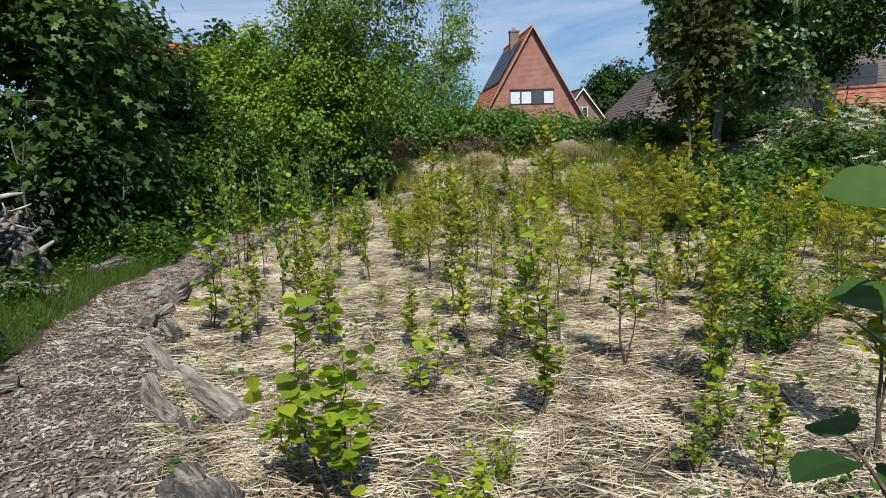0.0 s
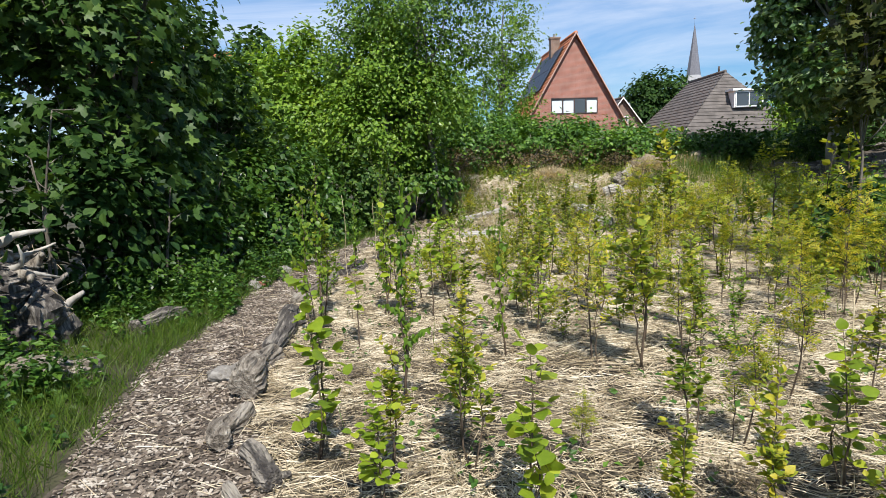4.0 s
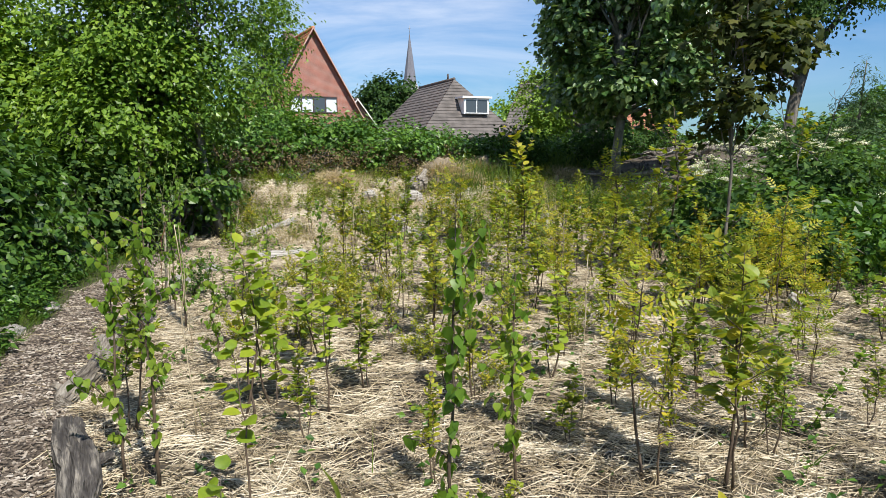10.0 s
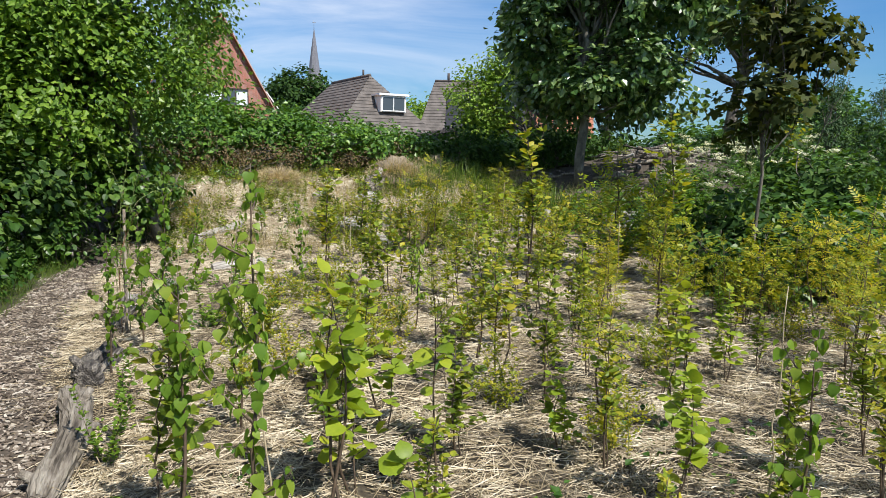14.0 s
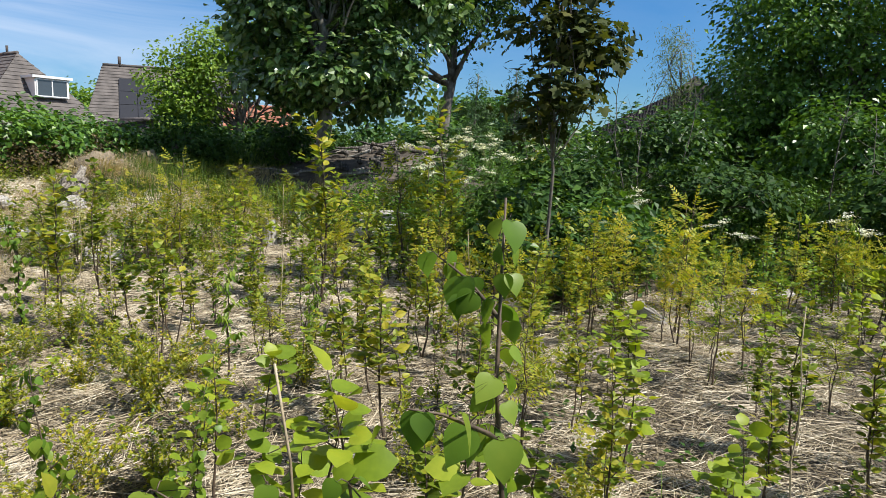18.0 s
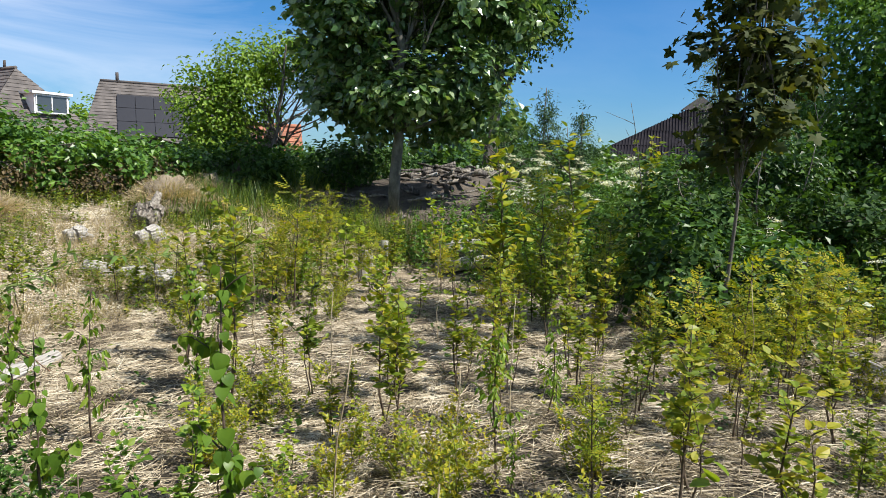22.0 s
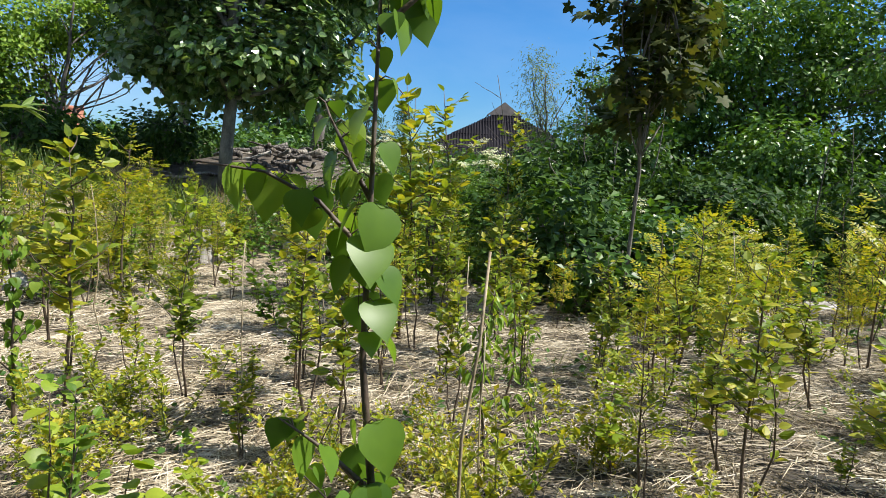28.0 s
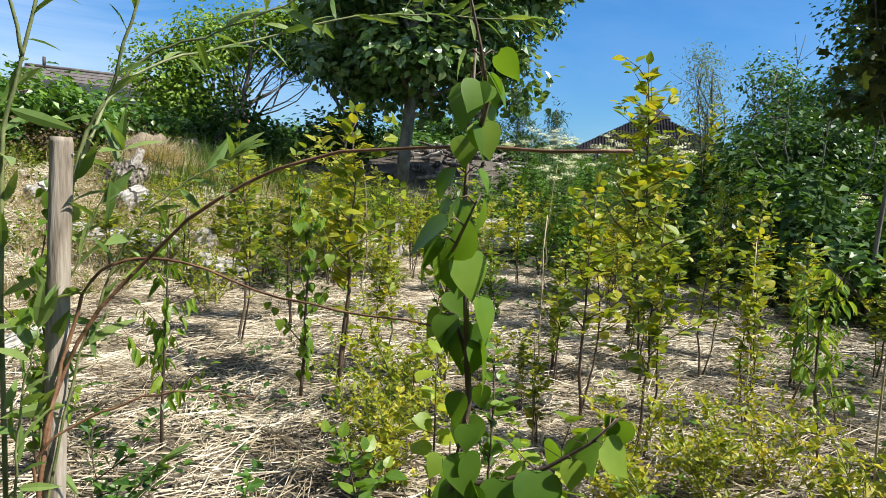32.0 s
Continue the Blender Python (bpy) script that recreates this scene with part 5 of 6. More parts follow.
stand("yellow", (1.44, 11.85, 1.01), (1.4, 12.27, 1.16), (2.99, 14.71, 1.74), (0.84, 12.44, 1.04), (1.36, 10.31, 0.95), (2.36, 10.83, 1.36), (1.74, 10.54, 0.85), (0.55, 12, 0.81), (1.79, 12.39, 0.69), (2.41, 13.32, 0.7), (-0.64, 8.6, 1.16), (2.72, 11.07, 1.24), (-0.49, 10.78, 0.89), (1.34, 9.51, 0.68), (-1.01, 12.35, 0.82), (0.51, 6.28, 0.96), (-0.92, 6.89, 0.39), (3.09, 14, 1.31), (3.03, 11.94, 1.11), (1.63, 14.62, 1), (4.05, 13.3, 0.89), (1.35, 17.31, 1.54))
stand("dense", (-2.31, 13.33, 0.48), (1.08, 15.37, 0.89), (-2.7, 13.68, 0.72), (-3.47, 11.1, 0.55))
stand("bush", (1.88, 5.96, 0.81), (-3.06, 14.16, 0.57))
stand("rose", (0.06, 4.15, 0.27))
# birches that stand close to the path
for x, y, h in ((-2.0, 7.7, 1.56), (-3.05, 9.33, 1.64), (-3.24, 9.5, 1.32), (-3.08, 12.6, 1.5), (-3.25, 13.36, 1.24), (-3.49, 12.6, 1.06)):
    tall = sapling("birch", h, 0.08)
    tall.matrix_basis = pose(x, y, float(terrain(x, y)), 0, 0, rng.uniform(0, 360))
stand("slim", (-2.64, 10.1, 1.15), (-2.56, 10.06, 1.05), (-2.1, 10.05, 0.98), (-2.6, 8.95, 0.8), (-2.7, 7.98, 0.72), (-2.02, 11.5, 0.86), (-2.08, 11.45, 0.7), (-2.3, 13.95, 0.65), (-2.4, 13.6, 0.6))
stand("hazel", (-0.68, 4.07, 0.9), (-0.58, 4.0, 0.72), (-0.05, 3.75, 0.32))
# further rows
for i in range(230):
    y = rng.uniform(6, 19.5)
    x = rng.uniform(0.8, 5.4 + 0.28 * (14 - y)) if y < 12 else rng.uniform(-2.6, 5.0)
    if math.hypot(x + 3.6, y - 11) < 5.4 or math.hypot(x + 3.7, y - 13) < 5.6 or math.hypot(x + 3.0, y - 8.0) < 4.8:
        continue
    kind = rng.choice(["leafy", "yellow", "bushy", "dense", "round", "leafy", "yellow", "droop", "hazel"])
    plant(str(kind), x, y, rng.uniform(0.55, 1.1) * (0.6 if kind in ("bushy",) else 1.0))
# a leafy sapling at the start of the walk, close on the right; its backlit shade is put into dark leaf colour
edge = sapling("edge", 1.6, 0.1)
edge.matrix_basis = pose(0.40, 1.95, float(terrain(0.40, 1.95)), 0, 0, 130)
stand("bushy", (-2.3, 12.2, 0.5), (-2.0, 11.9, 0.45), (-1.2, 11.0, 0.5), (-0.9, 10.2, 0.45), (-1.5, 12.3, 0.5), (-2.5, 13.1, 0.45), (-2.2, 13.3, 0.5), (-2.6, 12.0, 0.4), (-0.6, 12.6, 0.5), (-1.0, 13.2, 0.45), (0.3, 11.2, 0.5), (-1.7, 8.2, 0.4))
# thick planting beside the first steps
for i in range(22):
    x, y = rng.uniform(-0.6, 3.6), rng.uniform(5.2, 9.0)
    if min(math.hypot(x - e[0], y - e[1]) for _, e, _, _ in PATH) < 1.0 or math.hypot(x + 3.2, y - 7.2) < 2.6:
        continue
    plant(str(rng.choice(["leafy", "yellow", "hazel", "leafy", "dense", "round"])), x, y, rng.uniform(0.4, 0.95))

# ---- logs, stones and debris ----
def log(name, words, a, b, r0, r1, mat, bow=0.04, sink=0.25, stubs=1, cat="log"):
    """A weathered trunk lying from a to b (x, y), with lumps and branch stubs."""
    L = math.hypot(b[0] - a[0], b[1] - a[1])
    za, zb = float(terrain(*a)) + r0 * (1 - sink), float(terrain(*b)) + r1 * (1 - sink)
    k = 22
    s = np.linspace(0, 1, k)
    rad = (r0 + (r1 - r0) * s) * (1 + 0.07 * np.sin(s * 9 + rng.uniform(0, 6)) + rng.normal(0, 0.02, k))
    rad[0] *= 0.8
    rad[-1] *= 0.75
    turn = rng.uniform(0, 6)
    bend = rng.normal(0, bow) * L
    P = np.column_stack([0.25 * r0 * np.sin(s * 5 + turn), bend * np.sin(s * np.pi) + 0.3 * r0 * np.sin(s * 7 + turn), s * L])
    root = new(name)
    root.matrix_basis = Matrix.Translation((a[0], a[1], za)) @ Vector((b[0] - a[0], b[1] - a[1], zb - za)).to_track_quat("Z", "X").to_matrix().to_4x4()
    tagged(root, words, cat)
    V, T = tube(P, rad, 40, 0.0)
    ang = np.arctan2(V[:, 1], V[:, 0])
    grain = 1 + 0.1 * np.sin(ang * 3 + turn) + 0.05 * np.sin(ang * 8 + V[:, 2] * 3 + turn) - 0.13 * (np.sin(ang * 13 + 0.8 * np.sin(V[:, 2] * 6) + turn) > 0.7) + rng.normal(0, 0.015, len(V))
    c = np.column_stack([np.interp(V[:, 2], P[:, 2], P[:, 0]), np.interp(V[:, 2], P[:, 2], P[:, 1])])
    V[:, :2] = c + (V[:, :2] - c) * grain[:, None]
    body = Soup()
    body.add(V, T)
    part("log_body", body, mat, root, smooth=False)
    for _ in range(stubs):
        f = int(rng.integers(3, k - 3))
        az = rng.uniform(0, 6.28)
        tip = P[f] + rad[f] * np.array([1.7 * math.cos(az), 1.7 * math.sin(az), rng.uniform(0.2, 0.9)])
        st = Soup()
        st.add(*tube([P[f], (P[f] + tip) / 2, tip], [rad[f] * 0.45, rad[f] * 0.36, rad[f] * 0.24], 9, 0.1))
        part("branch_stub", st, mat, root, smooth=True)
    return root


OLD = "weathered grey driftwood log edging the wood-chip path"
log("edging_log", OLD, (-3.2, 7.75), (-3.33, 8.75), 0.13, 0.1, DRIFTWOOD, 0.03)
log("edging_log", "half-charred dark log edging the wood-chip path", (-3.34, 8.8), (-3.62, 10.25), 0.095, 0.09, DARK_LOG, 0.02)
log("edging_log", OLD, (-3.77, 10.75), (-3.67, 12.1), 0.075, 0.09, DRIFTWOOD, 0.05, stubs=3)
log("edging_log", "half-charred dark log edging the wood-chip path", (-3.66, 12.35), (-3.5, 13.05), 0.1, 0.11, DARK_LOG, 0.02)
log("edging_log", OLD, (-3.53, 13.99), (-3.28, 14.74), 0.045, 0.05, DARK_LOG, 0.03, stubs=2)
log("edging_log", OLD, (-3.05, 7.45), (-3.0, 6.9), 0.08, 0.07, DRIFTWOOD)
log("edging_log", OLD, (-2.72, 6.42), (-2.12, 5.64), 0.04, 0.055, DRIFTWOOD, 0.06, stubs=2)
log("edging_log", OLD, (-2.1, 5.62), (-1.4, 4.8), 0.06, 0.075, DRIFTWOOD, 0.05, stubs=3)
log("edging_log", OLD, (-2.28, 5.52), (-1.74, 4.76), 0.055, 0.06, DRIFTWOOD, 0.03, stubs=2)
log("edging_log", "thin dark driftwood branch between two larger logs", (-2.3, 5.83), (-1.56, 4.68), 0.028, 0.04, DARK_LOG, 0.05, stubs=3)
log("edging_log", "short dark log with a pale sawn end", (-2.8, 6.88), (-2.5, 6.46), 0.06, 0.065, DARK_LOG, 0.02)
log("border_log", "small grey log in the grass at the path edge", (-3.5, 5.25), (-3.1, 5.42), 0.045, 0.05, DRIFTWOOD)
log("rotten_log", "dark rotten log end sunk in the straw", (-1.4, 4.05), (-1.05, 3.7), 0.1, 0.12, DARK_LOG)
log("border_log", "pale weathered log half hidden in grass beside the path", (-5.1, 7.92), (-4.57, 8.27), 0.12, 0.1, DRIFTWOOD)
log("border_log", "dark mossy log half hidden in grass beside the path", (-4.98, 9.5), (-4.78, 10.2), 0.1, 0.085, DARK_LOG)
log("border_log", "pale weathered log half hidden in grass beside the path", (-5.45, 11.8), (-5.3, 12.5), 0.09, 0.07, DRIFTWOOD, stubs=3)
for a, b, r in (((-2.34, 18.6), (-1.4, 19.5), 0.07), ((-0.08, 19.6), (0.4, 19.3), 0.08), ((-2.27, 16.73), (-1.46, 17.3), 0.06), ((0.0, 19.4), (0.7, 19.2), 0.08),
                ((5.0, 18.2), (5.7, 16.9), 0.07), ((4.4, 14.0), (4.9, 13.2), 0.08), ((7.9, 12.9), (8.5, 11.5), 0.07), ((4.9, 10.9), (5.4, 10.5), 0.07),
                ((4.2, 13.0), (4.3, 12.5), 0.07), ((3.3, 11.6), (3.0, 11.2), 0.06), ((0.5, 18.3), (0.9, 18.0), 0.09), ((1.1, 18.9), (1.6, 19.2), 0.1), ((5.2, 18.1), (5.9, 17.0), 0.09), ((5.7, 14.7), (6.0, 14.0), 0.08), ((5.1, 13.5), (5.2, 12.8), 0.07), ((0.2, 18.9), (0.7, 18.8), 0.11), ((0.2, 20.6), (0.5, 20.7), 0.1), ((1.0, 20.2), (1.5, 20.4), 0.12), ((4.6, 17.6), (5.2, 16.8), 0.1)):
    log("pale_log", "pale barkless log lying among the young plants", a, b, r * 1.15, r * 0.95, BIRCH_LOG, 0.03, 0.05)


def stump(x, y, h, r):
    root = new("cut_stump")
    root.location = (x, y, float(terrain(x, y)))
    tagged(root, "short grey sawn tree stump standing upright", "stump")
    s = Soup()
    s.add(*tube([(0, 0, -0.05), (0, 0, h * 0.3), (0.01, 0, h * 0.7), (0.02, 0.01, h)], [r * 1.3, r, r * 0.95, r * 0.95], 14, 0.07))
    part("stump_body", s, BIRCH_LOG, root)


def root_plate(x, y, r, h):
    """An upturned stump: a lumpy core with broken roots standing out on all sides."""
    root = new("root_stump")
    root.location = (x, y, float(terrain(x, y)))
    tagged(root, "large upturned grey root stump with tangled roots beside the hedge", "stump")
    q = np.linspace(0, 1, 22)
    V, T = tube(np.column_stack([0.15 * r * np.sin(q * 5), 0.12 * r * np.cos(q * 4), h * q]), r * (0.62 + 0.2 * np.sin(q * 3.0) - 0.5 * q ** 2), 36)
    az = np.arctan2(V[:, 1], V[:, 0])
    V[:, :2] *= (1 + 0.16 * np.sin(az * 4 + V[:, 2] * 5) + 0.1 * np.sin(az * 9 - V[:, 2] * 9) + 0.05 * np.sin(az * 17 + V[:, 2] * 3) + rng.normal(0, 0.025, len(V)))[:, None]
    # core coloured dark to give the shade in the gaps between roots
    core = Soup()
    core.add(V, T)
    part("stump_body", core, DARK_LOG, root)
    for k in range(110):
        az, z = rng.uniform(0, 6.28), rng.uniform(0.05, 0.95) * h
        wide = r * (0.95 - 0.6 * z / h)
        a = np.array([wide * 0.6 * math.cos(az), wide * 0.6 * math.sin(az), z])
        turn = az + rng.normal(0, 0.9)
        way = np.array([math.cos(turn), math.sin(turn), rng.normal(0.15, 0.6)])
        ln = curve_points(a, a + way * rng.uniform(0.25, 0.7) * r, 0.2, 8)
        ln[:, 2] = np.maximum(ln[:, 2], 0.01)
        st = Soup()
        st.add(*tube(ln, np.linspace(1, 0.25, 8) * rng.uniform(0.03, 0.085), 8, 0.16))
        part("root", st, (DRIFTWOOD, DARK_LOG, DRIFTWOOD, BIRCH_LOG)[k % 4], root, smooth=True)
    for k in range(60):
        p = np.array([*rng.normal(0, 0.4, 2) * r, rng.uniform(0.1, 1.0) * h])
        st = Soup()
        st.add(*tube(curve_points(p, p + rng.normal(0, 0.3, 3) * r + np.array([0, 0, 0.08]), 0.2, 5), np.linspace(0.007, 0.002, 5), 5))
        part("root_fibre", st, DRY_STEM, root, smooth=True)


root_plate(-6.08, 8.95, 0.7, 0.92)
stump(3.35, 18.0, 0.42, 0.12), stump(4.35, 18.55, 0.32, 0.11)


def boulder(name, words, x, y, rx, ry, rz, mat, sink=0.3, cat="stone"):
    bm = bmesh.new()
    bmesh.ops.create_icosphere(bm, subdivisions=4, radius=1.0)
    o = rng.uniform(-9, 9, 3)
    for v in bm.verts:
        q = Vector((v.co.x * 1.5 + o[0], v.co.y * 1.5 + o[1], v.co.z * 1.5 + o[2]))
        k = 1 + 0.4 * noise.noise(q) + 0.22 * noise.noise(q * 3.1) + 0.1 * noise.noise(q * 8)
        v.co = Vector((v.co.x * rx * k, v.co.y * ry * k, v.co.z * rz * k))
    me = bpy.data.meshes.new(name)
    bm.to_mesh(me)
    bm.free()
    me.polygons.foreach_set("use_smooth", [True] * len(me.polygons))
    me.materials.append(mat)
    ob = new(name, me)
    ob.location = (x, y, float(terrain(x, y)) + rz * (1 - 2 * sink))
    ob.rotation_euler = (0, 0, rng.uniform(0, 6))
    return tagged(ob, words, cat)


for x, y, r in ((-3.54, 8.2, 0.1), (-3.46, 8.42, 0.07), (-4.72, 12.1, 0.11), (-4.68, 13.0, 0.1), (-4.66, 11.75, 0.09), (-4.9, 11.2, 0.08), (-4.6, 14.0, 0.1), (-3.3, 15.2, 0.1), (-2.9, 16.0, 0.1)):
    boulder("stone", "pale grey field stone beside the wood-chip path", x, y, r * 1.2, r, r * 0.75, STONE)
boulder("clay_brick_lump", "dark red broken brick lump at the path edge", -4.62, 11.95, 0.11, 0.08, 0.06, plain("broken_brick", (0.22, 0.09, 0.06), 0.9))


def tussock(x, y, r, h):
    """A bleached heap of dead grass over a hump of earth."""
    ob = boulder("grass_tussock", "bleached heap of dead grass on dry earth", x, y, r, r * 0.8, h * 0.85, DRY_EARTH, 0.35, "mound")
    n = int(9000 * r)
    az, k = rng.uniform(0, 6.28, n), np.sqrt(rng.uniform(0, 1, n))
    tuft = 0.75 + 0.5 * np.abs(np.sin(az * 3.5 + k * 9))
    P = np.column_stack([r * 1.0 * k * np.cos(az), r * 0.85 * k * np.sin(az), h * (0.7 * np.sqrt(1 - 0.9 * k * k) - 0.12)])
    D = np.column_stack([np.cos(az) * (0.3 + k) + rng.normal(0, 0.4, n), np.sin(az) * (0.3 + k) + rng.normal(0, 0.4, n), rng.uniform(-0.5, 0.9, n)])
    s = Soup()
    s.add(*leaves(P, D, rng.uniform(0.09, 0.26, n) * tuft, (BLADE[0] * np.array([1.4, 1, 1]), BLADE[1]), 1.2))
    part("dead_grass", s, BLEACHED_BLADE, ob)


def hollow_log(a, b, r):
    """A short thick log with a rotten hole in its sawn end, its shade drawn as a dark plug."""
    ob = log("hollow_log", "thick grey hollow log lying on the dry bank", a, b, r, r * 0.9, DRIFTWOOD, 0.0, 0.1, 1)
    # no cavity is cut: the plug's dark colour stands for the shade inside
    hole = Soup()
    hole.add(*tube([(0.02, 0, -0.03), (0.02, 0, 0.02)], [r * 0.26, r * 0.3], 12, 0.15))
    part("hollow", hole, DARK_WOOD, ob, "dark plug painted as the shade inside a rotten hole")


hollow_log((1.38, 20.7), (1.75, 21.2), 0.2)
tussock(2.4, 21.7, 0.6, 0.5), tussock(3.67, 22.6, 0.5, 0.42), tussock(-0.2, 22.0, 0.4, 0.25), tussock(2.9, 21.4, 0.35, 0.25)


# ---- brushwood on the earth heap ----
def brush_pile():
    root = new("brushwood_pile")
    cx, cy = 9.0, 20.2
    root.location = (cx, cy, 0)
    tagged(root, "pile of grey dead branches on an earth heap", "wood pile")
    for i in range(90):
        x, y = cx + rng.normal(0, 1.4), cy + rng.normal(0, 0.8)
        L, az = rng.uniform(0.25, 1.1) * (1.7 if i % 9 == 0 else 1), rng.uniform(0, 3.14)
        z = float(terrain(x, y)) + rng.uniform(0.0, 0.16)
        d = np.array([math.cos(az), math.sin(az), rng.normal(0, 0.12)])
        p = np.array([x - cx, y - cy, z])
        s = Soup()
        s.add(*tube(curve_points(p - d * L / 2, p + d * L / 2, 0.05, 6), np.linspace(1, 0.4, 6) * rng.uniform(0.02, 0.065), 7, 0.2))
        part("branch", s, BIRCH_LOG if i % 15 == 0 else DRIFTWOOD if i % 3 == 1 else DARK_LOG, root, smooth=True)


brush_pile()


# ---- stake and willow at the end of the walk ----
def stake():
    x, y = -3.335, 13.877
    root = new("wooden_stake")
    root.location = (x, y, float(terrain(x, y)))
    tagged(root, "round weathered wooden stake with a sawn top", "stake")
    s = Soup()
    s.add(*tube([(-0.03, 0.0, -0.2), (-0.022, 0.0, 0.2), (-0.01, 0.0, 0.7), (0, 0, 1.125), (0, 0, 1.132)], [0.0145, 0.0142, 0.0135, 0.013, 0.012], 18, 0.03))
    part("stake_body", s, POLE_WOOD, root, smooth=True)
    k = Soup()
    k.add(*tube([(0.006, -0.0105, 1.112), (0.007, -0.0135, 1.112)], 0.0016, 6))
    part("nail_head", k, LEAD, root, "small dark nail head")


stake()


def spline(points, k=26):
    """A smooth line through a few points."""
    Q = np.asarray(points, float)
    Q = np.concatenate([2 * Q[:1] - Q[1:2], Q, 2 * Q[-1:] - Q[-2:-1]])
    out = []
    for u in np.linspace(0, len(Q) - 3 - 1e-6, k):
        i, f = int(u), u - int(u)
        a, b, c, d = Q[i:i + 4]
        out.append(0.5 * (2 * b + (c - a) * f + (2 * a - 5 * b + 4 * c - d) * f * f + (3 * b - a - 3 * c + d) * f ** 3))
    return np.array(out)


def arching_willow():
    x, y = -3.376, 13.866
    root = new("willow_shoots")
    root.location = (x, y, float(terrain(x, y)) + 0.017)
    tagged(root, "young willow with long arching shoots and narrow leaves", "shrub")
    # bare arching twigs, then leafy upright shoots: line, thickness, leaves a metre, bark
    shoots = [([(-0.02, 0, 0), (-0.02, -0.01, 0.5), (0.0, -0.02, 0.72), (0.04, -0.015, 0.855), (0.09, -0.126, 1.003), (0.122, -0.255, 1.086), (0.144, -0.406, 1.117), (0.11, -0.656, 1.117)], 0.0058, 6, RED_TWIG),
              ([(0.0, -0.02, 0.74), (0.034, -0.011, 0.862), (0.059, -0.04, 0.954), (0.099, -0.113, 0.974), (0.124, -0.276, 0.946), (0.127, -0.482, 0.944)], 0.0042, 6, RED_TWIG),
              ([(-0.01, -0.02, 0.7), (0.0, -0.03, 0.755), (0.06, -0.107, 0.809), (0.087, -0.173, 0.825), (0.111, -0.25, 0.828)], 0.0032, 8, RED_TWIG),
              ([(0.03, 0.06, 0), (0.01, 0.08, 0.6), (0.012, 0.09, 1.07), (0.03, 0.075, 1.21), (0.08, 0.04, 1.5), (0.12, 0.0, 1.75)], 0.0062, 34, GREEN_STEM),
              ([(0.05, 0.04, 0), (0.06, 0.06, 0.7), (0.08, 0.053, 1.06), (0.115, 0.027, 1.18), (0.132, -0.005, 1.3), (0.2, -0.05, 1.55)], 0.0058, 34, GREEN_STEM),
              ([(0.08, 0.05, 1.06), (0.15, 0.09, 1.17), (0.239, 0.118, 1.236), (0.369, 0.067, 1.292), (0.516, -0.034, 1.36), (0.611, -0.136, 1.379), (0.72, -0.273, 1.385)], 0.0042, 50, GREEN_STEM),
              ([(0.115, 0.027, 1.18), (0.16, 0.0, 1.235), (0.21, -0.07, 1.27), (0.28, -0.16, 1.33), (0.36, -0.25, 1.42)], 0.0036, 50, GREEN_STEM),
              ([(0.03, 0.075, 1.21), (0.0, 0.08, 1.35), (-0.08, 0.06, 1.55), (-0.12, 0.02, 1.8)], 0.004, 40, GREEN_STEM),
              ([(0.0, 0.0, 0.6), (0.05, -0.02, 0.86), (0.085, -0.06, 1.0), (0.12, -0.1, 1.06), (0.16, -0.15, 1.1)], 0.0032, 55, GREEN_STEM),
              ([(0.0, 0.0, 0.6), (0.03, 0.02, 0.85), (0.07, 0.0, 1.0), (0.1, -0.02, 1.1)], 0.003, 55, GREEN_STEM),
              ([(-0.02, 0.0, 0.4), (-0.03, -0.01, 0.62), (-0.03, -0.03, 0.8), (-0.02, -0.05, 0.9)], 0.0035, 70, GREEN_STEM),
              ([(-0.02, 0.0, 0.3), (0.02, -0.04, 0.5), (0.06, -0.08, 0.66), (0.08, -0.12, 0.72)], 0.003, 60, GREEN_STEM),
              ([(-0.03, 0.02, 0.3), (-0.06, 0.02, 0.6), (-0.08, 0.0, 0.85), (-0.07, -0.03, 0.95)], 0.003, 60, GREEN_STEM)]
    P, D, S = [], [], []
    for line, rad, many, mat in shoots:
        ln = spline(line) + rng.normal(0, 0.0012, (26, 3))
        sh = Soup()
        sh.add(*tube(ln, np.linspace(rad * 0.62, rad * 0.25, 26), 8, 0.06))
        part("shoot", sh, mat, root, smooth=True)
        cum = np.concatenate([[0], np.cumsum(np.linalg.norm(np.diff(ln, axis=0), axis=1))])
        for d in np.arange(cum[-1] * 0.3, cum[-1], 1.0 / many):
            p = np.array([np.interp(d, cum, ln[:, i]) for i in range(3)])
            ax = unit(np.array([np.interp(min(d + 0.03, cum[-1]), cum, ln[:, i]) for i in range(3)]) - p + 1e-6)
            P.append(p), D.append(ax * 0.7 + rng.normal(0, 0.55, 3) + np.array([0, 0, -0.1])), S.append(rng.uniform(0.5, 1.15) * (1.0 if many > 10 else 0.35))
        for _ in range(5 if many > 10 else 0):
            P.append(ln[-1]), D.append(unit(ln[-1] - ln[-2]) + rng.normal(0, 0.35, 3)), S.append(0.8)
    lf = Soup()
    lf.add(*leaves(P, D, 0.066 * np.array(S), (LANCE2[0] * np.array([1.25, 1, 1]), LANCE2[1]), 0.5))
    part("foliage", lf, LEAF_WILLOW, root)


arching_willow()


# ---- dead stalks, tall flowers, grass ----
def dry_stalk(x, y, h, lean):
    root = new("dry_stalk")
    root.location = (x, y, float(terrain(x, y)))
    tagged(root, "thin dry straw-coloured stalk standing upright", "stalk", group="dry stalks")
    s = Soup()
    s.add(*tube(curve_points((0, 0, -0.03), (lean, lean * 0.4, h), 0.03, 8), np.linspace(0.005, 0.0025, 8), 6))
    part("stalk", s, DRY_STEM, root, smooth=True)


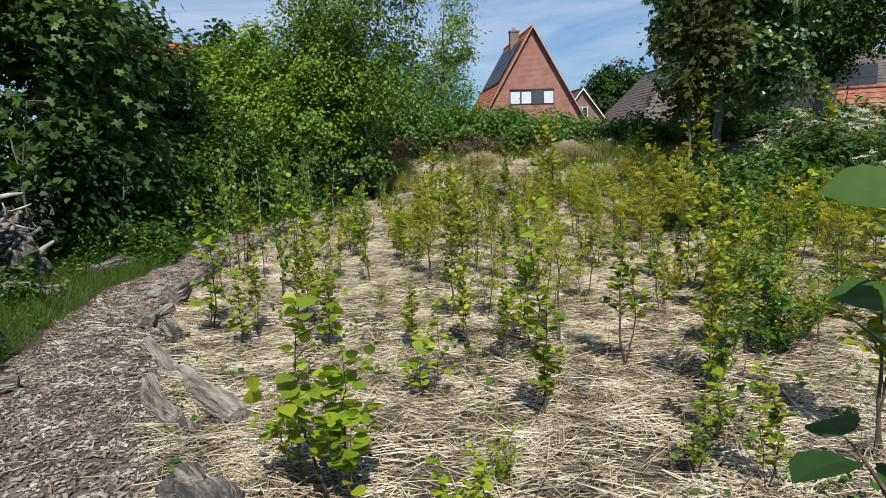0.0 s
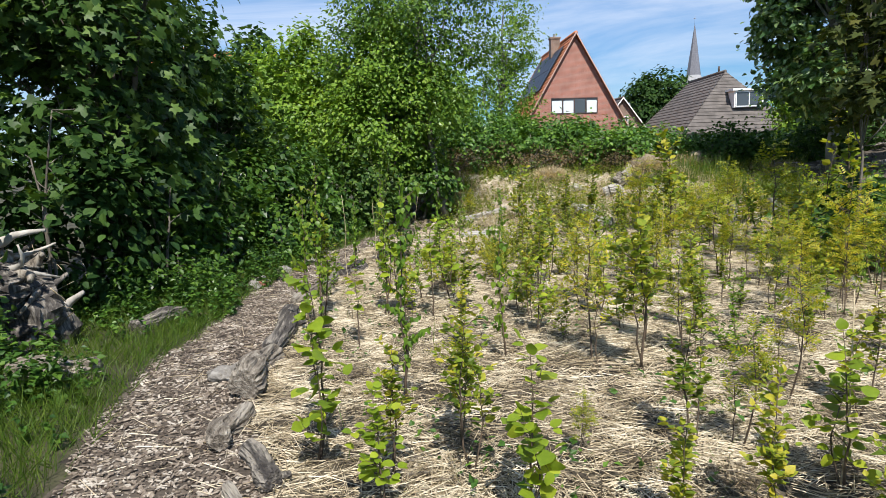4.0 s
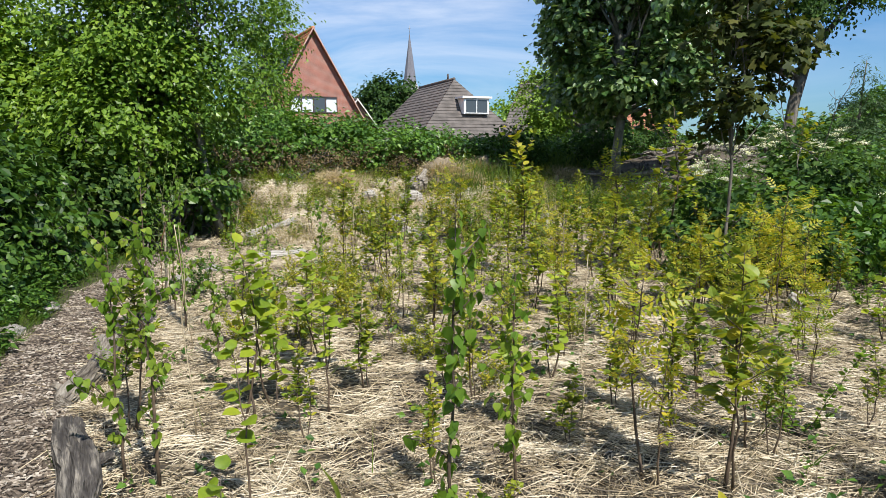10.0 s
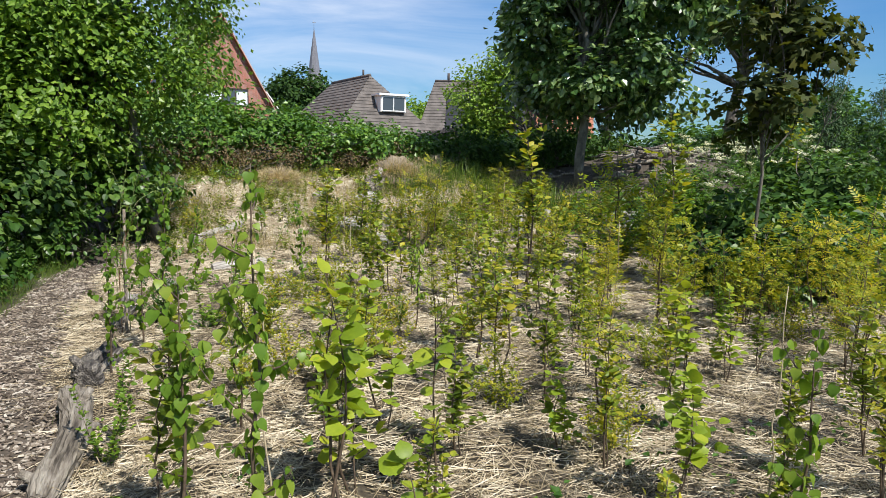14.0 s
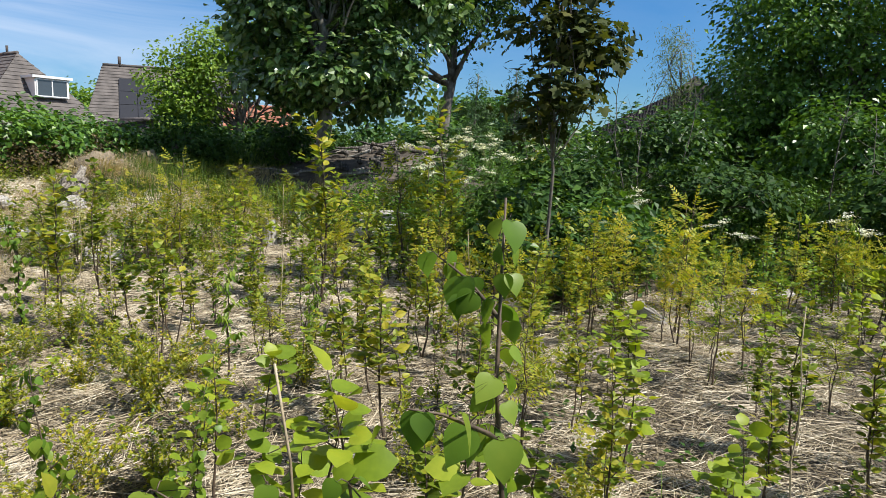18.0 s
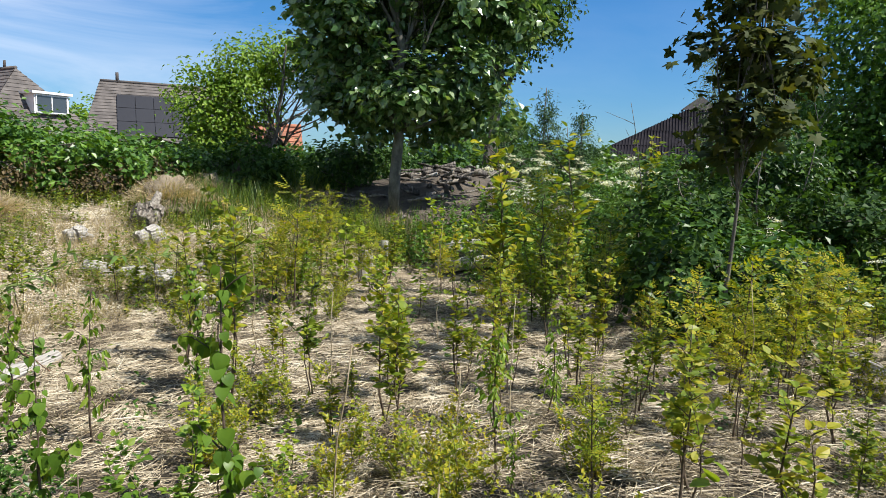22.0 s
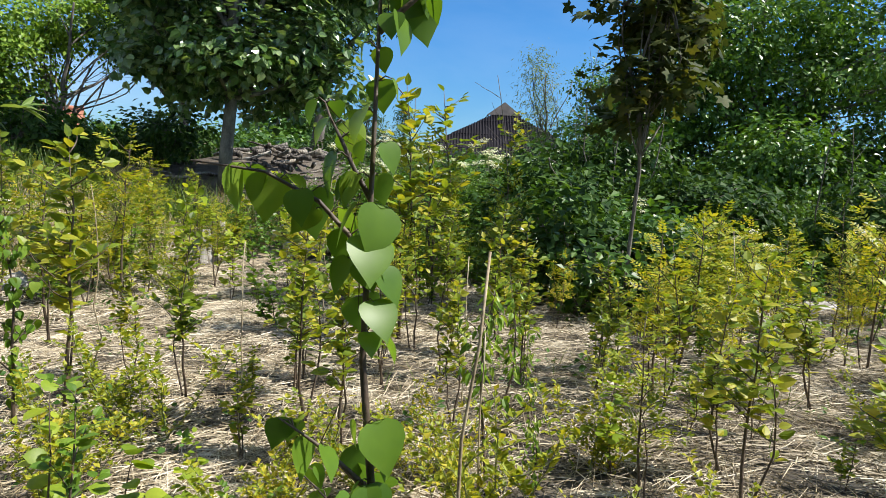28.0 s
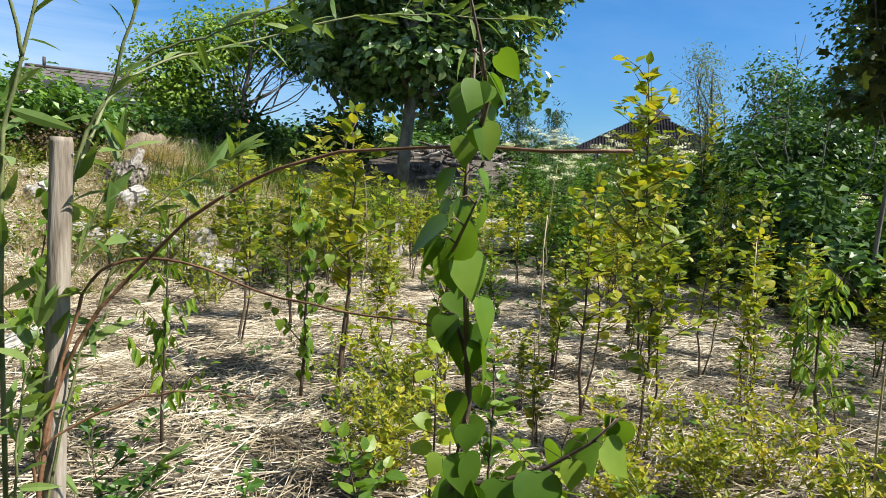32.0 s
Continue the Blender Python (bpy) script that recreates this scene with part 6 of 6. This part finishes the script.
for x, y, h, lean in ((-1.2, 14.1, 1.0, 0.03), (-0.1, 13.4, 0.9, 0.05), (-3.0, 11.9, 1.1, -0.06), (-2.6, 12.6, 1.2, 0.04), (-0.6, 9.4, 1.1, 0.02), (0.3, 6.6, 1.0, 0.02), (-1.5, 12.9, 0.8, 0.03), (0.6, 12.0, 1.1, 0.03),
                      (-2.9, 9.9, 1.3, -0.05), (1.2, 15.0, 1.3, 0.05), (-0.9, 15.3, 1.2, 0.02)):
    dry_stalk(x, y, h, lean)


def cow_parsley(h):
    root = new("cow_parsley")
    tagged(root, "cow parsley with flat white flower heads and ferny leaves", "wildflower", group="cow parsley by the heap")
    st, P, D, F = Soup(), [], [], []
    for _ in range(5):
        tip = np.array([*rng.normal(0, 0.18, 2), h * rng.uniform(0.7, 1.0)])
        ln = curve_points((0, 0, -0.02), tip, 0.05, 7)
        st.add(*tube(ln, np.linspace(0.005, 0.002, 7), 5))
        for f in (0.2, 0.35, 0.5, 0.65):
            for _ in range(2):
                P.append(ln[int(f * 6)]), D.append(rng.normal(0, 1, 3) * np.array([1, 1, 0.3]))
        for _ in range(5):
            q = tip + np.array([*rng.normal(0, 0.06, 2), rng.uniform(0, 0.05)])
            st.add(*tube([ln[5], q], [0.0015, 0.001], 4))
            F.append(q + rng.normal(0, 1, (22, 3)) * np.array([0.03, 0.03, 0.01]))
    part("stem", st, GREEN_STEM, root, smooth=True)
    lf, fl = Soup(), Soup()
    lf.add(*leaves(P, D, 0.2, PINNATE, 0.3))
    F = np.concatenate(F)
    fl.add(*leaves(F, rng.normal(0, 1, F.shape) * np.array([1, 1, 0.2]), 0.028, DIAMOND, 0.3))
    part("foliage", lf, LEAF_BRAMBLE, root)
    tagged(part("flower_heads", fl, PETAL, root), "flat white flower heads", kind="stuff")
    return root


first = cow_parsley(1.0)
PARSLEY = [(7.4, 16.3), (7.0, 16.9), (7.8, 15.6), (6.6, 17.2), (7.9, 16.8), (8.4, 15.9), (6.3, 15.8), (7.2, 15.4), (8.6, 16.9), (6.0, 16.6), (8.0, 17.6), (7.3, 17.8), (9.0, 18.2), (6.7, 14.6), (8.8, 14.9), (5.6, 11.4), (6.0, 10.0), (6.3, 12.8)]
for i, (x, y) in enumerate(PARSLEY):
    ob = first if i == 0 else copy_thing(first, Matrix.Identity(4))
    k = rng.uniform(0.75, 1.2)
    ob.matrix_basis = Matrix.Translation((x, y, float(terrain(x, y)))) @ Matrix.Rotation(rng.uniform(0, 6), 4, "Z") @ Matrix.Diagonal((k, k, k, 1))


def scatter(n, box_, keep):
    x, y = rng.uniform(box_[0], box_[1], n), rng.uniform(box_[2], box_[3], n)
    k = keep(x, y)
    return x[k], y[k]


def grass(name, words, n, area, keep, h0, h1, mat, lean=0.35, width=1.0):
    x, y = scatter(n, area, keep)
    P = np.column_stack([x, y, terrain(x, y) - 0.01])
    D = np.column_stack([rng.normal(0, lean, len(x)), rng.normal(0, lean, len(x)), np.ones(len(x))])
    v, t = BLADE
    s = Soup()
    s.add(*leaves(P, D, rng.uniform(h0, h1, len(x)), (v * np.array([width, 1, 1]), t), 1.0, (1.0, 0.2, 0.1)))
    ob = s.ob(name, mat, None, False)
    return tagged(ob, words, "grass", kind="stuff")


def patchy(x, y, s=1.0):
    return lumps(x, y, s) + rng.normal(0, 0.35, len(x))


def verge(x, y):
    c, w = path_at(y)
    return (x < c - w * 0.85) & (x > c - w - 1.9) & (patchy(x, y, 1.4) > -0.5) & (y > 2)


BORDER = [(-5.1, 7.92, -4.57, 8.27, 0.26), (-4.98, 9.5, -4.78, 10.2, 0.26), (-5.45, 11.8, -5.3, 12.5, 0.2), (-6.2, 8.9, -5.6, 9.0, 0.9)]


def off_logs(x, y):
    """Keeps plants off the logs in the verge."""
    ok = np.ones(len(x), bool)
    for ax, ay, bx, by, r in BORDER:
        L2 = (bx - ax) ** 2 + (by - ay) ** 2
        f = np.clip(((x - ax) * (bx - ax) + (y - ay) * (by - ay)) / L2, 0, 1)
        ok &= np.hypot(x - ax - f * (bx - ax), y - ay - f * (by - ay)) > r * rng.uniform(0.6, 1.2, len(x))
    return ok


grass("verge_grass", "rough green grass between the path and the hedge", 120000, (-7.5, -1.5, 2, 19.5), verge, 0.08, 0.26, GRASS, 0.6, 1.0)
grass("verge_tufts", "long green grass tufts beside the path", 34000, (-6.2, -2.2, 3.2, 11.0), lambda x, y: (x < path_at(y)[0] - path_at(y)[1] * 0.9 - 0.05) & (x > path_at(y)[0] - 2.6) & off_logs(x, y), 0.1, 0.34, GRASS, 0.55, 0.9)
grass("path_grass", "small grass tufts at the path edge", 16000, (-5, -1, 3, 18), lambda x, y: (np.abs(np.abs(x - path_at(y)[0]) - path_at(y)[1]) < 0.16) & (patchy(x, y, 2.6) > 0.75), 0.05, 0.16, GRASS, 0.6)
grass("tall_grass", "tall green grass below the poplar and along the bank", 26000, (1.5, 8.5, 15.5, 23.5), lambda x, y: (patchy(x, y, 0.8) > 0.25) & (y > 20.2 - 0.55 * x + 1.2) & (np.hypot((x - 8.6) / 3.0, (y - 19.8) / 2.4) > 1.0), 0.25, 0.75, GRASS, 0.2, 0.8)
grass("bank_grass", "dry yellow grass on the earth bank", 70000, (-3, 6, 18, 24.5), lambda x, y: patchy(x, y, 1.2) > -0.1, 0.08, 0.36, DRY_BLADE, 0.7, 0.8)
grass("edge_grass", "long green grass in front of the thicket", 34000, (4.0, 11, 2, 16), lambda x, y: (x > 5.0 + 0.28 * (14 - y)) & (patchy(x, y, 0.9) > -0.1), 0.2, 0.7, GRASS, 0.25, 0.9)
grass("mulch_grass", "scattered grass shoots in the straw", 9000, (-3.5, 6, 2.5, 18), lambda x, y: (zone(x, y) == 1) & (patchy(x, y, 1.7) > 0.9), 0.06, 0.28, GRASS, 0.5)
grass("dry_brush", "brown dead bramble stems under the hedge", 16000, (-3.5, 5.2, 23.2, 24.4), lambda x, y: patchy(x, y, 1.5) > 0.1, 0.15, 0.55, DRY_BLADE, 0.7, 1.6)


def weeds():
    """Low green seedlings between the stems."""
    x, y = scatter(3600, (-3.2, 7.0, 2.6, 19.5), lambda x, y: (zone(x, y) != 2) & (patchy(x, y, 1.1) > 0.35))
    C = np.column_stack([x, y, terrain(x, y)])
    P = np.repeat(C, 5, 0)
    P = P + rng.normal(0, 1, P.shape) * np.array([0.05, 0.05, 0.03]) + np.array([0, 0, 0.05])
    D = rng.normal(0, 1, P.shape) * np.array([1, 1, 0.4]) + np.array([0, 0, 0.3])
    s = Soup()
    s.add(*leaves(P, D, rng.uniform(0.025, 0.07, len(P)), SIMPLE, 0.5))
    tagged(s.ob("weeds", LEAF_BRAMBLE, None, False), "low green weeds sprouting through the straw", "weeds", kind="stuff")


weeds()


def herbs(name, words, n, area, keep, h0, h1, leaf, blade, nodes=7):
    """Upright leafy herbs: pairs of blades up short stems."""
    x, y = scatter(n, area, keep)
    m = len(x)
    h = rng.uniform(h0, h1, m)
    lean = rng.normal(0, 0.16, (m, 2))
    f = np.linspace(0.15, 1.0, nodes)
    P = np.column_stack([np.repeat(x, nodes), np.repeat(y, nodes), np.repeat(terrain(x, y), nodes)])
    ff, hh = np.tile(f, m), np.repeat(h, nodes)
    P[:, :2] += np.repeat(lean, nodes, 0) * (ff * hh)[:, None]
    P[:, 2] += ff * hh
    P = np.repeat(P, 3, 0) + rng.normal(0, 0.01, (len(P) * 3, 3))
    D = rng.normal(0, 1, P.shape) * np.array([1, 1, 0.3]) + np.array([0, 0, -0.1])
    sz = leaf * np.repeat(1.25 - 0.6 * ff, 3) * rng.uniform(0.6, 1.3, len(P))
    s = Soup()
    s.add(*leaves(P, D, sz, SIMPLE, 0.4))
    tagged(s.ob(name, blade, None, False), words, "weeds", kind="stuff")


def by_hedge(x, y):
    c, w = path_at(y)
    d = (c - w) - x
    return (d > 0.1 + 0.2 * lumps(x, y, 1.6)) & (d < 2.2) & off_logs(x, y) & (rng.uniform(0, 1, len(x)) < 0.5 + 0.4 * d) & (patchy(x, y, 1.3) > -0.1)


herbs("verge_nettles", "nettles and leafy weeds filling the verge below the hedge", 6500, (-7.5, -2.5, 3, 19.5), by_hedge, 0.18, 0.6, 0.085, LEAF_HEDGE)
herbs("verge_weeds", "fresh green weeds in the verge grass", 9000, (-7.0, -2.5, 3, 19.0), by_hedge, 0.12, 0.4, 0.06, LEAF_BRAMBLE)
herbs("bank_weeds", "sparse green seedlings on the dry bank", 4200, (-2.8, 5.5, 18, 23.6), lambda x, y: patchy(x, y, 1.5) > 0.0, 0.12, 0.4, 0.05, LEAF_FRESH)
herbs("edge_herbs", "rank green herbs at the field edge", 5200, (4.2, 10.5, 4, 18.5), lambda x, y: (x > 4.6 + 0.28 * (14 - y)) & (patchy(x, y, 1.0) > -0.2), 0.25, 0.75, 0.08, LEAF_BRAMBLE)


def stalk_layer(name, n, keep, area, l0, l1, r0, r1, lift, mat, words):
    """Loose straws lying in combed swathes."""
    x, y = scatter(n, area, keep)
    m = len(x)
    ang = 1.2 * lumps(x, y, 0.75) + 0.9 * lumps(x + 5, y - 3, 1.9) + rng.normal(0, 1.3, m)
    L, R = l0 + (l1 - l0) * rng.uniform(0, 1, m) ** 1.7, rng.uniform(r0, r1, m)
    d = np.column_stack([np.cos(ang), np.sin(ang), np.zeros(m)])
    mid = np.column_stack([x, y, np.zeros(m)])
    up = rng.uniform(0.0, lift, m) * (0.4 + 0.6 * np.clip(lumps(x, y, 2.2) + 0.5, 0, 1.4))
    side = np.column_stack([-np.sin(ang), np.cos(ang), np.zeros(m)])
    tilt = rng.normal(0, 0.1, m)
    V = np.empty((m, 6, 3))
    for i, f in enumerate((-0.5, 0.5)):
        p = mid + d * (L * f)[:, None]
        p[:, 2] = terrain(p[:, 0], p[:, 1]) + up + 0.004 + np.abs(tilt * L) * 0.3 + f * tilt * L
        V[:, 3 * i] = p + side * R[:, None]
        V[:, 3 * i + 1] = p - side * R[:, None]
        V[:, 3 * i + 2] = p + np.array([0, 0, 1.0]) * R[:, None] * 1.2
    base = np.array([(0, 2, 3), (2, 5, 3), (2, 1, 5), (1, 4, 5)])
    T = base[None] + (np.arange(m) * 6)[:, None, None]
    ob = mesh_object(name, V.reshape(-1, 3), T.reshape(-1, 3), mat, None, False)
    return tagged(ob, words, "straw", kind="stuff")


def mulch(x, y):
    bare = np.clip(0.75 + 0.5 * lumps(x, y, 3.3) + 0.3 * lumps(x, y, 1.2), 0.3, 1)
    return (zone(x, y) == 1) & (rng.uniform(0, 1, len(x)) < bare) & (rng.uniform(0, 1, len(x)) < np.clip(1.7 - (x - path_at(y)[0]) / 9.0, 0.4, 1))


stalk_layer("straw_mulch", 460000, mulch, (-3.9, 6.5, 0.4, 19), 0.03, 0.36, 0.0010, 0.0030, 0.05, STRAW, "loose pale straw mulch lying in swathes")
stalk_layer("bank_litter", 40000, lambda x, y: zone(x, y) == 3, (-3, 6, 18, 24.5), 0.05, 0.3, 0.0015, 0.004, 0.05, STRAW, "dead stalks littering the dry bank")
stalk_layer("path_straw", 2500, lambda x, y: zone(x, y) == 2, (-5.2, -0.8, 2, 17), 0.06, 0.3, 0.0015, 0.003, 0.012, STRAW, "stray straws on the wood-chip path")


def chips():
    """Wood chips on the path: small flat slabs at all angles."""
    x, y = scatter(170000, (-5.3, -0.2, 0.2, 18), lambda x, y: zone(x, y) == 2)
    m = len(x)
    az, L, W = rng.uniform(0, 6.28, m), 0.005 + 0.03 * rng.uniform(0, 1, m) ** 2, rng.uniform(0.003, 0.013, m)
    d = np.column_stack([np.cos(az), np.sin(az), rng.normal(0, 0.2, m)])
    s = np.column_stack([-np.sin(az), np.cos(az), rng.normal(0, 0.25, m)])
    n = unit(np.cross(d, s))
    c = np.column_stack([x, y, terrain(x, y) + rng.uniform(0.002, 0.016, m)])
    V = np.empty((m, 8, 3))
    q = rng.uniform(0.5, 1.0, (m, 4, 1))
    for i, (a, b) in enumerate(((-1, -1), (1, -1), (1, 1), (-1, 1))):
        p = c + d * (a * L)[:, None] * q[:, i] + s * (b * W)[:, None] * q[:, i]
        V[:, i], V[:, i + 4] = p - n * 0.002, p + n * 0.003
    base = np.array([(4, 5, 6), (4, 6, 7), (0, 1, 5), (0, 5, 4), (1, 2, 6), (1, 6, 5), (2, 3, 7), (2, 7, 6), (3, 0, 4), (3, 4, 7)])
    T = base[None] + (np.arange(m) * 8)[:, None, None]
    tagged(mesh_object("wood_chips", V.reshape(-1, 3), T.reshape(-1, 3), CHIP, None, False), "brown and grey wood chips covering the footpath", "wood chips", kind="stuff")


chips()


def bare_twigs(x, y, h, count):
    """A leafless forked sapling, grey against the sky."""
    root = new("bare_sapling")
    root.location = (x, y, float(terrain(x, y)))
    tagged(root, "leafless grey sapling with thin forked twigs", "sapling", group="bare saplings")
    for _ in range(count):
        tip = np.array([*rng.normal(0, 0.25, 2) * h * 0.6, h * rng.uniform(0.75, 1.0)])
        ln = curve_points((*rng.normal(0, 0.05, 2), -0.05), tip, 0.06, 9)
        s = Soup()
        s.add(*tube(ln, np.linspace(0.014, 0.004, 9), 6))
        for _ in range(6):
            i = int(rng.integers(3, 8))
            e = ln[i] + np.array([*rng.normal(0, 0.16, 2), rng.uniform(0.1, 0.4)]) * h * 0.4
            s.add(*tube(curve_points(ln[i], e, 0.06, 5), np.linspace(0.005, 0.002, 5), 5), True)
        part("stem", s, BARK, root, smooth=True)


bare_twigs(6.6, 14.9, 2.9, 2), bare_twigs(7.6, 13.4, 3.5, 3), bare_twigs(7.6, 10.4, 2.2, 2)
log("cut_peg", "small brown sawn peg standing in the straw", (-1.36, 12.97), (-1.3, 12.94), 0.02, 0.02, POLE_WOOD, 0.0, 0.0, 0)

# young plants that were drawn up but found no place
for pool in BANK.values():
    for ob in pool:
        if ob.name not in USED:
            for kid in list(ob.children):
                bpy.data.objects.remove(kid)
            bpy.data.objects.remove(ob)
